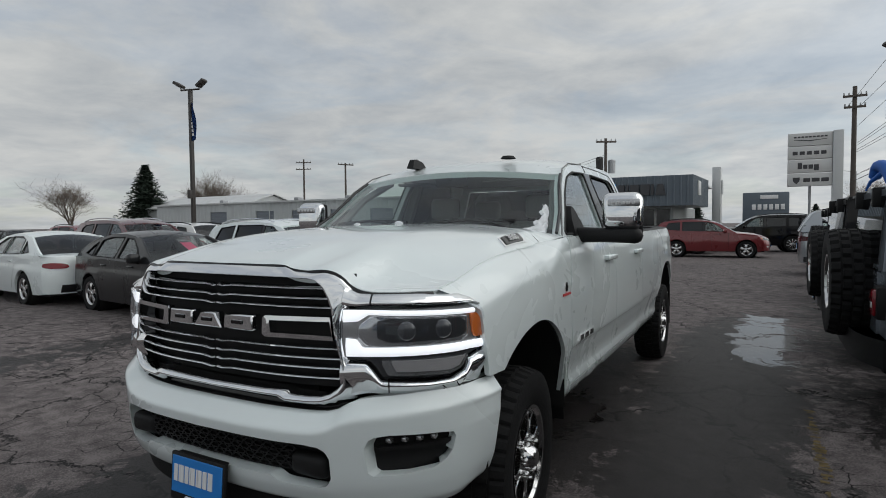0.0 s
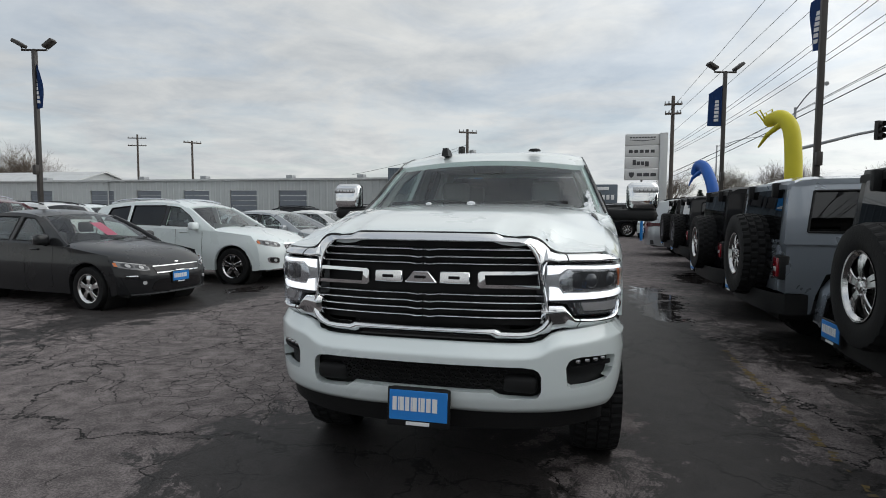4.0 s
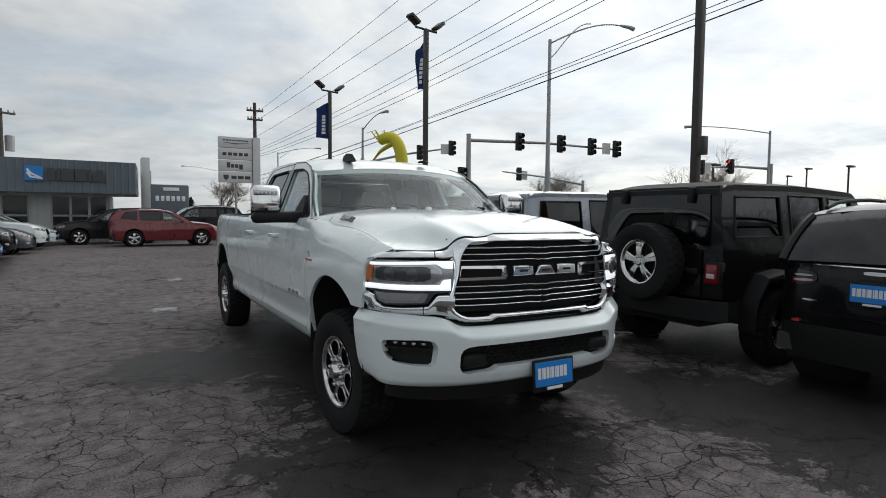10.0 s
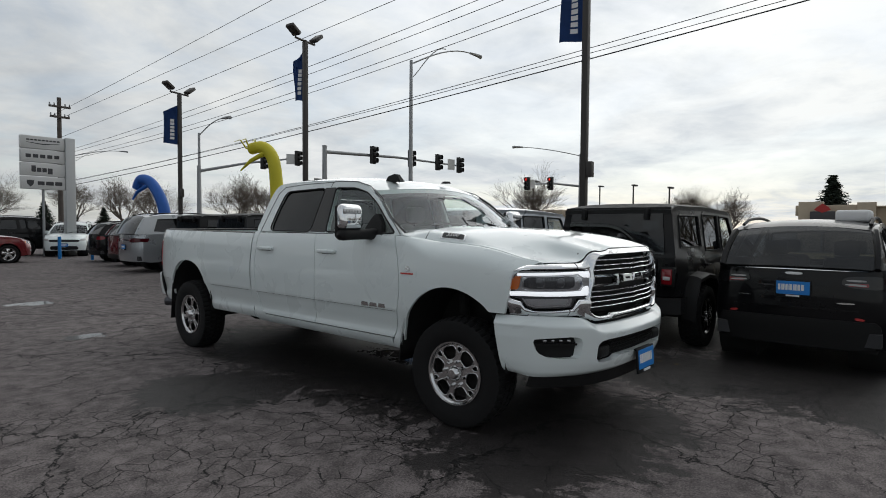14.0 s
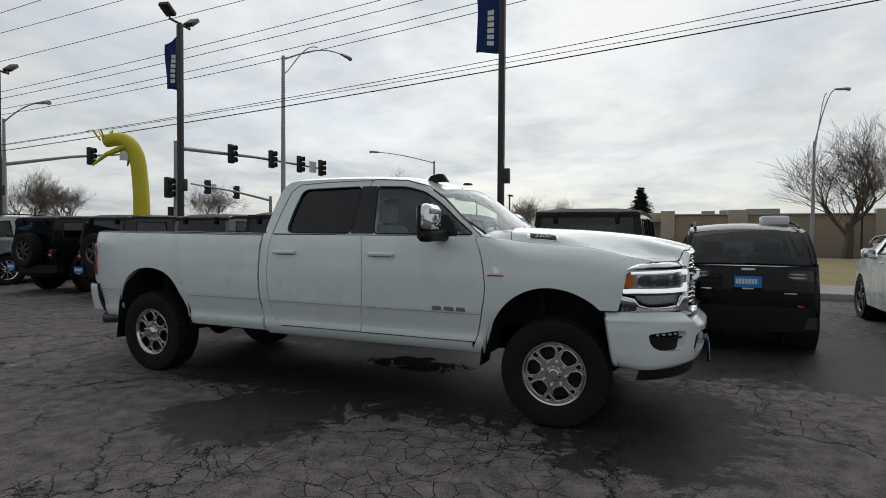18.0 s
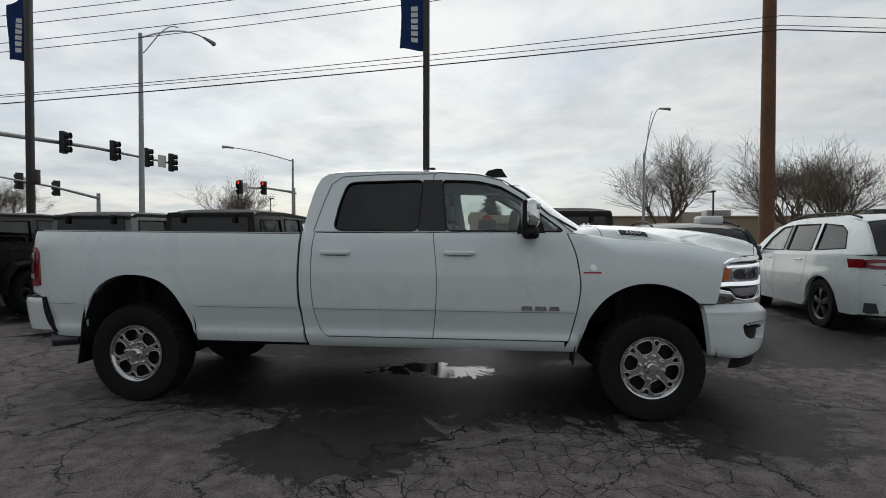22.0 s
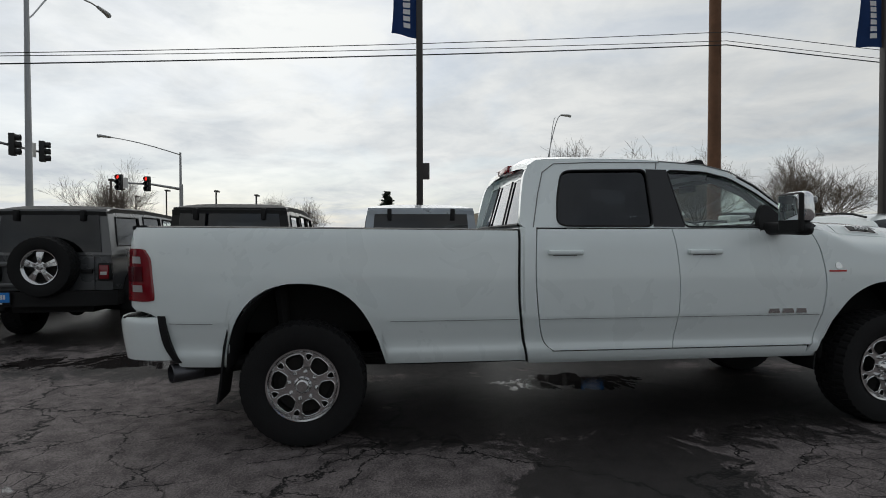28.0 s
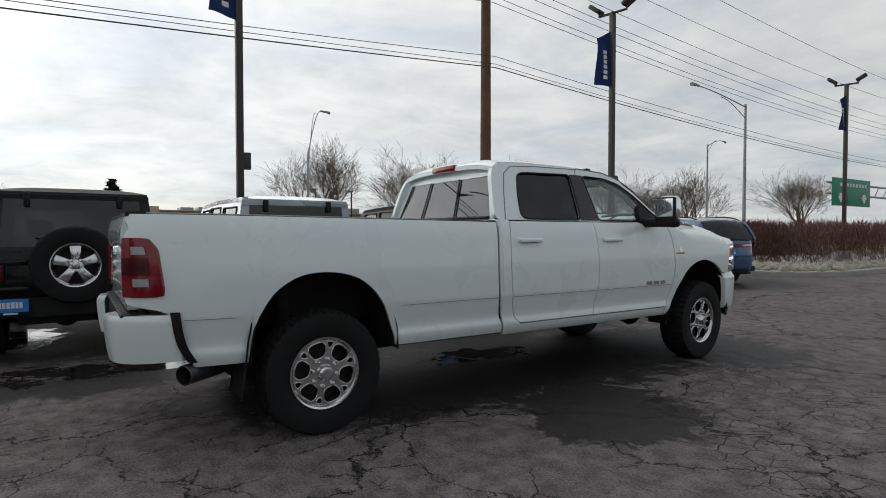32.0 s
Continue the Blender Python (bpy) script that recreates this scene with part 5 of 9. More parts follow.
    def screen(u, v):
        x = 2 * u - 1
        zz = 1.472 + 0.385 * v
        y = line([(1.46, 0.575), (1.60, 0.78), (1.775, 0.98), (1.885, 1.16)], zz)
        return Vector((x * (cx(y, zz) - 0.02), y - (0.17 - 0.05 * v) * (1 - x * x), zz + 0.045 * (1 - x * x)))

    bm = B()
    rows = grid(bm, 20, 10, screen)
    skirt(bm, rows, (0, 0.012, -0.004))
    part("windscreen", bm, GLASSW, car).visible_shadow = False
    for sgn in (-1, 1):
        bm = B()
        tube(bm, [(sgn * (cx(y, z) - 0.016), y - 0.006, z + 0.010) for y, z in ((0.57, 1.475), (0.78, 1.60), (0.98, 1.775), (1.10, 1.850))], 0.010, 8)
        part("screen_pillar_trim", bm, GLOSSBLK, car)
    bm = B()
    pierced(bm, [(-0.93, 1.47), (0.93, 1.47), (0.74, 1.95), (-0.74, 1.95)], [[(-0.80, 1.50), (0.80, 1.50), (0.66, 1.86), (-0.66, 1.86)]],
            lambda x, z, d: Vector((x, 2.80 - 0.13 * max(0, (z - 1.47)) / 0.48 - 0.02 * (x / 0.9) ** 2 - d, z)), 0.04)
    part("cab_back", bm, WHITE, car)
    for a, b, g in ((-0.795, -0.291, GLASSB), (-0.289, 0.289, GLASSB), (0.291, 0.795, GLASSB)):
        bm = B()
        k = 0.84
        prism(bm, [(a, 1.505), (b, 1.505), (b * k, 1.855), (a * k, 1.855)], lambda x, z, d: Vector((x, 2.795 - 0.13 * (z - 1.47) / 0.48 - 0.02 * (x / 0.9) ** 2 - d, z)), 0.005)
        part("back_window", bm, g, car).visible_shadow = False
    bm = B()
    for x in (-0.29, 0.29):
        tube(bm, [(x, 2.797, 1.50), (x * 0.86, 2.70, 1.86)], 0.008, 6)
    tube(bm, [(-0.8, 2.79, 1.495), (0.8, 2.79, 1.495)], 0.014, 6)
    part("back_window_frame", bm, PLASTIC, car)
    bm = B()
    box(bm, (-0.19, 2.66, 1.945), (0.19, 2.735, 2.003), 0.014)
    part("high_brake_lamp", bm, REDL, car)
    bm = B()
    prism(bm, [(0.0, 0.0), (0.21, 0.0), (0.17, 0.055), (0.09, 0.075), (0.045, 0.07)], lambda a, b, d: Vector((-0.40 - 0.03 + d * (1 - b * 5), 1.12 + a, 1.965 + b)), 0.06)
    part("roof_antenna", bm, PLASTIC, car)
    for x in (0.36,):
        bm = B()
        lathe(bm, [(0.0001, 0.022), (0.04, 0.018), (0.055, 0.0)], 16, "z", (x, 1.22, 2.000 + 0.006 * (0.25 - abs(x))))
        part("clearance_lamp", bm, PLASTIC, car)
    # front: chrome surround with the grille opening
    outer_r = [(0.0, 1.393), (0.18, 1.392), (0.355, 1.390), (0.395, 1.370), (0.47, 1.364), (0.525, 1.368), (0.56, 1.358), (0.59, 1.338), (0.618, 1.308), (0.632, 1.275), (0.618, 1.245), (0.606, 1.20), (0.612, 1.12), (0.625, 1.05), (0.648, 0.99), (0.654, 0.94), (0.625, 0.897), (0.585, 0.875), (0.535, 0.861), (0.48, 0.856), (0.36, 0.856), (0.318, 0.872), (0.15, 0.876), (0.0, 0.877)]
    hole_r = [(0.0, 1.343), (0.18, 1.343), (0.355, 1.342), (0.41, 1.341), (0.468, 1.340), (0.492, 1.333), (0.512, 1.318), (0.530, 1.293), (0.546, 1.262), (0.558, 1.230), (0.566, 1.20), (0.573, 1.16), (0.584, 1.11), (0.593, 1.06), (0.602, 1.01), (0.601, 0.972), (0.582, 0.948), (0.553, 0.927), (0.522, 0.916), (0.48, 0.913), (0.395, 0.914), (0.372, 0.926), (0.15, 0.925), (0.0, 0.924)]
    ring = [(o, h) for o, h in zip(outer_r, hole_r)]
    ring = ring + [((-o[0], o[1]), (-h[0], h[1])) for o, h in ring[::-1][1:-1]]
    dense = []
    for k in range(len(ring)):
        (o0, h0), (o1, h1) = ring[k], ring[(k + 1) % len(ring)]
        for f_ in (0.0, 0.34, 0.67):
            dense.append(tuple((p[0] + (q[0] - p[0]) * f_, p[1] + (q[1] - p[1]) * f_) for p, q in ((o0, o1), (h0, h1))))
    CHROME_TOP = [(0.0, 0.060), (0.04, 0.010), (0.12, -0.004), (0.25, -0.002), (0.6, 0.010), (0.9, 0.024), (1.0, 0.036)]
    CHROME_LOW = [(0.0, 0.060), (0.05, 0.014), (0.25, -0.008), (0.42, -0.012), (0.55, -0.004), (0.92, 0.032), (1.0, 0.055)]

    def surround(k, w):
        (oq, oz), (hq_, hz) = dense[k % len(dense)]
        low = min(1.0, max(0.0, (1.16 - (oz + hz) / 2) / 0.16))
        return face(hq_ + (oq - hq_) * w, hz + (oz - hz) * w, curve(CHROME_TOP, w) * (1 - low) + curve(CHROME_LOW, w) * low)

    bm = B()
    steps = (0.0, 0.03, 0.08, 0.15, 0.25, 0.35, 0.45, 0.55, 0.65, 0.8, 0.92, 1.0)
    loops = [[bm.verts.new(surround(k, w)) for k in range(len(dense))] for w in steps]
    for p, q in zip(loops, loops[1:]):
        for k in range(len(dense)):
            n = (k + 1) % len(dense)
            bm.faces.new((p[k], p[n], q[n], q[k]))
    part("grille_surround", bm, CHROME, car, "chrome grille surround", angle=60)
    # dark slot under the surround
    bm = B()
    rows = grid(bm, 24, 2, lambda u, v: face((2 * u - 1) * 0.60, 0.855 + 0.03 * v, 0.045))
    part("chin_slot", bm, GLOSSBLK, car)
    bm = B()
    grid(bm, 30, 2, lambda u, v: face((2 * u - 1) * 0.60, 0.925 + 0.43 * v, 0.085))
    part("grille_backing", bm, UNDER, car)

    def hole_half(z):
        return line([(0.935, 0.55), (0.955, 0.588), (0.972, 0.60), (1.01, 0.602), (1.06, 0.593), (1.11, 0.584), (1.16, 0.573), (1.23, 0.558), (1.293, 0.530), (1.318, 0.512), (1.335, 0.48)], z)

    for z in (0.974, 1.011, 1.047, 1.084, 1.235, 1.269, 1.306):
        for sgn in (-1, 1):
            bm = B()
            wdt = hole_half(z) + 0.004

            def bar(u, v):
                q = sgn * (0.004 + (wdt - 0.004) * u)
                a = math.pi * (v - 0.5)
                dip = 0.006 * max(0, 1 - abs(u - 0.05) / 0.07)
                return face(q, z - dip + 0.0072 * math.sin(a), 0.046 - 0.026 * math.cos(a) + 0.011 * math.sin(a))
            grid(bm, 22, 8, bar)
            part("grille_bar", bm, CHROME, car)
    for sgn in (-1, 1):
        bm = B()
        loop = [(0.292, 1.120), (0.576, 1.117), (0.563, 1.203), (0.292, 1.200), (0.280, 1.190), (0.278, 1.132)]
        inner = [(0.318, 1.137), (0.572, 1.134), (0.562, 1.186), (0.312, 1.183)]
        pierced(bm, [(sgn * a, b) for a, b in loop], [[(sgn * a, b) for a, b in inner]], lambda q, z, d: face(q, z, d - 0.004), 0.035)
        part("grille_bracket", bm, CHROME, car)
    # three plain bright blocks stand for the maker's letters
    for x0, x1 in ((-0.243, -0.096), (-0.086, 0.082), (0.092, 0.245)):
        bm = B()
        slant = 0.045 if x0 == -0.086 else 0.003
        prism(bm, [(x0, 1.139), (x1, 1.139), (x1 - slant, 1.197), (x0 + slant, 1.197)], lambda x, z, d: face(x, z, d - 0.020), 0.05)
        bmesh.ops.bevel(bm, geom=bm.edges[:], offset=0.005, segments=1, affect="EDGES")
        blk = part("badge_block", bm, CHROME, car)
        bm = B()
        mid = (x0 + x1) / 2
        box(bm, (mid - 0.030, face(mid, 1.15).y - 0.0235, 1.161), (mid + 0.026, face(mid, 1.15).y - 0.014, 1.176), 0.002, 1)
        part("badge_inset", bm, GLOSSBLK, blk)
    # headlamps
    for sgn in (-1, 1):
        fl = 1 if sgn > 0 else -1

        def S(a, b):
            return face(sgn * a, b)

        def out(a, b):
            e = 0.004
            return (S(a + e, b) - S(a - e, b)).cross(S(a, b + e) - S(a, b - e)).normalized() * fl

        def strip(name, top, bot, mat, lift, under, label="", nu=40, nv=6, depth=0.012, q0=None, q1=None):
            """A band on the front face between two lines bot(q) and top(q); lift is its height, fixed or along v."""
            a0, a1 = (top[0][0] if q0 is None else q0), (top[-1][0] if q1 is None else q1)

            def f(u, v):
                q = a0 + (a1 - a0) * u
                z = line(bot, q) + (line(top, q) - line(bot, q)) * v
                return S(q, z) + out(q, z) * (line(lift, v) if isinstance(lift, list) else lift)
            bm = B()
            rows = grid(bm, nu, nv, f)
            skirt(bm, rows, lambda p: -out(0.9, 1.1) * depth)
            return part(name, bm, mat, under, label)

        def plateau(name, loop, mat, lift, under, depth=0.008, label=""):
            """A raised plate with a many-sided outline on the front face."""
            bm = B()
            c = (sum(p[0] for p in loop) / len(loop), sum(p[1] for p in loop) / len(loop))
            fine = []
            for i_ in range(len(loop)):
                p, q = loop[i_], loop[(i_ + 1) % len(loop)]
                fine += [(p[0] + (q[0] - p[0]) * t_, p[1] + (q[1] - p[1]) * t_) for t_ in (0.08, 0.29, 0.5, 0.71, 0.92)]
            ringv = [[bm.verts.new(S(c[0] + (a - c[0]) * w, c[1] + (b - c[1]) * w) + out(a, b) * h) for a, b in fine] for w, h in ((0.25, lift), (0.5, lift), (0.75, lift), (0.97, lift), (1.0, lift - 0.003), (1.0, lift - depth))]
            mid = bm.verts.new(S(*c) + out(*c) * lift)
            n = len(fine)
            for k in range(n):
                bm.faces.new((mid, ringv[0][k], ringv[0][(k + 1) % n]))
                for p, q in zip(ringv, ringv[1:]):
                    bm.faces.new((p[k], p[(k + 1) % n], q[(k + 1) % n], q[k]))
            return part(name, bm, mat, under, label)

        LT = [(0.603, 1.235), (0.9, 1.235), (1.10, 1.233), (1.15, 1.224), (1.185, 1.20), (1.215, 1.15), (1.222, 1.10)]
        LB = [(0.606, 1.054), (0.70, 1.046), (0.722, 1.025), (0.745, 0.984), (1.009, 0.973), (1.07, 0.988), (1.105, 1.035), (1.19, 1.050), (1.222, 1.09)]
        hl = strip("headlamp", LT, LB, LAMPDARK, -0.012, car, "clear headlamp with lit white border", 60, 10, 0.06)
        strip("lamp_bezel", [(0.608, 1.232), (1.10, 1.229), (1.16, 1.212)], [(0.610, 1.060), (0.70, 1.058), (1.16, 1.056)], LAMPBODY, -0.006, hl, depth=0.006)
        plateau("reflector_tray", [(0.668, 1.176), (0.706, 1.208), (0.80, 1.204), (1.05, 1.196), (1.098, 1.186), (1.10, 1.112), (1.06, 1.098), (0.74, 1.096), (0.69, 1.101), (0.662, 1.132)], LAMPCHROME, 0.000, hl, 0.006)
        plateau("lamp_glass", [(0.728, 1.190), (0.765, 1.200), (1.05, 1.190), (1.088, 1.168), (1.088, 1.126), (1.05, 1.112), (0.77, 1.112), (0.728, 1.128)], LAMPDARK, 0.003, hl, 0.006)
        for q in (0.83, 0.97):
            c = S(q, 1.153) + out(q, 1.15) * 0.002
            bm = B()
            bmesh.ops.create_uvsphere(bm, u_segments=16, v_segments=10, radius=0.036)
            for v in bm.verts:
                v.co.y *= 0.4
            bmesh.ops.rotate(bm, verts=bm.verts, matrix=Euler((0, 0, sgn * radians(28 if q < 0.85 else 42))).to_matrix())
            bmesh.ops.translate(bm, verts=bm.verts, vec=c)
            part("projector", bm, PROJ, hl)
        strip("running_light", [(0.612, 1.230), (0.70, 1.230), (1.13, 1.214)], [(0.610, 1.186), (0.664, 1.190), (0.698, 1.213), (0.72, 1.212), (1.13, 1.197)], LEDW, [(0, 0.004), (0.3, 0.009), (0.7, 0.009), (1, 0.004)], hl, nu=60, depth=0.010)
        strip("running_light", [(0.624, 1.128), (0.664, 1.123), (0.682, 1.094), (1.10, 1.090), (1.195, 1.086)], [(0.624, 1.063), (1.10, 1.061), (1.195, 1.056)], LEDW, [(0, 0.004), (0.3, 0.009), (0.7, 0.009), (1, 0.004)], hl, nu=60, depth=0.010)
        plateau("marker_lens", [(1.108, 1.196), (1.150, 1.194), (1.180, 1.172), (1.202, 1.135), (1.200, 1.100), (1.142, 1.100), (1.125, 1.12)], AMBER, 0.004, hl)
        strip("turn_trim", [(0.745, 1.046), (1.098, 1.040)], [(0.745, 1.03), (0.764, 0.992), (1.005, 0.981), (1.06, 0.994), (1.098, 1.035)], LAMPCHROME, 0.000, hl)
        strip("turn_lens", [(0.778, 1.046), (1.075, 1.040)], [(0.778, 1.035), (0.792, 1.006), (1.0, 0.996), (1.045, 1.006), (1.075, 1.036)], LENSG, 0.004, hl, depth=0.006)
        strip("lamp_cover", LT, LB, LENS, 0.014, hl, nu=60, nv=10, depth=0.018).visible_shadow = False
        # chrome brow over the lamp
        bw = strip("lamp_brow", [(0.606, 1.322), (0.622, 1.308), (0.655, 1.293), (0.70, 1.288), (0.95, 1.287), (1.06, 1.276), (1.12, 1.262), (1.165, 1.240)], [(0.606, 1.243), (0.656, 1.240), (0.70, 1.246), (0.9, 1.242), (1.1, 1.238), (1.165, 1.225)], CHROME,
              [(0, -0.012), (0.08, 0.006), (0.2, 0.010), (0.4, 0.006), (0.75, -0.010), (1, -0.030)], car, "chrome strip over the headlamp", 60, 12, 0.03)
        strip("brow_seam", [(0.701, 1.289), (0.706, 1.289)], [(0.701, 1.245), (0.706, 1.245)], GLOSSBLK, [(0, -0.010), (0.08, 0.0085), (0.2, 0.0125), (0.4, 0.0085), (0.75, -0.0075), (1, -0.028)], bw, nu=1, nv=12, depth=0.003)
        # chrome chin that sweeps down round the lamp's foot
        ch = strip("lamp_chin", [(0.600, 1.043), (0.692, 1.041), (0.716, 1.014), (0.742, 0.977), (0.91, 0.966), (1.01, 0.966), (1.075, 0.984), (1.108, 1.028), (1.215, 1.045)], [(0.600, 0.886), (0.656, 0.908), (0.70, 0.915), (0.98, 0.918), (1.215, 0.912)], CHROME,
              [(0, -0.04), (0.06, -0.022), (0.35, -0.006), (0.6, 0.010), (0.75, 0.013), (0.9, 0.004), (1, -0.018)], car, "chrome band under the headlamp", 70, 14, 0.03)
        strip("chin_seam", [(0.764, 0.976), (0.769, 0.976)], [(0.764, 0.918), (0.769, 0.918)], GLOSSBLK, [(0, -0.038), (0.06, -0.0195), (0.35, -0.0035), (0.6, 0.0125), (0.75, 0.0155), (0.9, 0.0065), (1, -0.016)], ch, nu=1, nv=14, depth=0.003)
    # bumper
    BUMP = [(0, 0, -1.085), (0.3, 0.30, -1.072), (0.5, 0.498, -1.032), (0.65, 0.642, -0.975), (0.78, 0.762, -0.90), (0.90, 0.857, -0.812), (1.02, 0.930, -0.71), (1.14, 0.975, -0.60), (1.25, 0.996, -0.49), (1.36, 1.002, -0.385)]
    bx = lambda q: math.copysign(curve([(p[0], p[1]) for p in BUMP], abs(q)), q)
    by = lambda q: curve([(p[0], p[2]) for p in BUMP], abs(q))
    zs_t = lambda a: curve([(0, 0.852), (0.35, 0.850), (0.52, 0.850), (0.585, 0.864), (0.635, 0.892), (0.69, 0.908), (0.76, 0.914), (0.9, 0.922), (1.1, 0.920), (1.4, 0.912)], a)
    zs_b = lambda a: curve([(0, 0.512), (0.5, 0.507), (0.7, 0.503), (1.0, 0.500), (1.4, 0.522)], a)

    def bumper(q, z, off=0.0):
        a = abs(q)
        v = min(1, max(0, (z - zs_b(a)) / (zs_t(a) - zs_b(a))))
        inset = curve([(0.0, 0.075), (0.06, 0.045), (0.14, 0.030), (0.24, 0.018), (0.5, 0.006), (0.80, -0.004), (0.855, 0.000), (0.90, 0.018), (1.0, 0.060)], v)
        x, y = bx(q), by(q)
        side = min(1, max(0, (a - 0.95) / 0.25))
        return Vector((x - math.copysign(inset * side * 0.8, q), y + inset * (1 - side) + off, z))

    in_r = [(0.355, 0.622), (0.385, 0.602), (0.41, 0.597), (0.545, 0.588), (0.578, 0.597), (0.594, 0.626), (0.594, 0.70), (0.581, 0.727), (0.555, 0.743), (0.50, 0.751), (0.3, 0.757)]
    intake = [(-a, b) for a, b in in_r[::-1]] + in_r
    fog_r = [(0.721, 0.648), (0.714, 0.738), (0.728, 0.768), (0.75, 0.780), (0.80, 0.785), (0.98, 0.774), (1.035, 0.766), (1.046, 0.748), (1.030, 0.700), (1.0, 0.668), (0.945, 0.645), (0.83, 0.634), (0.735, 0.634)]
    openings = [intake, fog_r, [(-a, b) for a, b in fog_r]]

    def within(poly, x, z):
        c = False
        for i in range(len(poly)):
            (x0, z0), (x1, z1) = poly[i], poly[i - 1]
            if (z0 > z) != (z1 > z) and x < (x1 - x0) * (z - z0) / (z1 - z0) + x0:
                c = not c
        return c

    def nearest(poly, x, z):
        best = None
        for i in range(len(poly)):
            (x0, z0), (x1, z1) = poly[i], poly[i - 1]
            dx, dz = x1 - x0, z1 - z0
            k = min(1, max(0, ((x - x0) * dx + (z - z0) * dz) / (dx * dx + dz * dz)))
            p = (x0 + k * dx, z0 + k * dz)
            e = (p[0] - x) ** 2 + (p[1] - z) ** 2
            if best is None or e < best[0]:
                best = (e, p)
        return best

    bm = B()
    MX, MZ = 260, 60
    at = {}
    for i in range(MX + 1):
        for j in range(MZ + 1):
            v = j / MZ
            end = 1.36 - 0.07 * (1 - v)
            q = -end + 2 * end * i / MX
            at[i, j] = (q, zs_b(abs(q)) + (zs_t(abs(q)) - zs_b(abs(q))) * v)
    keep = {}
    for i in range(MX):
        for j in range(MZ):
            c = [at[i, j], at[i + 1, j], at[i + 1, j + 1], at[i, j + 1]]
            mx, mz = sum(p[0] for p in c) / 4, sum(p[1] for p in c) / 4
            keep[i, j] = next((k for k, o in enumerate(openings) if within(o, mx, mz)), None)
    for (i, j), k in keep.items():
        if k is None:
            for di, dj in ((1, 0), (-1, 0), (0, 1), (0, -1)):
                n = keep.get((i + di, j + dj))
                if n is not None:
                    corner = {(1, 0): ((1, 0), (1, 1)), (-1, 0): ((0, 0), (0, 1)), (0, 1): ((0, 1), (1, 1)), (0, -1): ((0, 0), (1, 0))}[di, dj]
                    for a, b in corner:
                        at[i + a, j + b] = nearest(openings[n], *at[i + a, j + b])[1]
    vs = {}
    for (i, j), k in keep.items():
        if k is None:
            quad = []
            for a, b in ((0, 0), (1, 0), (1, 1), (0, 1)):
                if (i + a, j + b) not in vs:
                    vs[i + a, j + b] = bm.verts.new(bumper(*at[i + a, j + b]))
                quad.append(vs[i + a, j + b])
            bm.faces.new(quad)
    edge = [e for e in bm.edges if e.is_boundary]
    ret = bmesh.ops.extrude_edge_only(bm, edges=edge)
    for v in (g for g in ret["geom"] if isinstance(g, bmesh.types.BMVert)):
        v.co.y += 0.06 if abs(v.co.x) < 0.93 else 0.02
        if abs(v.co.x) >= 0.9:
            v.co.x -= math.copysign(0.04, v.co.x)
    part("front_bumper", bm, WHITE, car, angle=50)
    bm = B()
    grid(bm, 30, 3, lambda u, v: bumper((2 * u - 1) * 0.66, 0.58 + 0.18 * v, 0.085))
    part("intake_backing", bm, UNDER, car)
    bm = B()
    for row, z in enumerate((0.640, 0.664, 0.688, 0.712, 0.736)):
        for k in range(-9, 10):
            x = k * 0.048 + (0.024 if row % 2 else 0)
            if abs(x) < 0.42:
                loop = [(x + 0.027 * math.cos(a), z + 0.014 * math.sin(a)) for a in [math.pi * q / 3 for q in range(6)]]
                small = [(x + 0.020 * math.cos(a), z + 0.009 * math.sin(a)) for a in [math.pi * q / 3 for q in range(6)]]
                pierced(bm, loop, [small], lambda a, b, d: bumper(a, b, 0.05 + d), 0.012)
    part("intake_mesh", bm, PLASTIC, car)
    for sgn in (-1, 1):
        bm = B()
        y = by(0.5)
        box(bm, (sgn * 0.485 - 0.085, y + 0.030, 0.612), (sgn * 0.485 + 0.085, y + 0.10, 0.700), 0.028, 3)
        part("tow_hook_cover", bm, PLASTIC, car)
        bm = B()
        grid(bm, 10, 4, lambda u, v: bumper(sgn * (0.69 + 0.38 * u), 0.62 + 0.185 * v, 0.055) - Vector((sgn * 0.035 * u, 0, 0)))
        fg = part("fog_recess", bm, PLASTIC, car)
        for k in range(4):
            bm = B()
            c = bumper(sgn * (0.775 + 0.052 * k), 0.755, 0.026)
            box(bm, (c.x - 0.012, c.y + 0.006, 0.746), (c.x + 0.012, c.y + 0.03, 0.764), 0.005)
            part("fog_lamp", bm, LAMPCHROME, fg)
        bm = B()
        rows = grid(bm, 10, 1, lambda u, v: bumper(sgn * (0.735 + 0.26 * u), 0.722 + 0.014 * v, 0.020))
        skirt(bm, rows, (0, 0.04, 0))
        part("fog_shelf", bm, PLASTIC, fg)
    bm = B()
    rows = grid(bm, 60, 2, lambda u, v: (lambda q: bumper(q, zs_t(abs(q)), 0.0) + Vector((0, 0.004 + 0.045 * v, -0.004 + 0.006 * v)))((2 * u - 1) * 1.30))
    skirt(bm, rows, (0, 0.03, -0.005))
    part("bumper_step_pad", bm, PLASTIC, car)
    bm = B()
    rows = grid(bm, 30, 3, lambda u, v: (lambda q: Vector((bx(q) * 0.97, by(q) + 0.10 - 0.035 * v, 0.415 + 0.115 * v)))((2 * u - 1) * 0.98))
    skirt(bm, rows, (0, 0.05, 0))
    part("air_dam", bm, PLASTIC, car)
    plate(car, pose(0.010, -1.105, 0.538, -4), 0.292, 0.165)
    bm = B()
    box(bm, (-0.13, -1.100, 0.612), (0.15, -1.06, 0.628), 0.005)
    part("plate_bracket", bm, PLASTIC, car)
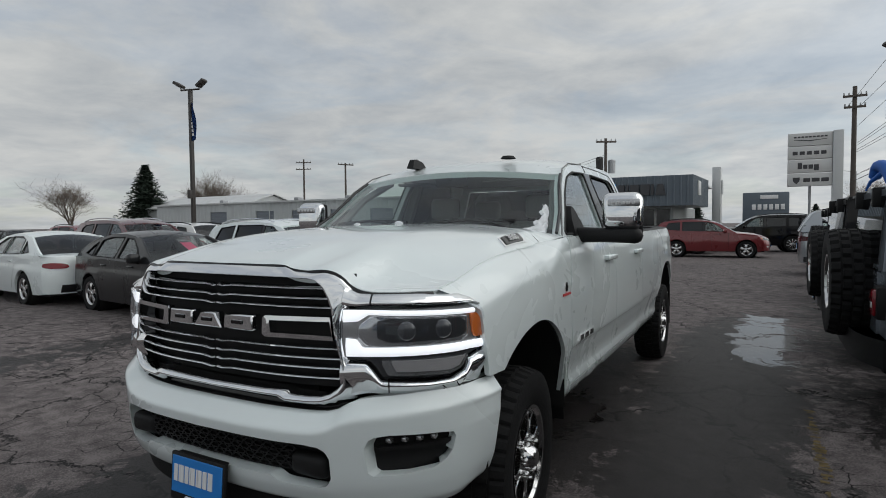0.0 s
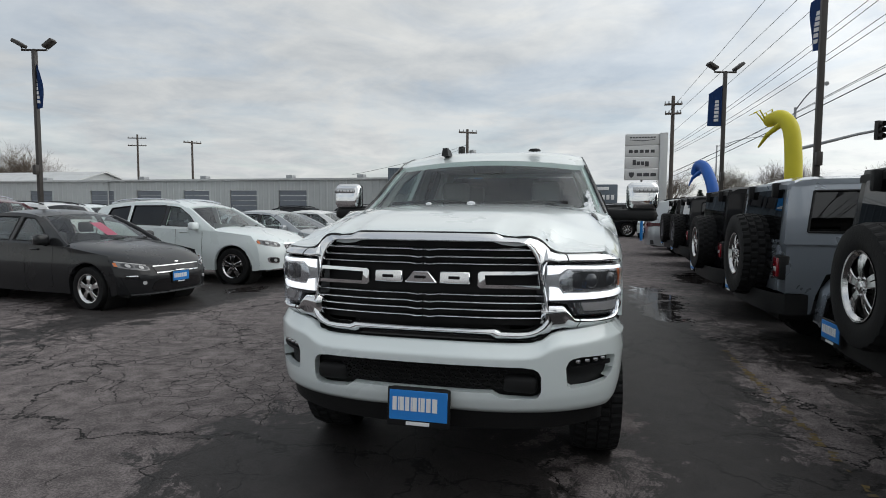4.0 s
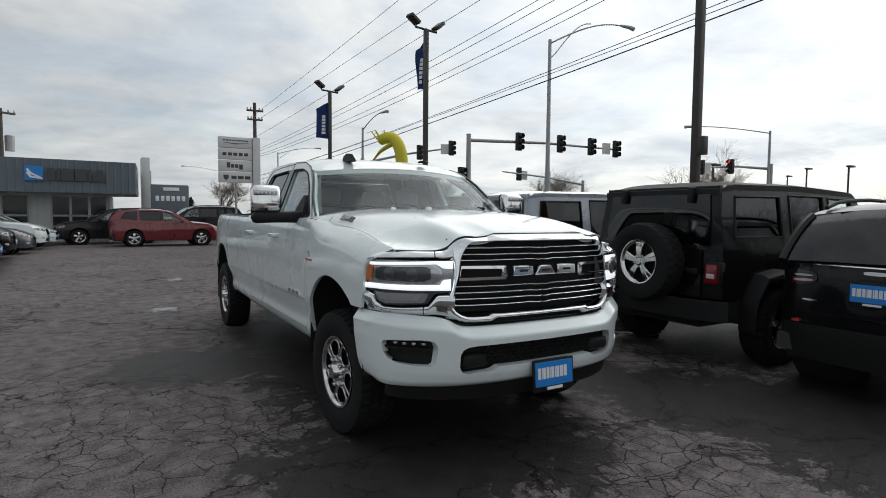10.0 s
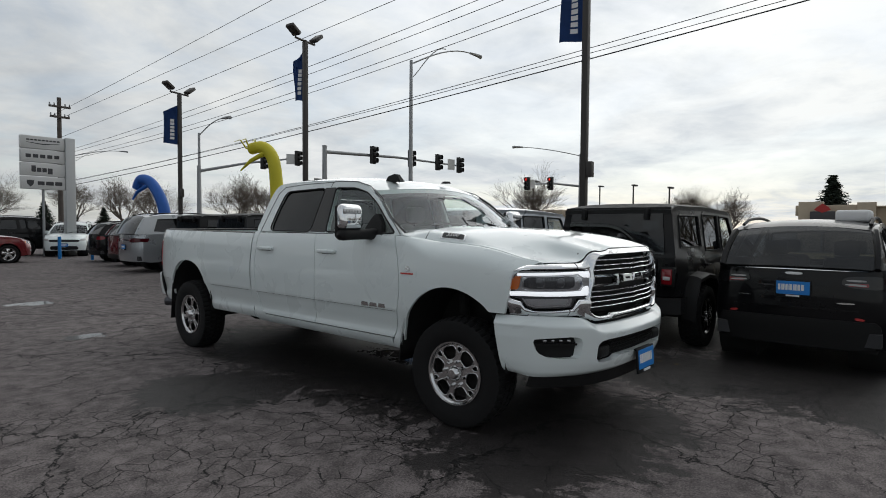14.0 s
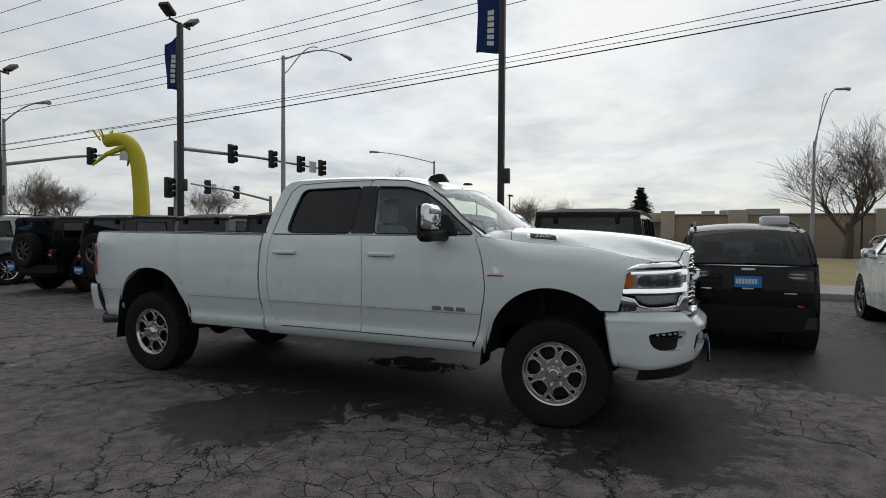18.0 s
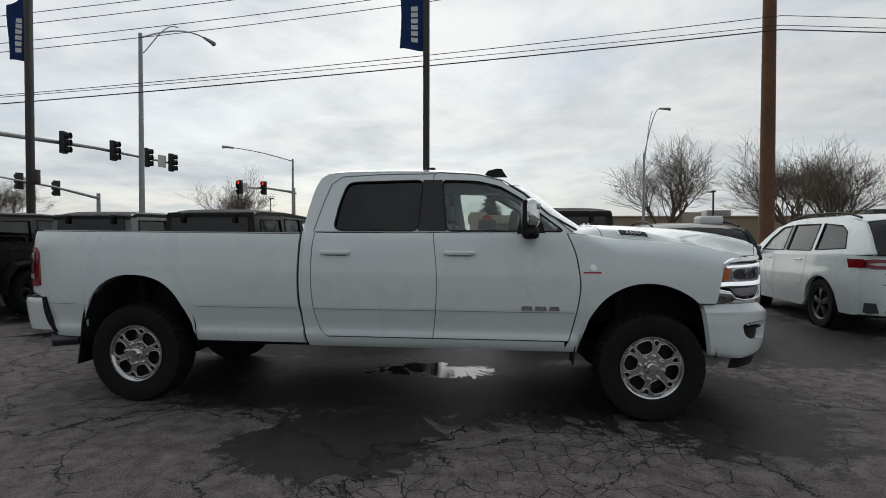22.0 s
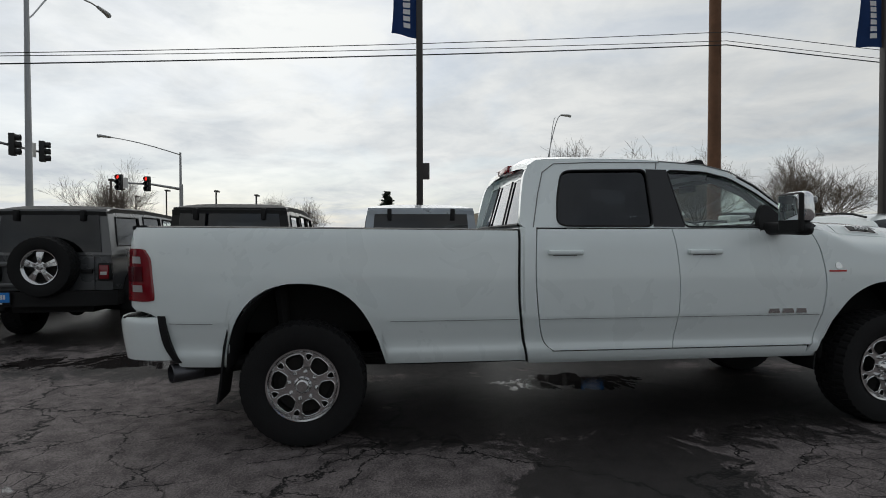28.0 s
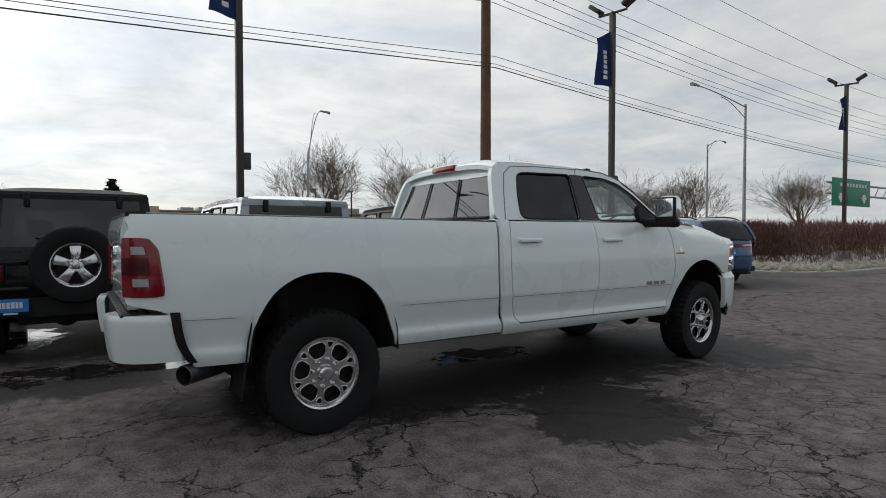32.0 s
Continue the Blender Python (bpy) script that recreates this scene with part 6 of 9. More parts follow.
    # side badges
    for sgn in (-1, 1):
        def S2(a, b):
            return Vector((sgn * sx(a, b), a, b))
        fl = 1 if sgn > 0 else -1
        def hs(a, b):
            x = 0.978 - (b - 1.415) * 0.85
            return Vector((sgn * x * (crown_x(a) - 0.005), a, hood_z(min(x, 1.0), a)))
        bm = B()
        qpatch(bm, hs, [(-0.02, 1.415), (0.235, 1.415), (0.255, 1.482), (0.005, 1.482)], 0.006 * fl, 0.012 * fl, 8, 3)
        bd = part("hood_badge", bm, CHROME, car)
        bm = B()
        qpatch(bm, hs, [(0.005, 1.424), (0.215, 1.424), (0.228, 1.474), (0.022, 1.474)], 0.010 * fl, 0.008 * fl, 8, 3)
        part("badge_field", bm, GLOSSBLK, bd)
        tm = text_mesh("3500", 0.050, 0.002)
        tm.materials.append(WHITEP)
        ob = shared("badge_number", tm, bd)
        o = hs(0.118, 1.449)
        e = Vector((0, -1, -0.04)).normalized() if sgn < 0 else Vector((0, 1, 0.04)).normalized()
        upv = (hs(0.118, 1.474) - hs(0.118, 1.424)).normalized()
        nrm = e.cross(upv).normalized()
        o = o + nrm * 0.013
        ob.matrix_basis = Matrix(((e.x * 1.25, upv.x, nrm.x, o.x), (e.y * 1.25, upv.y, nrm.y, o.y), (e.z * 1.25, upv.z, nrm.z, o.z), (0, 0, 0, 1)))
        bm = B()
        qpatch(bm, S2, [(0.385, 1.150), (0.520, 1.150), (0.520, 1.162), (0.385, 1.162)], 0.005 * fl, 0.007 * fl, 4, 1)
        part("engine_badge", bm, REDPR, car)
        bm = B()
        qpatch(bm, S2, [(0.415, 1.172), (0.475, 1.172), (0.468, 1.228), (0.425, 1.212)], 0.006 * fl, 0.008 * fl, 3, 3, 0.25)
        part("engine_emblem", bm, RIMM, car)
        for a0, a1 in ((0.700, 0.785), (0.800, 0.895), (0.910, 1.000)):
            bm = B()
            qpatch(bm, S2, [(a0, 0.855), (a1, 0.855), (a1 - 0.008, 0.888), (a0 + 0.008, 0.888)], 0.008 * fl, 0.01 * fl, 4, 2)
            part("door_badge", bm, RIMM, car)
        # door handles
        for c in (1.485, 2.51):
            bm = B()
            x = sx(c, 1.30)
            box(bm, (sgn * (x + 0.012), c - 0.125, 1.284), (sgn * (x + 0.036), c + 0.125, 1.318), 0.010, 3)
            box(bm, (sgn * (x - 0.02), c - 0.125, 1.284), (sgn * (x + 0.030), c - 0.085, 1.318), 0.010, 2)
            box(bm, (sgn * (x - 0.02), c + 0.085, 1.284), (sgn * (x + 0.030), c + 0.125, 1.318), 0.010, 2)
            part("door_handle", bm, WHITE, car)
            # raised grey patch paints the recess shade behind the grip
            bm = B()
            qpatch(bm, S2, [(c - 0.085, 1.276), (c + 0.085, 1.276), (c + 0.085, 1.296), (c - 0.085, 1.296)], 0.003 * fl, 0.004 * fl, 6, 1)
            part("handle_shade", bm, CREASE, car)
        # tow mirrors: a black arm that widens to the lower shell, a foot in the window's corner, a chrome cap
        bm = B()

        def arm(u, v):
            a = 2 * math.pi * v
            c_, s_ = math.cos(a), math.sin(a)
            tip = math.sqrt(max(0.0, 1 - max(0.0, (u - 0.86) / 0.14) ** 2)) if u < 1 else 0.0
            hz = (0.050 - 0.006 * math.sin(u * math.pi)) * tip
            return Vector((sgn * (0.925 + 0.405 * u), 0.935 + 0.062 * math.copysign(abs(c_) ** 0.6, c_) * max(tip, 0.02), 1.468 - 0.006 * u + hz * math.copysign(abs(s_) ** 0.6, s_)))
        grid(bm, 24, 20, arm)
        mr = part("mirror", bm, PLASTIC, car, "black tow mirror with a chrome cap")
        bm = B()
        prism(bm, rounded([(0.80, 1.425), (1.03, 1.425), (1.03, 1.52), (0.985, 1.62), (0.94, 1.655), (0.84, 1.56)], 0.03), lambda y, z, d: Vector((sgn * (cx(y, max(z, 1.47)) + 0.022 - d), y, z)), 0.05)
        part("mirror_foot", bm, PLASTIC, mr)
        bm = B()
        box(bm, (sgn * 1.092, 0.868, 1.500), (sgn * 1.328, 0.985, 1.718), 0.052, 5)
        for v in bm.verts:
            v.co.y += 0.12 * max(0, v.co.z - 1.60) * (1 if v.co.y < 0.93 else 0)
        part("mirror_cap", bm, CHROME, mr)
        bm = B()
        box(bm, (sgn * 1.100, 0.955, 1.435), (sgn * 1.320, 1.000, 1.708), 0.03, 3)
        part("mirror_shell", bm, PLASTIC, mr)
        bm = B()
        box(bm, (sgn * 1.135, 0.866, 1.635), (sgn * 1.320, 0.890, 1.678), 0.010, 3)
        part("mirror_lamp_tray", bm, LAMPBODY, mr)
        bm = B()
        box(bm, (sgn * 1.115, 0.998, 1.52), (sgn * 1.305, 1.003, 1.69), 0.002)
        part("mirror_glass", bm, MIRROR, mr)
        for k in range(5):
            bm = B()
            box(bm, (sgn * (1.165 + 0.030 * k) - 0.010, 0.861, 1.646), (sgn * (1.165 + 0.030 * k) + 0.010, 0.874, 1.664), 0.003)
            part("mirror_lamp", bm, CLEARL, mr)
    # bed
    bm = B()
    box(bm, (-0.49, 2.87, 0.88), (0.49, 5.36, 0.93))
    part("bed_floor", bm, WHITE, car)
    for sgn in (-1, 1):
        for nm, lo, hi in (("bed_wall", (sgn * 0.80 - 0.02, 2.87, 1.13), (sgn * 0.80 + 0.02, 5.36, 1.43)), ("bed_step", (sgn * 0.49 - 0.005, 2.87, 0.9), (sgn * 0.49 + 0.005, 5.36, 1.15)), ("bed_shelf", (sgn * 0.497, 2.87, 1.125), (sgn * 0.78, 5.36, 1.15))):
            bm = B()
            box(bm, lo, hi)
            part(nm, bm, WHITE, car)
    bm = B()
    box(bm, (-0.93, 2.845, 0.75), (0.93, 2.885, 1.452), 0.01)
    part("bed_header", bm, WHITE, car)
    for sgn in (-1, 1):
        bm = B()
        rows = grid(bm, 2, 16, lambda u, v: (lambda z: (lambda y: Vector((sgn * (sx(y, z) - 0.020), y, z)))(gap(z) - 0.02 + 0.04 * u))(0.53 + 0.93 * v))
        skirt(bm, rows, (-sgn * 0.02, 0, 0))
        part("bed_gap", bm, UNDER, car)
    for sgn in (-1, 1):
        bm = B()
        rows = grid(bm, 3, 40, lambda u, v: (lambda y: Vector((sgn * (sx(y, 1.455) - 0.012 - 0.15 * u), y, 1.457 + 0.022 * v + 0.010 * math.sin(u * math.pi))))(2.85 + 2.50 * v))
        skirt(bm, rows, (0, 0, -0.02))
        part("bed_rail_cap", bm, PLASTIC, car)
    bm = B()
    rows = grid(bm, 16, 12, lambda u, v: Vector(((2 * u - 1) * (0.725 - 0.01 * v), 5.455 + 0.03 * math.sin(min(1, max(0, (v - 0.55) / 0.45)) * math.pi) + 0.012 * (1 if 0.15 < v < 0.5 else 0), 0.90 + 0.575 * v)))
    skirt(bm, rows, (0, -0.06, 0))
    tg = part("tailgate", bm, WHITE, car)
    bm = B()
    box(bm, (-0.13, 5.45, 1.18), (0.13, 5.495, 1.27), 0.012)
    part("tailgate_handle", bm, CHROME, tg)
    bm = B()
    rows = grid(bm, 14, 3, lambda u, v: Vector(((2 * u - 1) * 0.75, 5.33 + 0.13 * v, 1.486 + 0.006 * math.sin(v * math.pi))))
    skirt(bm, rows, (0, 0, -0.025))
    part("tailgate_cap", bm, PLASTIC, tg)
    for sgn in (-1, 1):
        bm = B()

        def TL(u, v):
            x_, y_ = 2 * u - 1, 2 * v - 1
            u, v = 0.5 + 0.5 * x_ * (1 - 0.06 * y_**6), 0.5 + 0.5 * y_ * (1 - 0.05 * x_**6)
            z = 0.982 + 0.352 * v
            y0 = 5.268 + 0.045 * v + 0.035 * max(0, v - 0.8) / 0.2
            y = y0 + (5.478 - y0) * (1 - (1 - u) ** 1.6)
            return Vector((sgn * (sx(y, z) + 0.010), y + 0.004, z))

        rows = grid(bm, 24, 12, TL)
        skirt(bm, rows, (-sgn * 0.02, -0.03, 0))
        tl = part("tail_lamp", bm, REDL, car, "red wraparound tail lamp")
        bm = B()
        rows = grid(bm, 8, 4, lambda u, v: TL(0.20 + 0.76 * u, 0.38 + 0.28 * v) + Vector((sgn * 0.005, 0.004, 0)))
        part("lamp_lens", bm, REDDK, tl)
        for va in (0.18, 0.72):
            bm = B()
            rows = grid(bm, 8, 3, lambda u, v: TL(0.22 + 0.34 * u, va + 0.13 * v) + Vector((sgn * 0.005, 0.004, 0)))
            part("reversing_lens", bm, LENSG, tl)
    # rear bumper: white corner caps, ribbed step
    for sgn in (-1, 1):
        bm = B()

        def RB(u, v):
            z = 0.590 + 0.285 * v
            inset = 0.030 * (1 - v) ** 2 + 0.018 * max(0, (v - 0.85) / 0.15) ** 2
            x = curve([(0.0, 0.915), (0.15, 0.905), (0.35, 0.875), (0.55, 0.815), (0.75, 0.725), (1.0, 0.58)], u) - inset * (1 - u)
            y = curve([(0.0, 5.215), (0.15, 5.30), (0.35, 5.41), (0.55, 5.495), (0.75, 5.55), (1.0, 5.575)], u) + 0.055 * (v - 0.75) * (1 - u) - inset * u
            return Vector((sgn * x, y, z))
        rows = grid(bm, 30, 14, RB)
        skirt(bm, rows, (-sgn * 0.05, -0.05, 0))
        rb = part("rear_bumper", bm, WHITE, car)
        bm = B()
        rows = grid(bm, 2, 8, lambda u, v: Vector((sgn * (0.932 - 0.02 * (1 - v) ** 2 - 0.012 * u), 5.165 + 0.050 * u + curve([(0, -0.07), (0.3, -0.015), (0.6, 0.012), (1, 0.03)], v), 0.575 + 0.315 * v)))
        skirt(bm, rows, (-sgn * 0.06, 0, 0))
        part("bumper_trim", bm, PLASTIC, car)
    bm = B()
    box(bm, (-0.82, 5.34, 0.866), (0.82, 5.50, 0.882), 0.006)
    box(bm, (-0.60, 5.40, 0.62), (0.60, 5.49, 0.88), 0.02)
    for k in range(12):
        yy = 5.37 + 0.010 * k
        box(bm, (-0.80, yy, 0.880), (0.80, yy + 0.005, 0.888))
    part("bumper_step", bm, PLASTIC, car)
    # mudflaps, exhaust, frame, axles
    for sgn in (-1, 1):
        bm = B()
        rows = grid(bm, 4, 8, lambda u, v: Vector((sgn * (0.66 + 0.31 * u), 4.80 - 0.10 * max(0, v - 0.6) + 0.05 * (1 - v) ** 2, 0.31 + 0.60 * v)))
        skirt(bm, rows, (0, 0.012, 0))
        part("mud_flap", bm, PLASTIC, car)
        bm = B()
        rows = grid(bm, 4, 6, lambda u, v: Vector((sgn * (0.74 + 0.22 * u), 0.555 + 0.03 * (1 - v), 0.42 + 0.30 * v)))
        skirt(bm, rows, (0, 0.012, 0))
        part("mud_flap", bm, PLASTIC, car)
    bm = B()
    rings = lathe(bm, [(0.060, -0.16), (0.062, 0.14), (0.056, 0.145), (0.052, 0.10), (0.050, -0.1)], 20, "y")
    bmesh.ops.rotate(bm, verts=bm.verts, matrix=Euler((0, 0, radians(38))).to_matrix())
    bmesh.ops.translate(bm, verts=bm.verts, vec=(-0.80, 5.06, 0.50))
    part("exhaust_tip", bm, RIMDARK, car)
    bm = B()
    for sgn in (-1, 1):
        box(bm, (sgn * 0.45 - 0.05, -0.8, 0.52), (sgn * 0.45 + 0.05, 5.38, 0.70))
    box(bm, (-0.80, 0.62, 0.545), (0.80, 2.72, 0.66))
    box(bm, (-0.42, -0.85, 0.50), (0.42, 0.55, 1.2))
    box(bm, (-0.50, 2.9, 0.50), (-0.1, 3.7, 0.75), 0.05)
    for c in (0.0, 4.305):
        tube(bm, [(-0.80, c, 0.42), (0.80, c, 0.42)], 0.065, 10)
        lathe(bm, [(0.0001, -0.18), (0.12, -0.14), (0.18, 0), (0.12, 0.14), (0.0001, 0.18)], 16, "y", (0.0, c, 0.42))
        for sgn in (-1, 1):
            tube(bm, [(sgn * 0.62, c + 0.14, 0.40), (sgn * 0.60, c + 0.20, 1.05)], 0.045, 8)
            for k in range(3):
                box(bm, (sgn * 0.55 - 0.04, c - 0.7, 0.50 + 0.018 * k), (sgn * 0.55 + 0.04, c + 0.7, 0.512 + 0.018 * k))
    tube(bm, [(-0.35, 0.9, 0.46), (-0.38, 3.6, 0.46), (-0.55, 4.6, 0.52), (-0.78, 5.0, 0.50)], 0.05, 8)
    part("chassis", bm, UNDER, car)
    for c, a, zc, b in ARCH:
        for sgn in (-1, 1):
            bm = B()
            rings = []
            for x in (sgn * 0.50, sgn * 0.978):
                ring = []
                for k in range(17):
                    q = math.pi * k / 16
                    ring.append(bm.verts.new((x, c + (a + 0.015) * math.cos(q), zc + (b + 0.012) * math.sin(q) - (0.06 if k in (0, 16) else 0))))
                rings.append(ring)
            for k in range(16):
                bm.faces.new((rings[0][k], rings[0][k + 1], rings[1][k + 1], rings[1][k]))
            bm.faces.new(rings[0])
            part("wheel_housing", bm, UNDER, car)
    wm = wheel_meshes(0.418, 0.27, 0.238, "forked", 44, True, 0.006)
    for sgn in (-1, 1):
        put_wheel(car, wm, sgn * (0.985 - 0.135), 0.0, 0.418, 4 )
        put_wheel(car, wm, sgn * (0.985 - 0.135), 4.305, 0.418)
    # cabin
    bm = B()
    box(bm, (-0.88, 0.75, 0.66), (0.88, 2.70, 0.74))
    box(bm, (-0.86, 0.72, 1.10), (0.86, 1.08, 1.49), 0.07, 3)
    box(bm, (-0.12, 1.0, 0.74), (0.12, 1.9, 1.12), 0.05)
    box(bm, (-0.30, 0.93, 1.18), (-0.02 + 0.10, 1.09, 1.47), 0.02)
    part("dashboard", bm, CABIND, car)
    for x in (-0.43, 0.43):
        for yy, n in ((1.42, "front_seat"), (2.28, "rear_seat")):
            bm = B()
            box(bm, (x - 0.27, yy - 0.22, 0.80), (x + 0.27, yy + 0.32, 1.04), 0.06, 3)
            bmesh.ops.translate(bm, verts=[v for v in bm.verts], vec=(0, 0, 0))
            box(bm, (x - 0.26, yy + 0.20, 0.98), (x + 0.26, yy + 0.38, 1.56), 0.07, 3)
            box(bm, (x - 0.13, yy + 0.26, 1.58), (x + 0.13, yy + 0.36, 1.76), 0.04, 3)
            tube(bm, [(x - 0.05, yy + 0.31, 1.52), (x - 0.05, yy + 0.31, 1.62)], 0.008, 6)
            tube(bm, [(x + 0.05, yy + 0.31, 1.52), (x + 0.05, yy + 0.31, 1.62)], 0.008, 6)
            part(n, bm, CABIN, car)
    bm = B()
    ring = [(0.43 + 0.19 * math.cos(a), 1.20 + 0.10 * math.sin(a), 1.33 + 0.165 * math.sin(a)) for a in [2 * math.pi * k / 24 for k in range(25)]]
    tube(bm, ring, 0.016, 8, caps=False)
    tube(bm, [(0.26, 1.20, 1.33), (0.60, 1.20, 1.33)], 0.018, 6)
    tube(bm, [(0.43, 1.20, 1.33), (0.43, 1.05, 1.27)], 0.04, 8)
    part("steering_wheel", bm, CABIND, car)
    bm = B()
    box(bm, (-0.13, 1.03, 1.80), (0.13, 1.06, 1.875), 0.015)
    tube(bm, [(0, 1.0, 1.90), (0, 1.04, 1.85)], 0.012, 6)
    part("rear_view_mirror", bm, PLASTIC, car)
    bm = B()
    box(bm, (-0.66, 1.32, 1.895), (0.66, 2.60, 1.915))
    for x in (-0.36, 0.36):
        box(bm, (x - 0.18, 1.16, 1.835), (x + 0.18, 1.30, 1.855), 0.008)
    for sgn in (-1, 1):
        tube(bm, [(sgn * 0.85, 0.74, 1.47), (sgn * 0.76, 1.02, 1.73), (sgn * 0.67, 1.27, 1.87)], 0.028, 6)
        tube(bm, [(sgn * 0.84, 1.70, 1.46), (sgn * 0.70, 1.72, 1.90)], 0.05, 6)
    part("headliner", bm, CABIN, car)
    return car


# ---- ground ----
def asphalt():
    m = bpy.data.materials.new("cracked_asphalt")
    m.use_nodes = True
    nt = m.node_tree
    N, L = nt.nodes, nt.links
    b = N["Principled BSDF"]
    co = N.new("ShaderNodeTexCoord")

    def noise_(scale, detail=5.0, rough=0.6, dist=0.0):
        n = node(N, "ShaderNodeTexNoise", Scale=scale, Detail=detail, Roughness=rough, Distortion=dist)
        L.new(co.outputs["Object"], n.inputs["Vector"])
        return n.outputs["Fac"]

    def ramp(src, a, z):
        r = N.new("ShaderNodeMapRange")
        r.interpolation_type = "SMOOTHSTEP"
        r.inputs["From Min"].default_value, r.inputs["From Max"].default_value = a, z
        L.new(src, r.inputs["Value"])
        return r.outputs["Result"]

    def math_(op, x, y):
        n = N.new("ShaderNodeMath")
        n.operation = op
        n.use_clamp = True
        for i, v in enumerate((x, y)):
            if isinstance(v, (int, float)):
                n.inputs[i].default_value = v
            else:
                L.new(v, n.inputs[i])
        return n.outputs[0]

    def cracks(scale, width, warp):
        w = node(N, "ShaderNodeTexNoise", Scale=warp, Detail=7.0, Roughness=0.68)
        L.new(co.outputs["Object"], w.inputs["Vector"])
        sc = N.new("ShaderNodeVectorMath")
        sc.operation = "MULTIPLY_ADD"
        sc.inputs[1].default_value = (0.30 / scale * 2,) * 3
        L.new(w.outputs["Color"], sc.inputs[0])
        L.new(co.outputs["Object"], sc.inputs[2])
        v = N.new("ShaderNodeTexVoronoi")
        v.feature = "DISTANCE_TO_EDGE"
        v.voronoi_dimensions = "2D"
        v.inputs["Scale"].default_value = scale
        L.new(sc.outputs[0], v.inputs["Vector"])
        return ramp(v.outputs["Distance"], width, width * 0.25)

    fine = noise_(70, 4, 0.75)
    grit = noise_(260, 3, 0.8)
    mid = noise_(6.0, 6, 0.65)
    broad = noise_(0.30, 5, 0.6, 0.6)
    big = cracks(0.42, 0.011, 1.1)
    ali = cracks(6.5, 0.034, 4.0)
    ali2 = cracks(2.1, 0.016, 2.6)
    ali3 = cracks(1.0, 0.012, 1.8)
    zone = ramp(noise_(0.50, 5, 0.60, 0.9), 0.53, 0.59)
    zone2 = ramp(noise_(0.33, 5, 0.6, 0.8), 0.46, 0.53)
    zone3 = ramp(noise_(0.7, 4, 0.6, 0.5), 0.40, 0.50)
    broken = ramp(noise_(1.7, 4, 0.6), 0.40, 0.52)
    faded = ramp(noise_(2.6, 4, 0.6), 0.44, 0.56)
    crack = math_("MAXIMUM", math_("MAXIMUM", big, math_("MULTIPLY", math_("MULTIPLY", ali3, zone3), broken)), math_("MAXIMUM", math_("MULTIPLY", ali, zone), math_("MULTIPLY", math_("MULTIPLY", ali2, zone2), faded)))
    # wet ground: melt water has run off the vehicles into ragged patches
    n_wet = noise_(1.6, 10, 0.78, 1.1)
    n_fine = noise_(11.0, 7, 0.75, 0.4)
    near_crack = math_("MAXIMUM", cracks(2.1, 0.16, 2.6), math_("MULTIPLY", cracks(6.5, 0.20, 4.0), 0.6))

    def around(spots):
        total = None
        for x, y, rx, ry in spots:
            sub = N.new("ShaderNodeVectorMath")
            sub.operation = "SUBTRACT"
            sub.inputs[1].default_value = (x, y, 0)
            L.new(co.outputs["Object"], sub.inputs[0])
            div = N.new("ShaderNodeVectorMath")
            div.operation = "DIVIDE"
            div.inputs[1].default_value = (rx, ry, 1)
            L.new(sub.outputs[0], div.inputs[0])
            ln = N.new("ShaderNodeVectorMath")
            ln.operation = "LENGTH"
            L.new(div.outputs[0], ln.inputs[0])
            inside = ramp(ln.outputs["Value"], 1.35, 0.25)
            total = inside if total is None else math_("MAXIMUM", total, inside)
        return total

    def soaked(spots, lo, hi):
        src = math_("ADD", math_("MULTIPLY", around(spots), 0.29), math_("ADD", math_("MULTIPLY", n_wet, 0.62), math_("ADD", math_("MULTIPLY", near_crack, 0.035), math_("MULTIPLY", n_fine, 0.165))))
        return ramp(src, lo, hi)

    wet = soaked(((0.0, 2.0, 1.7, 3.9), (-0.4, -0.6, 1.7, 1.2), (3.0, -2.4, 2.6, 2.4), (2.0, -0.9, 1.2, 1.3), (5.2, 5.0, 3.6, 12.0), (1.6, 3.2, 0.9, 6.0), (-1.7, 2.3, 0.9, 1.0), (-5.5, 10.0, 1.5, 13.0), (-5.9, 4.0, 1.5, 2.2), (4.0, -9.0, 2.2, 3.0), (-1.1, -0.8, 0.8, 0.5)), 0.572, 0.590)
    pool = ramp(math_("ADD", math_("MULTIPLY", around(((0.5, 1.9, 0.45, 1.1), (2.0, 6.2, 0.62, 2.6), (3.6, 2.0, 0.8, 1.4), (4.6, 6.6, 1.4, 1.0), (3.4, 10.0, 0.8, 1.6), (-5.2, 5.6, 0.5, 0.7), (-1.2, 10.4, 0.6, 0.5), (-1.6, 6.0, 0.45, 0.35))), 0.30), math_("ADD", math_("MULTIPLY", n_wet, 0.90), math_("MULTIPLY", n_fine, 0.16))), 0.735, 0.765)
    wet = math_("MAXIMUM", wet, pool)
    # colour
    c1 = N.new("ShaderNodeMix")
    c1.data_type = "RGBA"
    c1.inputs[6].default_value, c1.inputs[7].default_value = (0.062, 0.054, 0.053, 1), (0.255, 0.222, 0.218, 1)
    L.new(ramp(math_("ADD", math_("ADD", math_("MULTIPLY", mid, 0.28), math_("MULTIPLY", fine, 0.40)), math_("MULTIPLY", grit, 0.32)), 0.42, 0.60), c1.inputs["Factor"])
    c2 = N.new("ShaderNodeMix")
    c2.data_type = "RGBA"
    c2.blend_type = "MULTIPLY"
    c2.inputs["Factor"].default_value = 0.6
    r2 = N.new("ShaderNodeValToRGB")
    r2.color_ramp.elements[0].position, r2.color_ramp.elements[0].color = 0.35, (0.62, 0.62, 0.64, 1)
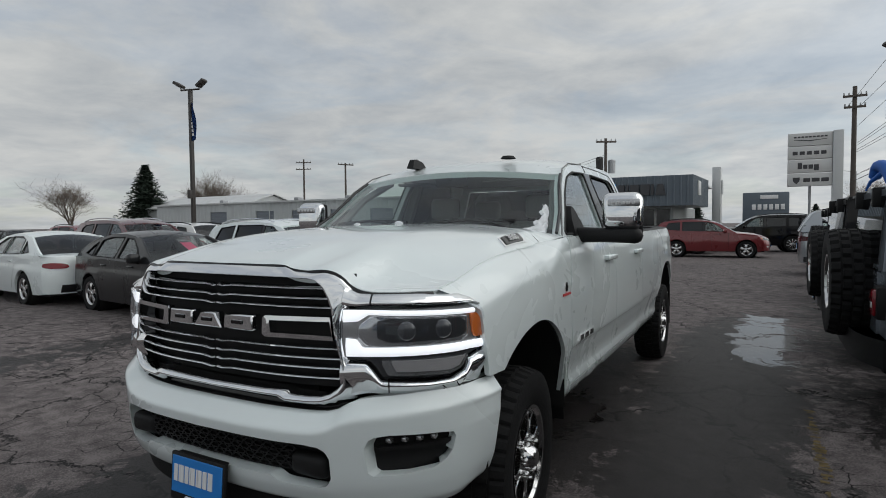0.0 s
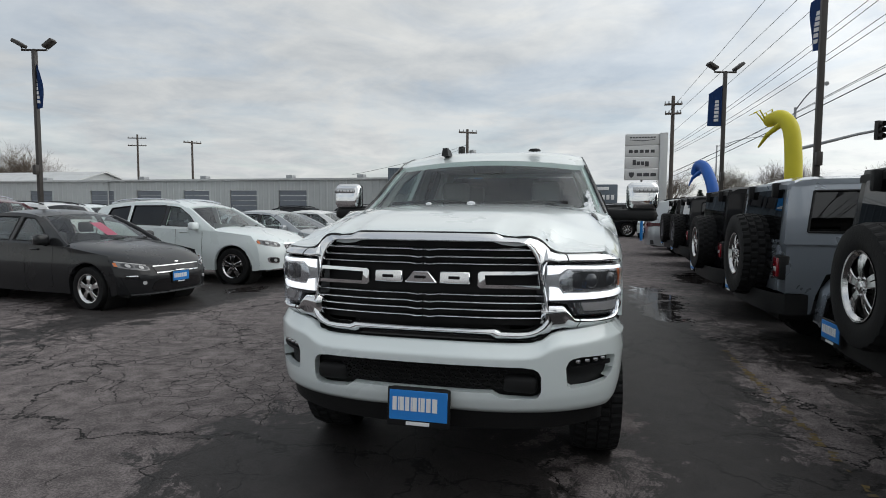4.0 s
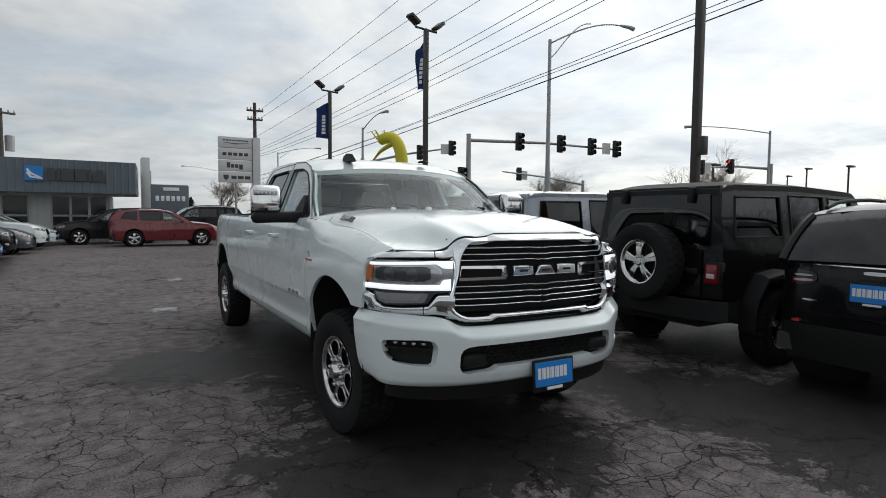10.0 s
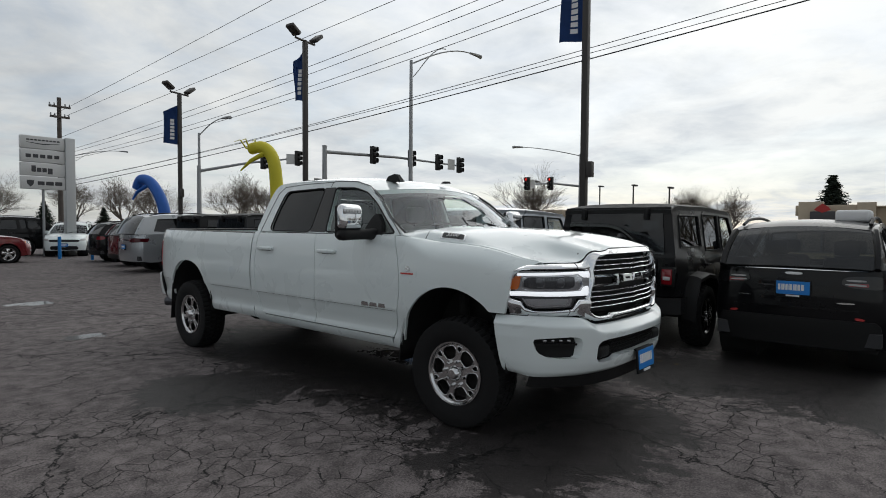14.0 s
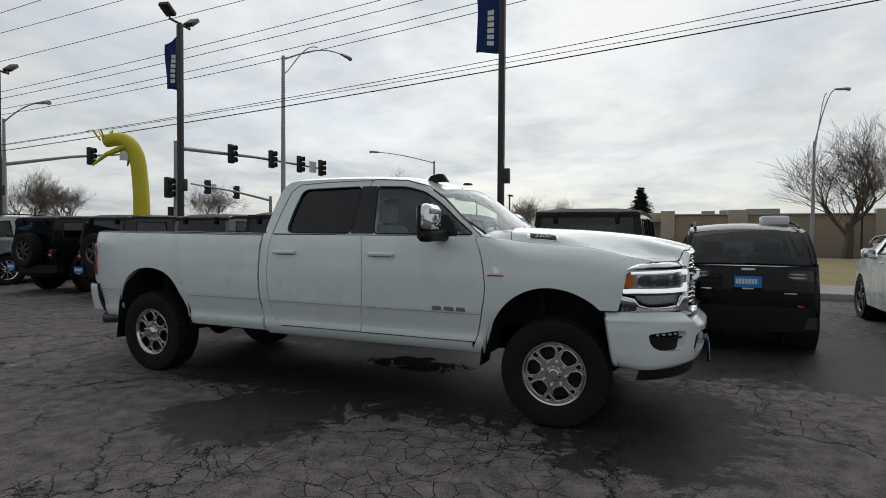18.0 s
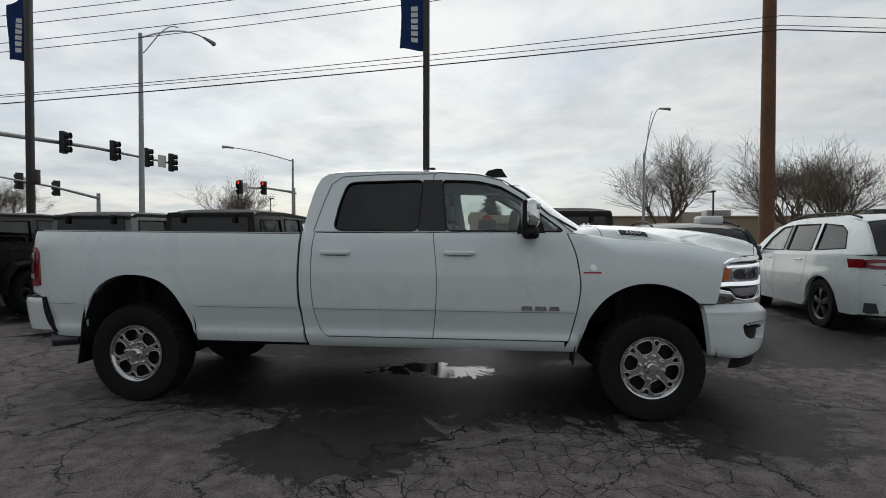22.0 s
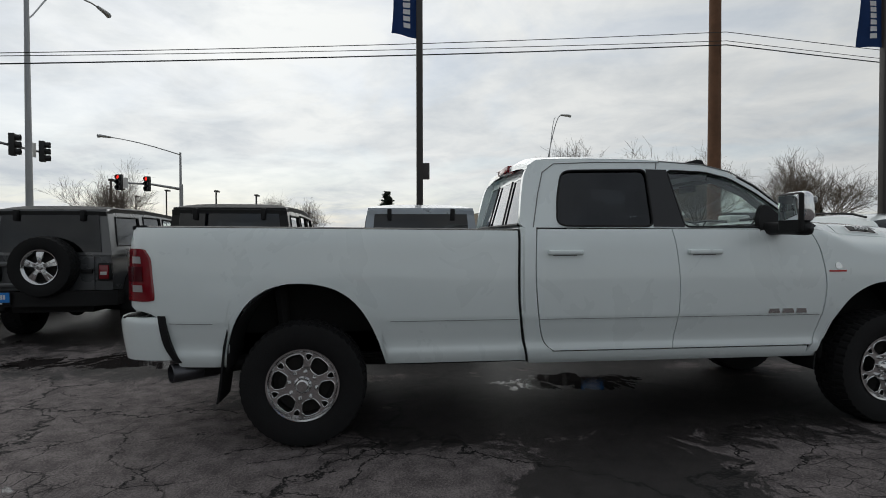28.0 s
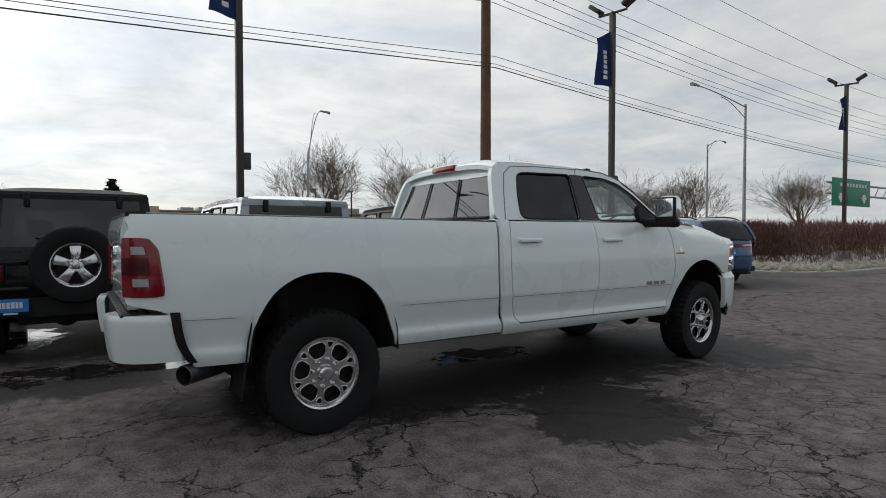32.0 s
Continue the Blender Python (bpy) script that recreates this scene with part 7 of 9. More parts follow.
    r2.color_ramp.elements[1].position, r2.color_ramp.elements[1].color = 0.65, (1, 1, 1, 1)
    L.new(broad, r2.inputs["Fac"])
    L.new(c1.outputs[2], c2.inputs[6])
    L.new(r2.outputs["Color"], c2.inputs[7])
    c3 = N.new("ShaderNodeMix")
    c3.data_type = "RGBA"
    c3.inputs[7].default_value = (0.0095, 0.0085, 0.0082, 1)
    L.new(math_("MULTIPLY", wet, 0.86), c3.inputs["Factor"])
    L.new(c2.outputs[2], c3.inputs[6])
    c4 = N.new("ShaderNodeMix")
    c4.data_type = "RGBA"
    c4.inputs[7].default_value = (0.004, 0.004, 0.004, 1)
    L.new(math_("MULTIPLY", crack, 1.0), c4.inputs["Factor"])
    L.new(c3.outputs[2], c4.inputs[6])
    L.new(c4.outputs[2], b.inputs["Base Color"])
    r = N.new("ShaderNodeMix")
    r.inputs[2].default_value, r.inputs[3].default_value = 0.88, 0.58
    L.new(wet, r.inputs["Factor"])
    rr = N.new("ShaderNodeMix")
    rr.inputs[3].default_value = 0.06
    L.new(pool, rr.inputs["Factor"])
    L.new(r.outputs[0], rr.inputs[2])
    L.new(rr.outputs[0], b.inputs["Roughness"])
    b.inputs["Specular IOR Level"].default_value = 0.28
    # relief: stones and cracks, drowned where water stands
    h = math_("SUBTRACT", math_("ADD", math_("ADD", math_("MULTIPLY", fine, 0.30), math_("MULTIPLY", grit, 0.22)), math_("MULTIPLY", mid, 0.2)), math_("MULTIPLY", crack, 0.8))
    bp = node(N, "ShaderNodeBump", Distance=0.012)
    L.new(math_("SUBTRACT", 0.75, math_("MULTIPLY", pool, 0.72)), bp.inputs["Strength"])
    L.new(h, bp.inputs["Height"])
    L.new(bp.outputs[0], b.inputs["Normal"])
    return m


def slab(name, lo, hi, mat, kind="structure", bevel=0.0):
    bm = B()
    box(bm, lo, hi, bevel)
    return tagged(part(name, bm, mat), kind=kind)


ASPHALT = asphalt()
CONCRETE = material("weathered_concrete", (0.34, 0.33, 0.31), 0.85, vary=0.12, scale=9, bump=0.3, stain=0.4, stain_scale=1.2)
GRASSM = material("dry_grass", (0.30, 0.24, 0.10), 0.95, vary=0.25, scale=5, bump=0.6, bump_scale=40, stain=0.4, stain_scale=0.5, dark=(0.16, 0.14, 0.06))
STREET = material("street_asphalt", (0.10, 0.10, 0.10), 0.85, vary=0.12, scale=3, bump=0.2)
SIDING = material("grey_metal_siding", (0.47, 0.49, 0.49), 0.55, vary=0.05, scale=2, stain=0.15, stain_scale=0.7)
SIDINGD = material("blue_grey_metal_panel", (0.10, 0.125, 0.15), 0.45, vary=0.06, scale=2, stain=0.2)
ROOFM = material("pale_roof_metal", (0.55, 0.56, 0.56), 0.5, vary=0.08, scale=1.5, stain=0.3)
DOORG = material("grey_shutter", (0.17, 0.19, 0.22), 0.5, vary=0.08)
STUCCO = material("tan_stucco", (0.36, 0.29, 0.21), 0.9, vary=0.06, scale=8, stain=0.2, bump=0.2)
STUCCOL = material("light_tan_stucco", (0.50, 0.42, 0.32), 0.9, vary=0.06, scale=8, stain=0.2)
BROWNPOLE = material("brown_painted_steel", (0.035, 0.030, 0.027), 0.5, vary=0.1)
GALV = material("galvanised_steel", (0.34, 0.35, 0.36), 0.5, 0.6, vary=0.1, scale=10, stain=0.2)
WOODP = material("weathered_pole_wood", (0.17, 0.085, 0.045), 0.9, vary=0.3, scale=4, bump=0.5, bump_scale=25, stain=0.5, dark=(0.06, 0.035, 0.02))
WOODG = material("grey_pole_wood", (0.10, 0.085, 0.075), 0.9, vary=0.3, scale=4, bump=0.4)
FLAGM = material("blue_banner_cloth", (0.018, 0.06, 0.19), 0.8, vary=0.15, scale=4)
WIREM = material("cable", (0.02, 0.02, 0.02), 0.6)
SIGNAL = material("black_signal_housing", (0.014, 0.014, 0.014), 0.6)
SIGNW = material("pale_sign_face", (0.60, 0.60, 0.59), 0.4, vary=0.03)
SIGNS = material("silver_sign_steel", (0.50, 0.51, 0.51), 0.4, 0.3, vary=0.04)
SIGNG = material("dark_sign_print", (0.05, 0.05, 0.055), 0.5)
GREENS = material("green_road_sign", (0.01, 0.22, 0.12), 0.5)
YELLOWT = material("yellow_nylon", (0.62, 0.55, 0.02), 0.55, vary=0.08, scale=3, bump=0.3, bump_scale=8)
BLUET = material("blue_nylon", (0.01, 0.10, 0.42), 0.55, vary=0.08, scale=3, bump=0.3, bump_scale=8)
BARK = material("bare_bark", (0.13, 0.105, 0.085), 0.95, vary=0.25, scale=8)
BARKD = material("dark_bark", (0.05, 0.04, 0.033), 0.95, vary=0.25, scale=8)
NEEDLE = material("spruce_needles", (0.020, 0.035, 0.022), 0.9, vary=0.4, scale=2.5)
HEDGEM = material("bare_hedge_twigs", (0.115, 0.052, 0.036), 0.95, vary=0.35, scale=5)
ROCKM = material("river_stone", (0.34, 0.31, 0.26), 0.85, vary=0.2, scale=5, stain=0.4)
BLUEPOST = material("blue_post_paint", (0.01, 0.18, 0.50), 0.4)
BLUELOGO = material("bright_blue_panel", (0.01, 0.20, 0.55), 0.4)
WINDK = material("dark_shop_glass", (0.02, 0.022, 0.025), 0.05, spec=0.8)

bm = B()
grid(bm, 20, 20, lambda u, v: Vector((-900 + 1800 * u, -900 + 1800 * v, 0)))
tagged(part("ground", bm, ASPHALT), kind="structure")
YELLOWL = material("worn_yellow_line", (0.15, 0.105, 0.035), 0.8, vary=0.5, scale=25, stain=0.8, stain_scale=7, dark=(0.05, 0.045, 0.04))


lm = B()
rnd_l = random.Random(8)
for k in range(70):
    y0 = -0.6 + 0.05 * k + rnd_l.uniform(-0.01, 0.01)
    if rnd_l.random() < 0.35:
        continue
    x0, x1 = 2.26 + rnd_l.uniform(0, 0.04), 2.35 - rnd_l.uniform(0, 0.045)
    vs = [lm.verts.new((x + rnd_l.uniform(-0.008, 0.008), y, 0.004)) for x, y in ((x0, y0), (x1, y0 + rnd_l.uniform(-0.01, 0.01)), (x1, y0 + rnd_l.uniform(0.025, 0.05)), (x0, y0 + rnd_l.uniform(0.025, 0.05)))]
    lm.faces.new(vs)
tagged(part("parking_line", lm, YELLOWL), kind="structure")


# kerb, pavement, verge and street beyond the row of cars
slab("kerb", (10.35, -60, -0.05), (10.55, 60, 0.16), CONCRETE, bevel=0.02)
slab("pavement", (10.553, -60, -0.05), (13.2, 60, 0.15), CONCRETE)
slab("verge", (13.203, -60, -0.05), (36.0, 10, 0.145), GRASSM)
slab("road", (36.003, -160, -0.05), (42.5, 160, 0.012), STREET)


# ---- poles, lamps, signals, wires ----
def lot_lamp(x, y, h, flag=True, turn=0.0, banner=(-0.55, 0.0), wave=0.0, heads=2, zf=None):
    """A square steel pole with twin floodlights and a blue banner."""
    t = thing("lot_lamp", pose(x, y, 0), "tall dark brown square lamp pole with twin floodlights", "lamp post", "lot lamp poles")
    bm = B()
    box(bm, (-0.065, -0.065, 0.5), (0.065, 0.065, h - 0.35), 0.008)
    box(bm, (-0.065, -0.20, 2.62), (0.065, -0.066, 2.95), 0.01)
    part("pole", bm, BROWNPOLE, t)
    bm = B()
    lathe(bm, [(0.001, 0.62), (0.28, 0.62), (0.30, 0.58), (0.30, -0.05)], 24, "z")
    part("footing", bm, CONCRETE, t)
    bm = B()
    c, s = math.cos(turn), math.sin(turn)
    tube(bm, [(-0.42 * c, -0.42 * s, h - 0.33), (0.42 * c, 0.42 * s, h - 0.33)], 0.035, 8)
    tube(bm, [(0, 0, h - 0.45), (0, 0, h - 0.30)], 0.05, 8)
    part("cross_arm", bm, BROWNPOLE, t)
    for k in (-1, 1):
        bm = B()
        box(bm, (-0.20, -0.15, -0.06), (0.20, 0.15, 0.06), 0.03)
        bmesh.ops.transform(bm, verts=bm.verts, matrix=Matrix.Translation((k * 0.5 * c, k * 0.5 * s, h - 0.12)) @ pose(0, 0, 0, 0, -38 * k if k > 0 else 30, math.degrees(turn)))
        tube(bm, [(k * 0.40 * c, k * 0.40 * s, h - 0.33), (k * 0.44 * c, k * 0.44 * s, h - 0.16)], 0.022, 6)
        part("floodlight", bm, BROWNPOLE, t)
    if flag:
        zt = zf or h - 0.75
        dx, dy = banner
        bm = B()
        n = math.hypot(dx, dy)
        px, py = -dy / n, dx / n
        rows = grid(bm, 8, 14, lambda u, v: Vector((dx * u * (1 - 0.25 * v * (1 - v)) + px * 0.07 * math.sin(u * 5 + v * 4 + wave) * u, dy * u * (1 - 0.25 * v * (1 - v)) + py * 0.07 * math.sin(u * 5 + v * 4 + wave) * u, zt - 1.55 * v - 0.35 * u * (1 - v) ** 2 + (0.06 * u))))
        bmesh.ops.solidify(bm, geom=bm.faces[:], thickness=0.006)
        part("banner", bm, FLAGM, t, "blue banner with pale bars")
        bm = B()
        for k in range(6):
            a = 0.30 + 0.10 * k
            for sd in (-1, 1):
                grid(bm, 2, 2, lambda u, v: Vector((dx * (0.36 + 0.28 * u) * 0.9 + px * (0.07 * math.sin((0.36 + 0.28 * u) * 5 + (a + 0.065 * v) * 4 + wave) * (0.36 + 0.28 * u) + 0.012 * sd), dy * (0.36 + 0.28 * u) * 0.9 + py * (0.07 * math.sin((0.36 + 0.28 * u) * 5 + (a + 0.065 * v) * 4 + wave) * (0.36 + 0.28 * u) + 0.012 * sd), zt - 1.55 * (a + 0.065 * v) - 0.2 * (1 - a) ** 2)))
        part("banner_bars", bm, WHITEP, t)
    return t


def street_lamp(x, y, h, dx, dy, rise=0.5, truss=True, name="street_lamp"):
    t = thing(name, pose(x, y, 0), "grey steel street lamp with a long curved arm", "street lamp", "street lamps")
    bm = B()
    tube(bm, [(0, 0, 0), (0, 0, h)], 0.11, 10, 0.065)
    part("pole", bm, GALV, t)
    bm = B()
    pts = [(dx * k / 8, dy * k / 8, h - 0.15 + rise * math.sin(k / 8 * math.pi / 2)) for k in range(9)]
    tube(bm, pts, 0.035, 7, 0.026)
    if truss:
        tube(bm, [(dx * k / 8 * 0.55, dy * k / 8 * 0.55, h - 0.75 + (rise + 0.42) * math.sin(k / 8 * math.pi / 2) ** 1.2) for k in range(9)], 0.022, 6)
    part("arm", bm, GALV, t)
    bm = B()
    e = Vector(pts[-1])
    d = Vector((dx, dy, 0)).normalized()
    tube(bm, [e - d * 0.05, e + d * 0.15, e + d * 0.5, e + d * 0.68 - Vector((0, 0, 0.03))], 0.05, 8, 0.10)
    part("lamp_head", bm, GALV, t)
    return t


def signal_head(parent, p, face, lit=None, back=True):
    """A three-lens traffic signal whose front looks along face."""
    yaw = math.degrees(math.atan2(face[1], face[0])) + 90
    bm = B()
    box(bm, (-0.16, -0.10, -0.44), (0.16, 0.10, 0.44), 0.02)
    hd = part("signal_head", bm, SIGNAL, parent)
    hd.matrix_basis = Matrix.Translation(p) @ pose(0, 0, 0, 0, 0, yaw)
    for k, z in enumerate((0.28, 0.0, -0.28)):
        bm = B()
        lathe(bm, [(0.12, -0.10), (0.13, -0.28), (0.12, -0.28), (0.11, -0.11)], 14, "y", (0, 0, z))
        part("visor", bm, SIGNAL, hd)
        bm = B()
        lathe(bm, [(0.0001, -0.125), (0.08, -0.12), (0.11, -0.10)], 14, "y", (0, 0, z))
        on = lit == k
        part("signal_lens", bm, (SIGRED if k == 0 else SIGGRN) if on else GLOSSBLK, hd)
    return hd


SIGRED = glowing("lit_red_signal", (1.0, 0.03, 0.02), 1.2)
SIGGRN = glowing("lit_green_signal", (0.02, 1.0, 0.4), 2.0)


def signal_mast(x, y, h, tip, heads, face, lit=None, cabinet=False, sign=True, name="signal_mast"):
    t = thing(name, pose(x, y, 0), "grey traffic signal mast with a long arm", "traffic light", "traffic signals")
    bm = B()
    tube(bm, [(0, 0, 0), (0, 0, h)], 0.15, 12, 0.11)
    lathe(bm, [(0.12, h), (0.12, h + 0.05), (0.001, h + 0.08)], 12, "z")
    part("pole", bm, GALV, t)
    bm = B()
    tp = Vector(tip) - Vector((x, y, 0))
    st = Vector((0, 0, h - 0.25))
    tube(bm, [st, st.lerp(tp, 0.5) + Vector((0, 0, 0.10)), tp], 0.09, 10, 0.045)
    part("mast_arm", bm, GALV, t)
    for f in heads:
        q = st.lerp(tp, f) + Vector((0, 0, 0.10 * (1 - abs(2 * f - 1)))) + Vector((*face, 0)).normalized() * 0.2
        signal_head(t, q, face, lit)
    if sign:
        bm = B()
        q = st.lerp(tp, heads[-1] - 0.06) + Vector((*face, 0)).normalized() * 0.12
        d = Vector((tp.x, tp.y, 0)).normalized()
        vs = [bm.verts.new(q + d * a + Vector((0, 0, b)) + Vector((*face, 0)).normalized() * c) for c in (0, 0.02) for a, b in ((-0.25, -0.3), (0.25, -0.3), (0.25, 0.3), (-0.25, 0.3))]
        for f in ((0, 1, 2, 3), (4, 7, 6, 5), (0, 4, 5, 1), (1, 5, 6, 2), (2, 6, 7, 3), (3, 7, 4, 0)):
            bm.faces.new([vs[i] for i in f])
        part("turn_sign", bm, SIGNW, t)
    if cabinet:
        q = Vector((*face, 0)).normalized() * 0.3
        hd = signal_head(t, Vector((-0.35, 0.1, 3.4)), face)
        signal_head(t, Vector((0.0, 0.3, 2.15)), face)
    return t


def utility_pole(x, y, h, arms=((0.6, 1.2),), mat=None, turn=0.0, transformer=False, r=0.16, label="tall weathered wooden utility pole"):
    t = thing("utility_pole", pose(x, y, 0, 0, 0, turn), label, "utility pole", "utility poles")
    bm = B()
    tube(bm, [(0, 0, 0), (0, 0, h * 0.5), (0, 0, h)], r, 14, r * 0.72)
    part("pole", bm, mat or WOODP, t)
    for drop, half in arms:
        bm = B()
        box(bm, (-half, -0.05 - r * 0.8, h - drop - 0.06), (half, 0.05 - r * 0.8, h - drop + 0.06), 0.01)
        part("cross_arm", bm, WOODG, t)
        for k in (-0.92, -0.5, 0.5, 0.92):
            bm = B()
            lathe(bm, [(0.03, 0), (0.045, 0.05), (0.03, 0.09), (0.04, 0.13), (0.001, 0.16)], 10, "z", (half * k, -r * 0.8, h - drop + 0.06))
            part("insulator", bm, GALV, t)
    if transformer:
        for k, z in ((-0.42, h - 1.75), (0.42, h - 1.95)):
            bm = B()
            lathe(bm, [(0.001, -0.45), (0.24, -0.45), (0.25, 0.40), (0.20, 0.46), (0.001, 0.5)], 16, "z", (k, 0, z))
            part("transformer", bm, GALV if k > 0 else SIGNAL, t)
    return t


def wire(a, b, sag, r=0.012, name="overhead_wire"):
    bm = B()
    a, b = Vector(a), Vector(b)
    tube(bm, [a.lerp(b, k / 24) - Vector((0, 0, sag * 4 * (k / 24) * (1 - k / 24))) for k in range(25)], r, 5)
    return tagged(part(name, bm, WIREM), "black overhead wire strung between utility poles", "wire", "overhead wires")


lot_lamp(5.80, 19.45, 6.95, True, 0.3, (-0.50, 0.30), 0.5)
lot_lamp(6.32, 12.05, 7.55, True, 0.2, (-0.12, 0.42), 1.7, zf=6.95)
lot_lamp(6.95, 2.96, 8.1, True, 0.1, (-0.10, 0.58), 0.2, zf=7.05)
lot_lamp(6.00, -6.70, 7.7, True, 0.2, (0.15, 0.50), 2.2, zf=6.9)
lot_lamp(6.20, -21.4, 7.9, True, 0.3, (0.05, 0.45), 1.2)
lot_lamp(-17.15, 11.9, 7.1, True, 0.25, (0.35, -0.10), 0.4)

utility_pole(10.05, -5.45, 12.5, ((0.5, 1.3), (1.6, 1.3)), WOODP, 4, False, 0.19)
utility_pole(6.42, 36.4, 9.0, ((0.55, 0.55), (1.15, 0.5)), WOODG, 0, False, 0.15)
utility_pole(-7.48, 37.5, 7.4, ((0.25, 0.7),), WOODG, 30, True, 0.13)
utility_pole(-58.0, 62.0, 11.5, ((0.5, 1.2), (1.5, 1.2)), WOODG, 20, False, 0.16)
utility_pole(-38.0, 47.0, 8.4, ((0.2, 0.9),), WOODG, 60, False, 0.13)
for k, (dx, z0, z1, sag) in enumerate(((-0.3, 7.95, 12.0, 0.15), (0.3, 7.95, 11.9, 0.2), (0.0, 6.65, 10.2, 0.1), (0.05, 5.8, 9.75, 0.5), (-0.05, 5.6, 9.3, 0.55), (0.05, 5.45, 9.05, 0.7), (0.0, 5.3, 8.75, 0.75))):
    wire((6.42 + dx, 36.4, z0), (9.93 + dx * 3, -5.63, z1), sag, 0.010)
    wire((9.93 + dx * 3, -5.63, z1), (11.5 + dx * 3, -58, z1 - 0.6), 0.9, 0.010)
for z0, z1, sag, r_ in ((4.0, 7.0, 0.40, 0.010), (3.95, 6.76, 0.30, 0.009), (3.7, 6.65, 0.30, 0.016)):
    wire((6.30, 36.4, z0), (9.80, -5.63, z1), sag, r_)
    wire((9.80, -5.63, z1), (11.4, -58, z1 - 0.5), 0.7, r_)
wire((-7.4, 37.5, 6.3), (-14.0, 31.5, 3.8), 0.15)
wire((-7.4, 37.5, 6.2), (-10.0, 29.5, 4.0), 0.12)

street_lamp(12.88, 13.87, 8.45, 3.7, -0.25, 1.25)
street_lamp(11.22, 29.0, 6.8, 0.25, -2.2, 0.75, False)
street_lamp(32.2, 16.1, 6.75, -3.4, 2.6, 0.45, False)
street_lamp(30.85, -7.0, 6.6, 0.2, -0.95, 2.9)
street_lamp(13.0, -26.0, 8.6, -0.6, 5.4, 0.3)
street_lamp(24.0, -40.0, 9.0, 1.0, -4.0, 0.9)
street_lamp(14.5, 62.0, 8.5, 4.0, -1.0, 0.8)
street_lamp(13.5, 95.0, 8.5, -5.0, 0.0, 0.6, False)
signal_mast(12.87, 19.65, 5.40, (21.3, 18.25, 5.12), (0.30, 0.58, 0.80, 0.985), (0.25, -1), None, True)
signal_mast(28.0, 27.4, 4.1, (20.2, 26.8, 4.42), (0.45, 0.80), (0.3, 1))
signal_mast(32.6, 16.2, 4.75, (29.0, 18.3, 4.55), (0.55, 0.98), (-1, 0.1), 0)
signal_mast(11.25, 29.1, 4.9, (15.8, 26.2, 5.6), (0.62, 0.98), (0.4, -1))
# bollard lamps and parking-lot lights far off
for x, y, h in ((34, 21, 5.2), (45, 17.5, 5.4), (44, 14.0, 5.0), (43, -12, 5.2), (41, -14.5, 5.0), (52, 24, 6.0), (60, 30, 6.0)):
    t = thing("parking_light", pose(x, y, 0), "slim dark parking light with a flat head", "street lamp", "parking lights")
    bm = B()
    tube(bm, [(0, 0, 0), (0, 0, h)], 0.07, 8)
    part("pole", bm, BROWNPOLE, t)
    bm = B()
    box(bm, (-0.1, -0.15, h - 0.08), (0.7, 0.15, h + 0.06), 0.02)
    part("lamp_head", bm, BROWNPOLE, t)


# ---- dancing air tubes ----
def air_tube(path, r, mat, label, arms, head=True):
    t = thing("air_tube", pose(0, 0, 0), label, "inflatable tube", "air tubes")
    bm = B()
    pts = [Vector(p) for p in path]
    fine = []
    for i in range(len(pts) - 1):
        a, b = pts[max(0, i - 1)], pts[min(len(pts) - 1, i + 2)]
        for k in range(5):
            s = k / 5
            ma, mb = (pts[i + 1] - a) / 2, (b - pts[i]) / 2
            fine.append((2 * s**3 - 3 * s**2 + 1) * pts[i] + (s**3 - 2 * s**2 + s) * ma + (3 * s**2 - 2 * s**3) * pts[i + 1] + (s**3 - s**2) * mb)
    fine.append(pts[-1])
    tube(bm, fine, r, 16, r * 0.82)
    for a in arms:
        tube(bm, a, r * 0.42, 10, r * 0.12)
    end = fine[-1]
    if head:
        for k in range(5):
            q = 2 * math.pi * k / 5
            tube(bm, [end + Vector((0.14 * math.cos(q), 0.14 * math.sin(q), 0)), end + Vector((-0.1 + 0.25 * math.cos(q), 0.3 * math.sin(q), 0.28)), end + Vector((-0.25 + 0.3 * math.cos(q), 0.34 * math.sin(q), 0.2))], 0.03, 5, 0.008)
    part("tube", bm, mat, t)
    bm = B()
    lathe(bm, [(0.001, 0.55), (0.36, 0.55), (0.40, 0.45), (0.40, 0.05), (0.36, 0.0), (0.001, 0.0)], 20, "z", (path[0][0], path[0][1], 0))
    part("blower", bm, PLASTIC, t)
    return t


air_tube([(6.33, 13.6, 0.5), (6.33, 13.6, 2.0), (6.32, 13.65, 3.0), (6.26, 13.75, 3.75), (6.1, 14.05, 4.12), (5.95, 14.55, 4.10)], 0.23, YELLOWT, "yellow inflatable tube dancer bending in the wind",
         [[(6.1, 13.85, 3.95), (5.9, 14.5, 3.70), (5.8, 14.95, 3.40)], [(6.2, 13.8, 3.95), (6.6, 14.4, 3.75), (6.8, 14.8, 3.5)]])
air_tube([(5.92, 21.1, 0.5), (5.92, 21.1, 1.8), (5.85, 21.3, 2.6), (5.7, 21.9, 3.3), (5.55, 22.5, 3.45), (5.5, 22.8, 3.1)], 0.24, BLUET, "blue inflatable tube dancer folded over",
         [[(5.7, 21.9, 3.3), (5.3, 22.3, 2.9), (5.2, 22.5, 2.6)]], False)


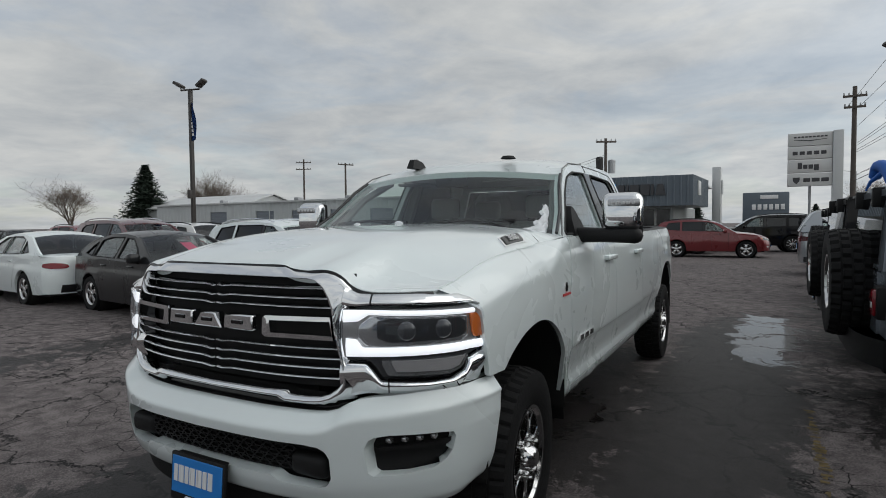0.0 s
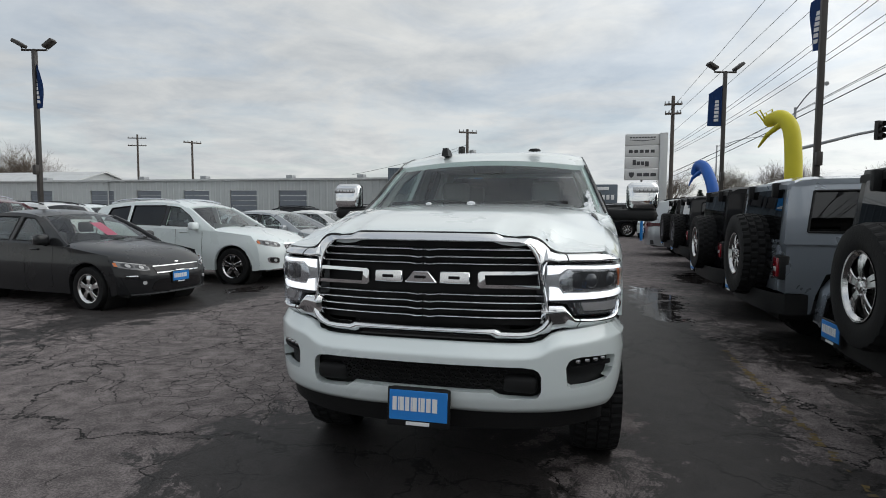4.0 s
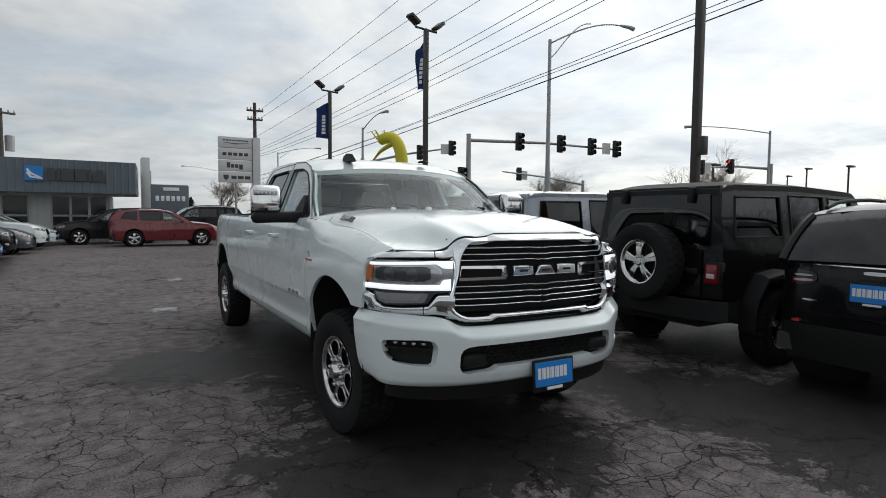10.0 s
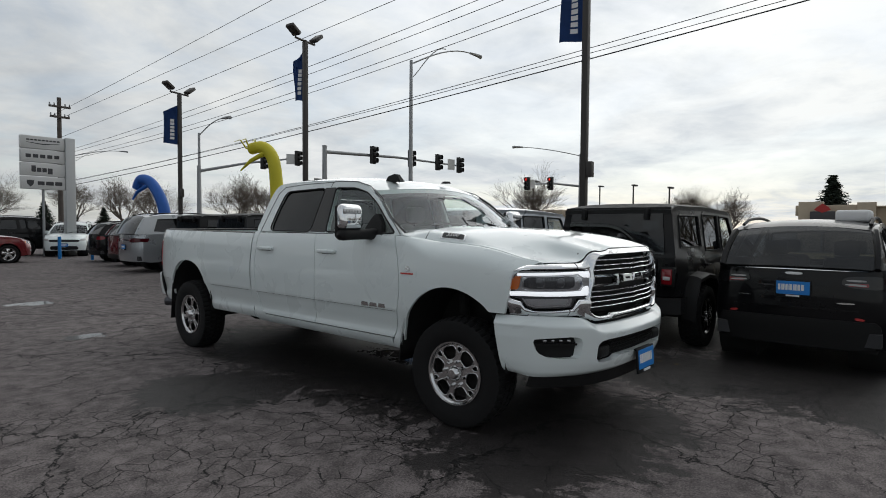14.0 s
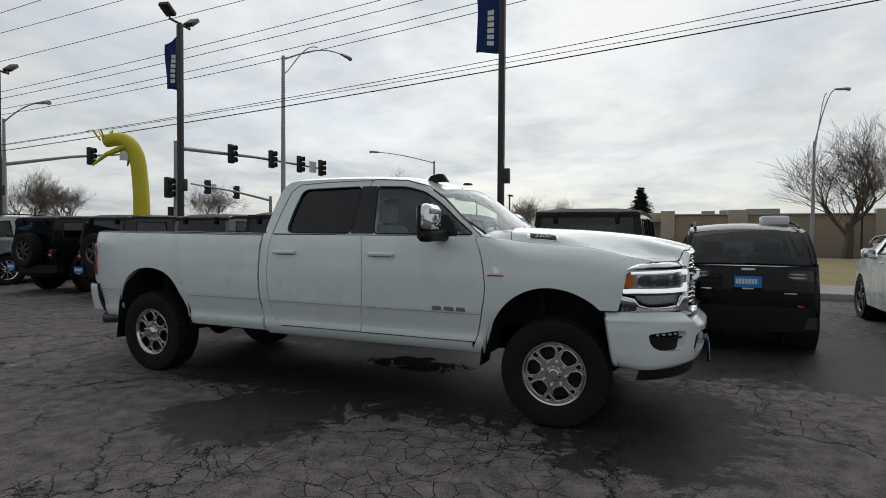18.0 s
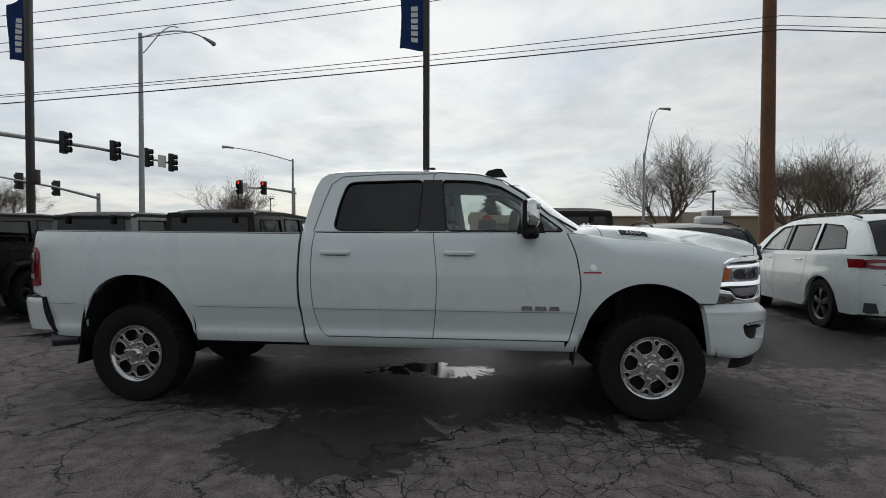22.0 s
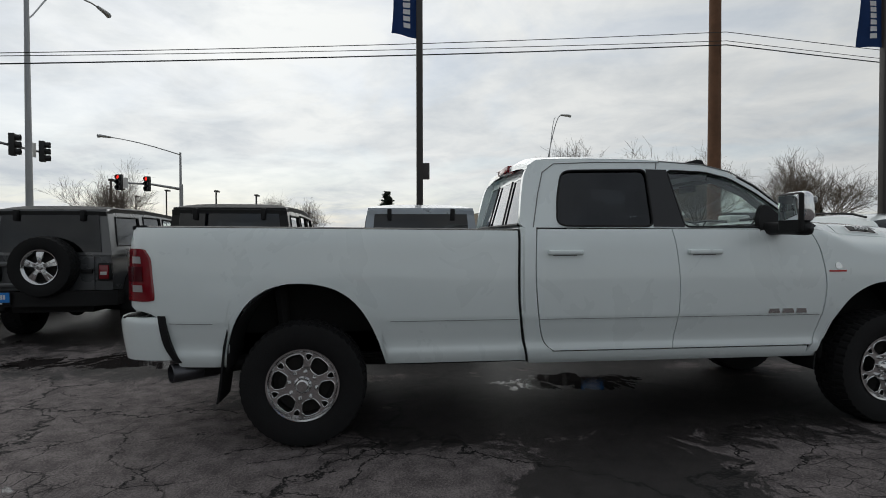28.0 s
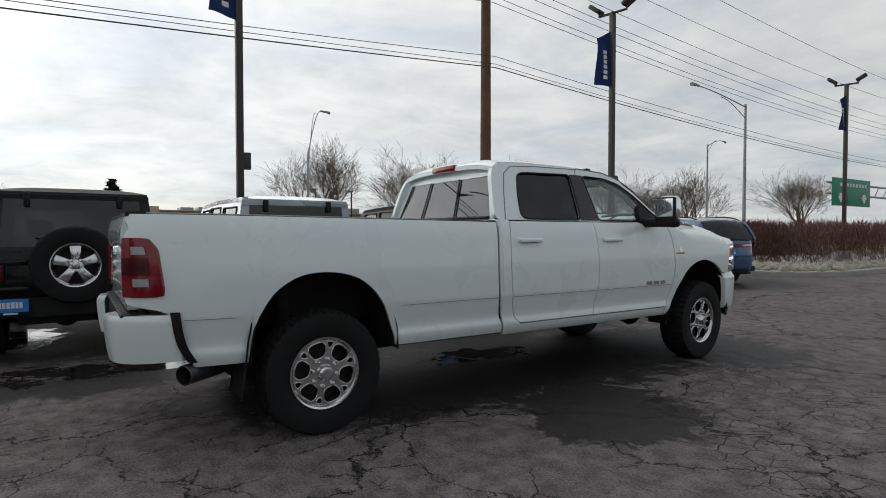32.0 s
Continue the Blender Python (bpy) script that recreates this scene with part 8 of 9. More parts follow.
# ---- buildings ----
def ribbed_wall(name, a, b, z0, z1, mat, parent=None, pitch=0.30, holes=()):
    """A wall of ribbed sheet from a to b; holes: (start, end, bottom, top) along it."""
    a, b = Vector((*a, 0)), Vector((*b, 0))
    d = (b - a).normalized()
    n = Vector((d.y, -d.x, 0))
    length = (b - a).length
    bm = B()
    stops = sorted({0.0, length, *[h[0] for h in holes], *[h[1] for h in holes]})
    for s0, s1 in zip(stops, stops[1:]):
        spans = [(z0, z1)]
        for h in holes:
            if h[0] <= s0 and s1 <= h[1]:
                spans = [(z0, h[2]), (h[3], z1)]
        for lo, hi in spans:
            if hi - lo < 0.02:
                continue
            k = max(1, round((s1 - s0) / pitch))
            xs = []
            for i in range(k):
                q = s0 + (s1 - s0) * i / k
                p = (s1 - s0) / k
                xs += [(q, 0), (q + p * 0.12, 0.03), (q + p * 0.24, 0.03), (q + p * 0.36, 0)]
            xs.append((s1, 0))
            row0 = [bm.verts.new(a + d * x + n * o + Vector((0, 0, lo))) for x, o in xs]
            row1 = [bm.verts.new(a + d * x + n * o + Vector((0, 0, hi))) for x, o in xs]
            for i in range(len(xs) - 1):
                bm.faces.new((row0[i], row0[i + 1], row1[i + 1], row1[i]))
            back0 = [bm.verts.new(a + d * x - n * 0.15 + Vector((0, 0, lo))) for x in (s0, s1)]
            back1 = [bm.verts.new(a + d * x - n * 0.15 + Vector((0, 0, hi))) for x in (s0, s1)]
            bm.faces.new((row0[0], row1[0], back1[0], back0[0]))
            bm.faces.new((row0[-1], back0[1], back1[1], row1[-1]))
            bm.faces.new((back0[0], back1[0], back1[1], back0[1]))
            bm.faces.new((*row1, back1[1], back1[0]))
            bm.faces.new((*row0[::-1], back0[0], back0[1]))
    return part(name, bm, mat, parent, angle=20)


show = thing("dealership", pose(0, 0, 0), "low car showroom with a blue-grey ribbed fascia over glass", "building")
ribbed_wall("fascia", (-10.45, 28.45), (-1.07, 28.9), 2.42, 3.98, SIDINGD, show, 0.32)
ribbed_wall("fascia_side", (-1.07, 28.9), (-0.75, 34.2), 2.42, 3.98, SIDINGD, show, 0.32)
bm = B()
prism(bm, [(-10.3, 28.6), (-1.2, 29.05), (-0.9, 40), (-10.3, 40)], lambda x, y, d: Vector((x, y, 3.90 - d)), 0.12)
part("roof", bm, ROOFM, show)
bm = B()
prism(bm, [(-10.35, 28.55), (-1.15, 29.0), (-0.85, 34.2), (-10.35, 40)], lambda x, y, d: Vector((x, y, 2.41 + d)), 0.06)
part("soffit", bm, SIDING, show)
ribbed_wall("front_wall", (-10.3, 30.0), (-2.2, 30.4), 0.0, 2.43, SIDING, show, 0.30, holes=((2.6, 4.7, 0.35, 2.3), (5.6, 8.0, 0.25, 2.3)))
ribbed_wall("end_wall", (-2.2, 30.4), (-2.0, 40), 0.0, 2.43, SIDING, show, 0.30)
for s0, s1 in ((2.6, 3.65), (3.65, 4.7), (5.6, 6.4), (6.4, 7.2), (7.2, 8.0)):
    for z0, z1 in ((0.35, 1.30), (1.34, 2.3)):
        bm = B()
        d = Vector((8.1, 0.4, 0)).normalized()
        p0, p1 = Vector((-10.3, 30.0, 0)) + d * (s0 + 0.03), Vector((-10.3, 30.0, 0)) + d * (s1 - 0.03)
        vs = [bm.verts.new(p + Vector((0, 0.08, z))) for p, z in ((p0, z0), (p1, z0), (p1, z1), (p0, z1))]
        bm.faces.new(vs)
        bmesh.ops.solidify(bm, geom=bm.faces[:], thickness=0.02)
        w = part("window", bm, WINDK, show)
        bm = B()
        for q0, q1 in zip(((p0, z0), (p1, z0), (p1, z1), (p0, z1)), ((p1, z0), (p1, z1), (p0, z1), (p0, z0))):
            tube(bm, [q0[0] + Vector((0, 0.06, q0[1])), q1[0] + Vector((0, 0.06, q1[1]))], 0.03, 4)
        part("window_frame", bm, SIGNS, w)
# sign on the fascia: a blue panel with a pale sweep and plain dark bars
bm = B()
prism(bm, [(-5.55, 2.95), (-4.85, 2.95), (-4.85, 3.62), (-5.55, 3.62)], lambda x, z, d: Vector((x, 28.62 + (x + 5.5) * 0.048 - d, z)), 0.06)
lg = part("sign_panel", bm, BLUELOGO, show)
for k in (0.0, 0.16):
    bm = B()
    prism(bm, [(-5.50, 3.44 - k * 0.9), (-5.35, 3.24 - k), (-4.87, 2.98 + 0.04 - k * 0.1), (-4.87, 3.04 - k * 0.05 + 0.04), (-5.30, 3.32 - k), (-5.42, 3.50 - k * 0.9)], lambda x, z, d: Vector((x, 28.545 + (x + 5.5) * 0.048 - d, z)), 0.02)
    part("sign_sweep", bm, WHITEP, lg)
for x0, x1 in ((-4.72, -4.40), (-4.32, -4.20), (-4.12, -3.66), (-3.60, -3.14), (-3.06, -2.94), (-2.86, -2.36)):
    bm = B()
    prism(bm, [(x0, 2.98), (x1, 2.98), (x1 - (0.12 if x0 == -2.86 else 0), 3.55), (x0 + (0.12 if x0 == -2.86 else 0), 3.55)], lambda x, z, d: Vector((x, 28.70 + (x + 5.5) * 0.048 - d, z)), 0.14)
    part("sign_bar", bm, SIGNG, show)
bm = B()
box(bm, (-0.98, 30.2, 3.0), (-0.90, 31.6, 3.75), 0.02)
part("side_sign", bm, SIGNW, show)
py = thing("entrance_pylon", pose(0, 0, 0), "slim silver steel entrance pylon beside the showroom", "pylon")
bm = B()
box(bm, (-0.55, 34.2, 0), (-0.10, 35.6, 4.75), 0.03)
part("tower", bm, SIGNS, py)
bm = B()
box(bm, (-0.10, 34.5, 3.2), (-0.02, 35.4, 4.0), 0.02)
part("panel", bm, SIDING, py)

shop = thing("service_building", pose(0, 0, 0), "long low grey metal service building with roller doors", "building")
holes = [(s, s + 2.0, 0.0, 2.75) for s in (7.2, 12.6, 16.5, 20.3, 23.9, 27.5)]
ribbed_wall("front_wall", (-46.0, 29.9), (-10.32, 29.9), 0.0, 3.40, SIDING, shop, 0.45, holes=holes)
ribbed_wall("end_wall", (-46.0, 42.0), (-46.0, 29.9), 0.0, 3.40, SIDING, shop, 0.45)
for h in holes:
    for k in range(8):
        bm = B()
        x = -46.0 + h[0]
        box(bm, (x + 0.03, 29.96, 0.02 + k * 0.34), (x + 1.97, 30.02, 0.35 + k * 0.34), 0.012, 1)
        part("door_panel", bm, DOORG, shop)
bm = B()
prism(bm, [(29.75, 3.38), (29.75, 3.50), (36.0, 3.85), (43.0, 3.50), (43.0, 3.38)], lambda y, z, d: Vector((-46.2 + d, y, z)), 35.7)
part("roof", bm, ROOFM, shop)
for x in (-38, -29.5, -24.5, -18.0, -13.0):
    bm = B()
    box(bm, (x - 0.22, 30.4, 3.52), (x + 0.22, 30.9, 3.75), 0.02)
    part("roof_vent", bm, GALV, shop)
for x in (-31.8, -13.7):
    bm = B()
    tube(bm, [(x, 29.82, 0.1), (x, 29.82, 3.4)], 0.04, 6)
    part("downpipe", bm, SIDING, shop)
barn = thing("gabled_shed", pose(0, 0, 0), "pale gabled metal shed behind the service building", "building")
bm = B()
prism(bm, [(-4.5, 0), (4.5, 0), (4.5, 3.7), (0, 5.0), (-4.5, 3.7)], lambda a, z, d: Vector((-62.0 + d, 44.0 + a, z)), 16)
part("wall", bm, SIDING, barn)
for sgn in (-1, 1):
    bm = B()
    prism(bm, [(0, 5.06), (sgn * 4.9, 3.62), (sgn * 4.9, 3.74), (0, 5.18)], lambda a, z, d: Vector((-62.3 + d, 44.0 + a, z)), 16.6)
    part("roof", bm, ROOFM, barn)

# brand pylon with four plain panels
st = thing("sign_tower", pose(0, 0, 0), "tall silver sign tower with four pale panels of dark bars", "sign")
bm = B()
box(bm, (4.88, 29.85, 0), (5.30, 30.35, 5.82), 0.03)
part("tower", bm, SIGNS, st)
bm = B()
tube(bm, [(4.0, 30.2, 0), (4.0, 30.2, 3.3)], 0.06, 10)
part("post", bm, GALV, st)
for k in range(4):
    z = 5.80 - 0.645 * (k + 1)
    bm = B()
    box(bm, (3.06, 29.95, z + 0.02), (4.87, 30.25, z + 0.63), 0.03)
    pn = part("panel", bm, SIGNW, st)
    if k == 0:
        bars = [(3.30 + 0.155 * q, 3.42 + 0.155 * q, 0.40, 0.47) for q in range(9)]
    elif k == 1:
        bars = [(3.26 + 0.29 * q, 3.47 + 0.29 * q, 0.23, 0.40) for q in range(5)]
    elif k == 2:
        bars = [(3.48, 3.66, 0.20, 0.50), (3.70, 3.88, 0.20, 0.40), (3.92, 4.10, 0.20, 0.40), (4.14, 4.34, 0.12, 0.40)]
    else:
        bars = [(3.72, 4.00, 0.22, 0.40), (4.06, 4.38, 0.22, 0.40), (4.44, 4.74, 0.22, 0.40)]
    for x0, x1, z0, z1 in bars:
        bm = B()
        box(bm, (x0, 29.935, z + z0), (x1, 29.955, z + z1), 0.008, 1)
        part("letter_bar", bm, SIGNG, pn)
    bm = B()
    if k == 0:
        prism(bm, [(3.3, 0.30), (3.95, 0.22), (4.65, 0.30), (4.65, 0.32), (3.95, 0.27), (3.3, 0.32)], lambda x, zz, d: Vector((x, 29.94 + d, z + zz)), 0.01)
    if k == 3:
        prism(bm, [(3.28, 0.44), (3.58, 0.44), (3.56, 0.26), (3.43, 0.12), (3.30, 0.26)], lambda x, zz, d: Vector((x, 29.94 + d, z + zz)), 0.01)
    if len(bm.verts):
        part("panel_emblem", bm, SIGNG, pn)

# far street-side buildings
cas = thing("casino_building", pose(0, 0, 0), "low tan stucco building with a flat roof across the street", "building")
bm = B()
box(bm, (44.0, -28.0, 0), (60.0, 1.2, 3.15), 0.02)
part("wall", bm, STUCCO, cas)
for y0, y1, z1 in ((-5.0, -3.6, 3.5), (0.2, 1.25, 3.45), (3.2, 4.7, 3.55), (-14.5, -13.0, 3.5), (-27.0, -25.2, 3.5)):
    bm = B()
    box(bm, (43.75, y0, 0), (44.4, y1, z1), 0.03)
    part("pilaster", bm, STUCCOL, cas)
bm = B()
box(bm, (43.9, 1.2, 2.55), (46.0, 4.9, 3.30), 0.03)
box(bm, (44.9, 1.2, 0.0), (46.0, 3.2, 2.6))
part("entrance_canopy", bm, STUCCOL, cas)
bm = B()
box(bm, (43.85, -28, 3.10), (44.2, 1.2, 3.20), 0.02)
part("parapet_cap", bm, STUCCOL, cas)
for y, w, h in ((-7.5, 2.4, 0.5), (-4.4, 1.2, 0.4), (-2.8, 1.0, 0.35), (-18, 2.0, 0.6)):
    bm = B()
    box(bm, (47, y, 3.1), (49, y + w, 3.2 + h), 0.03)
    part("roof_unit", bm, GALV, cas)
sg = thing("diamond_sign", pose(43.55, 3.2, 0), "dark menu board on a post under a red diamond", "sign")
bm = B()
tube(bm, [(0, 0, 0), (0, 0, 2.0)], 0.05, 8)
part("post", bm, GALV, sg)
bm = B()
box(bm, (-0.06, -0.75, 1.95), (0.06, 0.75, 2.85), 0.03)
part("board", bm, SIGNG, sg)
bm = B()
prism(bm, [(-0.5, 2.95), (0.0, 2.75), (0.5, 2.95), (0.35, 3.15), (0, 3.4), (-0.35, 3.15)], lambda y, z, d: Vector((-0.075 + d, y, z)), 0.06)
part("diamond", bm, REDPR, sg)
tm = text_mesh("CASINO\nIS OPEN", 0.30, 0.004)
tm.materials.append(WHITEP)
wsn = thing("wall_sign", pose(43.96, -1.8, 2.1), "dark board with pale words fixed to the tan wall", "sign")
bm = B()
box(bm, (-0.06, -0.85, -0.33), (0.0, 0.85, 0.33), 0.02)
part("board", bm, SIGNG, wsn)
shared("sign_words", tm, wsn, Matrix.Translation((-0.07, 0, 0.02)) @ pose(0, 0, 0, 90, 0, -90))
for x, y, w, d, h, lab in ((62, 34, 14, 10, 3.8, "low flat-roofed shop beyond the junction"), (75, 52, 20, 12, 4.4, "low brown flat-roofed store beyond the junction"), (58, -48, 12, 18, 4.2, "low tan flat-roofed store across the street")):
    bd = thing("shop_building", pose(x, y, 0), lab, "building")
    bm = B()
    box(bm, (0, 0, 0), (d, w, h), 0.05)
    part("wall", bm, STUCCO, bd)
    bm = B()
    box(bm, (-0.15, -0.15, h - 0.5), (d + 0.15, w + 0.15, h + 0.15), 0.05)
    part("fascia", bm, SIGNG if h > 4 else STUCCOL, bd)
    for k in range(4):
        bm = B()
        box(bm, (-0.03, 1.2 + k * (w - 2) / 4, 0.6), (0.02, 1.2 + (k + 0.75) * (w - 2) / 4, 2.4), 0.01)
        part("window", bm, WINDK, bd)
ford = thing("roadside_sign", pose(4.2, 52.0, 0), "dark roadside dealer sign with pale bars far down the lot", "sign")
bm = B()
box(bm, (-3.6, 0, 0), (-0.2, 1.0, 4.0), 0.1)
part("board", bm, SIDINGD, ford)
for q in range(6):
    bm = B()
    box(bm, (-2.9 + 0.42 * q, -0.05, 2.55), (-2.62 + 0.42 * q, 0.0, 3.0), 0.01)
    part("letter_bar", bm, WHITEP, ford)
bm = B()
box(bm, (-2.3, -0.05, 3.45), (-1.0, 0.0, 3.75), 0.01)
part("sign_field", bm, WHITEP, ford)


# ---- trees ----
def bare_tree_mesh(h, seed, spread=0.62, levels=5):
    rnd = random.Random(seed)
    sets = {"trunk": ([], []), "crown": ([], [])}

    def limb(p, d, length, r, level):
        verts, faces = sets["trunk" if level == 0 else "crown"]
        segs = 4 if level < 3 else 2
        pts = [p]
        dd = d.copy()
        for k in range(segs):
            dd = (dd + Vector((rnd.gauss(0, 0.13), rnd.gauss(0, 0.13), rnd.gauss(0.05, 0.08)))).normalized()
            pts.append(pts[-1] + dd * length / segs)
        n = 7 if level == 0 else (5 if level < 3 else 3)
        r1 = r * 0.62
        base = len(verts)
        for i, q in enumerate(pts):
            ax = (pts[min(i + 1, segs)] - pts[max(0, i - 1)]).normalized()
            sd = ax.cross(Vector((0.31, 0.72, 0.62))).normalized()
            up = ax.cross(sd)
            rr = r + (r1 - r) * i / segs
            for k in range(n):
                a = 2 * math.pi * k / n
                verts.append(q + (sd * math.cos(a) + up * math.sin(a)) * rr)
        for i in range(segs):
            for k in range(n):
                a, b = base + i * n + k, base + i * n + (k + 1) % n
                faces.append((a, b, b + n, a + n))
        if level >= levels:
            return
        kids = {0: 7, 1: 5, 2: 4, 3: 4, 4: 4}[level]
        for k in range(kids):
            f = 0.40 + 0.60 * (k + rnd.random() * 0.8) / kids if level else 0.55 + 0.45 * (k + 0.5) / kids
            f = min(1.0, f)
            i = min(segs - 1, int(f * segs))
            q = pts[i].lerp(pts[i + 1], f * segs - i)
            az = rnd.random() * 6.283
            side = Vector((math.cos(az), math.sin(az), 0))
            side = (side - dd * side.dot(dd)).normalized()
            lean = spread * rnd.uniform(0.7, 1.25)
            nd = (dd * math.cos(lean) + side * math.sin(lean) + Vector((0, 0, 0.18))).normalized()
            limb(q, nd, (h * 0.30 if level == 0 else length) * rnd.uniform(0.60, 0.88), max(0.008, r1 * rnd.uniform(0.48, 0.68)), level + 1)

    limb(Vector((0, 0, -0.1)), Vector((0, 0, 1)), h * 0.20, h * 0.026, 0)
    out = []
    for key in ("trunk", "crown"):
        me = bpy.data.meshes.new(key)
        me.from_pydata([tuple(v) for v in sets[key][0]], [], sets[key][1])
        me.materials.append(BARK)
        out.append(me)
    return out


TREES = [bare_tree_mesh(12.0, s, sp) for s, sp in ((11, 0.76), (23, 0.70), (37, 0.82))]
for k, (x, y, s) in enumerate(((36.5, -9.8, 1.02), (31.8, -16.6, 0.92), (36.0, -20.5, 0.95), (30, -24.5, 0.85), (33.5, 21.5, 0.72), (46.0, 13.2, 0.62), (49.5, 11.0, 0.60), (38, -33, 0.95), (33, -38, 0.9),
                               (29, -46, 0.95), (40, -52, 1.0), (26, -60, 1.0), (34, 66, 1.0), (44, 74, 1.1), (22, 88, 1.0), (30, 92, 1.1), (16, 110, 1.1), (54, 60, 1.0), (-66, 52, 1.1), (-74, 60, 1.2), (-84, 42, 1.0), (26, 70, 0.9), (44, -26, 0.9))):
    t = thing("bare_tree", pose(x, y, 0, 0, 0, 67 * k) @ Matrix.Scale(s, 4), "leafless winter tree with fine spreading branches", "tree", "bare trees")
    shared("trunk", TREES[k % 3][0], t)
    shared("crown", TREES[k % 3][1], t)


def spruce_mesh(h, seed):
    rnd = random.Random(seed)
    verts, faces = [], []
    layers = 34
    for k in range(layers):
        f = k / layers
        z = h * (0.10 + 0.90 * f)
        rad = h * 0.36 * (1 - f) ** 0.85 + 0.05
        for j in range(int(30 - 18 * f)):
            a = rnd.random() * 6.283
            ln = rad * rnd.uniform(0.70, 1.12)
            for q in range(5):
                g = (q + 1) / 5
                c = Vector((math.cos(a) * ln * g, math.sin(a) * ln * g, z - ln * 0.30 * g + rnd.uniform(-0.08, 0.08)))
                w = (0.13 + 0.18 * (1 - g)) * (1 - 0.45 * f) * rnd.uniform(0.7, 1.2) * h / 8
                for _ in range(3):
                    b = len(verts)
                    for _i in range(3):
                        verts.append(c + Vector((rnd.gauss(0, w), rnd.gauss(0, w), rnd.gauss(-0.02, w * 0.45))))
                    faces.append((b, b + 1, b + 2))
    me = bpy.data.meshes.new("crown")
    me.from_pydata([tuple(v) for v in verts], [], faces)
    me.materials.append(NEEDLE)
    return me


SPRUCE = spruce_mesh(8.0, 5)
for x, y, s in ((47.5, 3.1, 0.72), (-63, 40, 1.15), (43, -36, 0.6), (16, 78, 0.55), (20, 82, 0.5), (24.5, 84, 0.5), (8.5, 90, 0.5), (-3.8, 62, 0.45), (58, 44, 0.5), (62, 47, 0.55)):
    t = thing("spruce_tree", pose(x, y, 0, 0, 0, x * 9) @ Matrix.Diagonal((s * 1.35, s * 1.35, s, 1)), "dark green spruce with a ragged pointed crown", "tree", "spruce trees")
    bm = B()
    tube(bm, [(0, 0, -0.1), (0, 0, 7.6)], 0.16, 8, 0.03)
    part("trunk", bm, BARKD, t)
    shared("crown", SPRUCE, t)


# ---- the vehicles ----
GLASSW = glass("windscreen_glass", (0.78, 0.86, 0.83), ior=1.5)
GLASSB = glass("back_glass", (0.13, 0.14, 0.145), ior=1.9)
pickup(pose(0.015, 0, 0))


def parked(x_rear, y, wb, ro, yaw=0.0):
    """The pose of a vehicle parked nose to the street, its tail at x_rear."""
    return pose(x_rear + ro + wb, y, 0, 0, 0, 90 + yaw)


def facing(x_front, y, fo, yaw=0.0):
    """The pose of a vehicle parked nose to the aisle, its front at x_front."""
    return pose(x_front - fo, y, 0, 0, 0, 90 + yaw)


off_roader(parked(2.46, 0.38, 3.0, 1.12), BLACKP, "glossy black off-road car with hard top and spare wheel", "split", lug=0.005)
off_roader(parked(2.44, 3.24, 3.0, 1.12), BLUESIL, "blue-silver off-road car with hard top and knobbly spare wheel", "seven", True, BLUESIL, 0.016, BLUESIL, fat=True)
off_roader(parked(2.46, 5.70, 3.0, 1.12), BLACKP, "black off-road car with silver five-spoke spare wheel", "five", lug=0.006)
off_roader(parked(3.1, 8.20, 3.0, 1.12), GREYP, "dark grey off-road car with silver spare wheel", "split", lug=0.006)
off_roader(parked(2.8, 10.8, 3.0, 1.20), DARKP, "charcoal off-road car with spare wheel on the tailgate", "five", False)
off_roader(parked(2.9, 13.4, 3.0, 1.20), BLACKP, "black off-road car with dark soft top", "seven", False)

compass = suv(BLACKP, wb=2.64, fo=0.86, ro=0.90, w=1.82, r=0.345,
              deck=[(-0.86, 0.84), (-0.6, 0.93), (0.0, 1.0), (0.5, 1.03), (1.4, 1.07), (2.6, 1.11), (3.2, 1.14), (3.54, 1.12)],
              roof=[(0.38, 1.03), (0.75, 1.26), (1.12, 1.49), (1.5, 1.58), (2.1, 1.615), (2.8, 1.59), (3.14, 1.53), (3.34, 1.33), (3.50, 1.13)],
              rear=[("tail_lamp", mirrored(((0.52, 0.945), (0.99, 0.915), (0.99, 1.06), (0.54, 1.055))), GLOSSBLK, 0.010), ("tail_lamp_glow", mirrored(((0.60, 0.955), (0.80, 0.95), (0.80, 0.985), (0.60, 0.985))), REDL, 0.013),
                    ("tail_lamp_lens", mirrored(((0.56, 0.965), (0.78, 0.955), (0.78, 0.975), (0.57, 0.985)), ((0.57, 1.005), (0.78, 1.0), (0.78, 1.02), (0.58, 1.022))), LENSG, 0.014),
                    ("window_trim", [((-0.80, 1.105), (0.80, 1.105), (0.79, 1.118), (-0.79, 1.118))], CHROME, 0.010),
                    ("badge", [((-0.10, 1.052), (0.10, 1.052), (0.10, 1.080), (-0.10, 1.080))], WHITEP, 0.010),
                    ("badge", [((-0.66, 0.80), (-0.50, 0.80), (-0.50, 0.818), (-0.66, 0.818))], RIMM, 0.010),
                    ("badge", [((0.48, 0.768), (0.66, 0.768), (0.66, 0.784), (0.48, 0.784))], RIMM, 0.010),
                    ("tailgate_seam", [((-0.70, 0.70), (0.70, 0.70), (0.70, 0.708), (-0.70, 0.708))], GLOSSBLK, 0.012),
                    ("rear_cladding", [((-0.94, 0.30), (0.94, 0.30), (0.92, 0.60), (-0.92, 0.60))], PLASTIC, 0.010),
                    ("tow_hook", mirrored(((0.66, 0.612), (0.76, 0.608), (0.755, 0.628), (0.665, 0.640))), REDPR, 0.018)],
              plate_rear=0.90, clad=True)
road_car("compact_suv", parked(2.78, -1.62, 2.64, 0.90), compass, "black compact SUV with a blue dealer plate and red tow hooks")
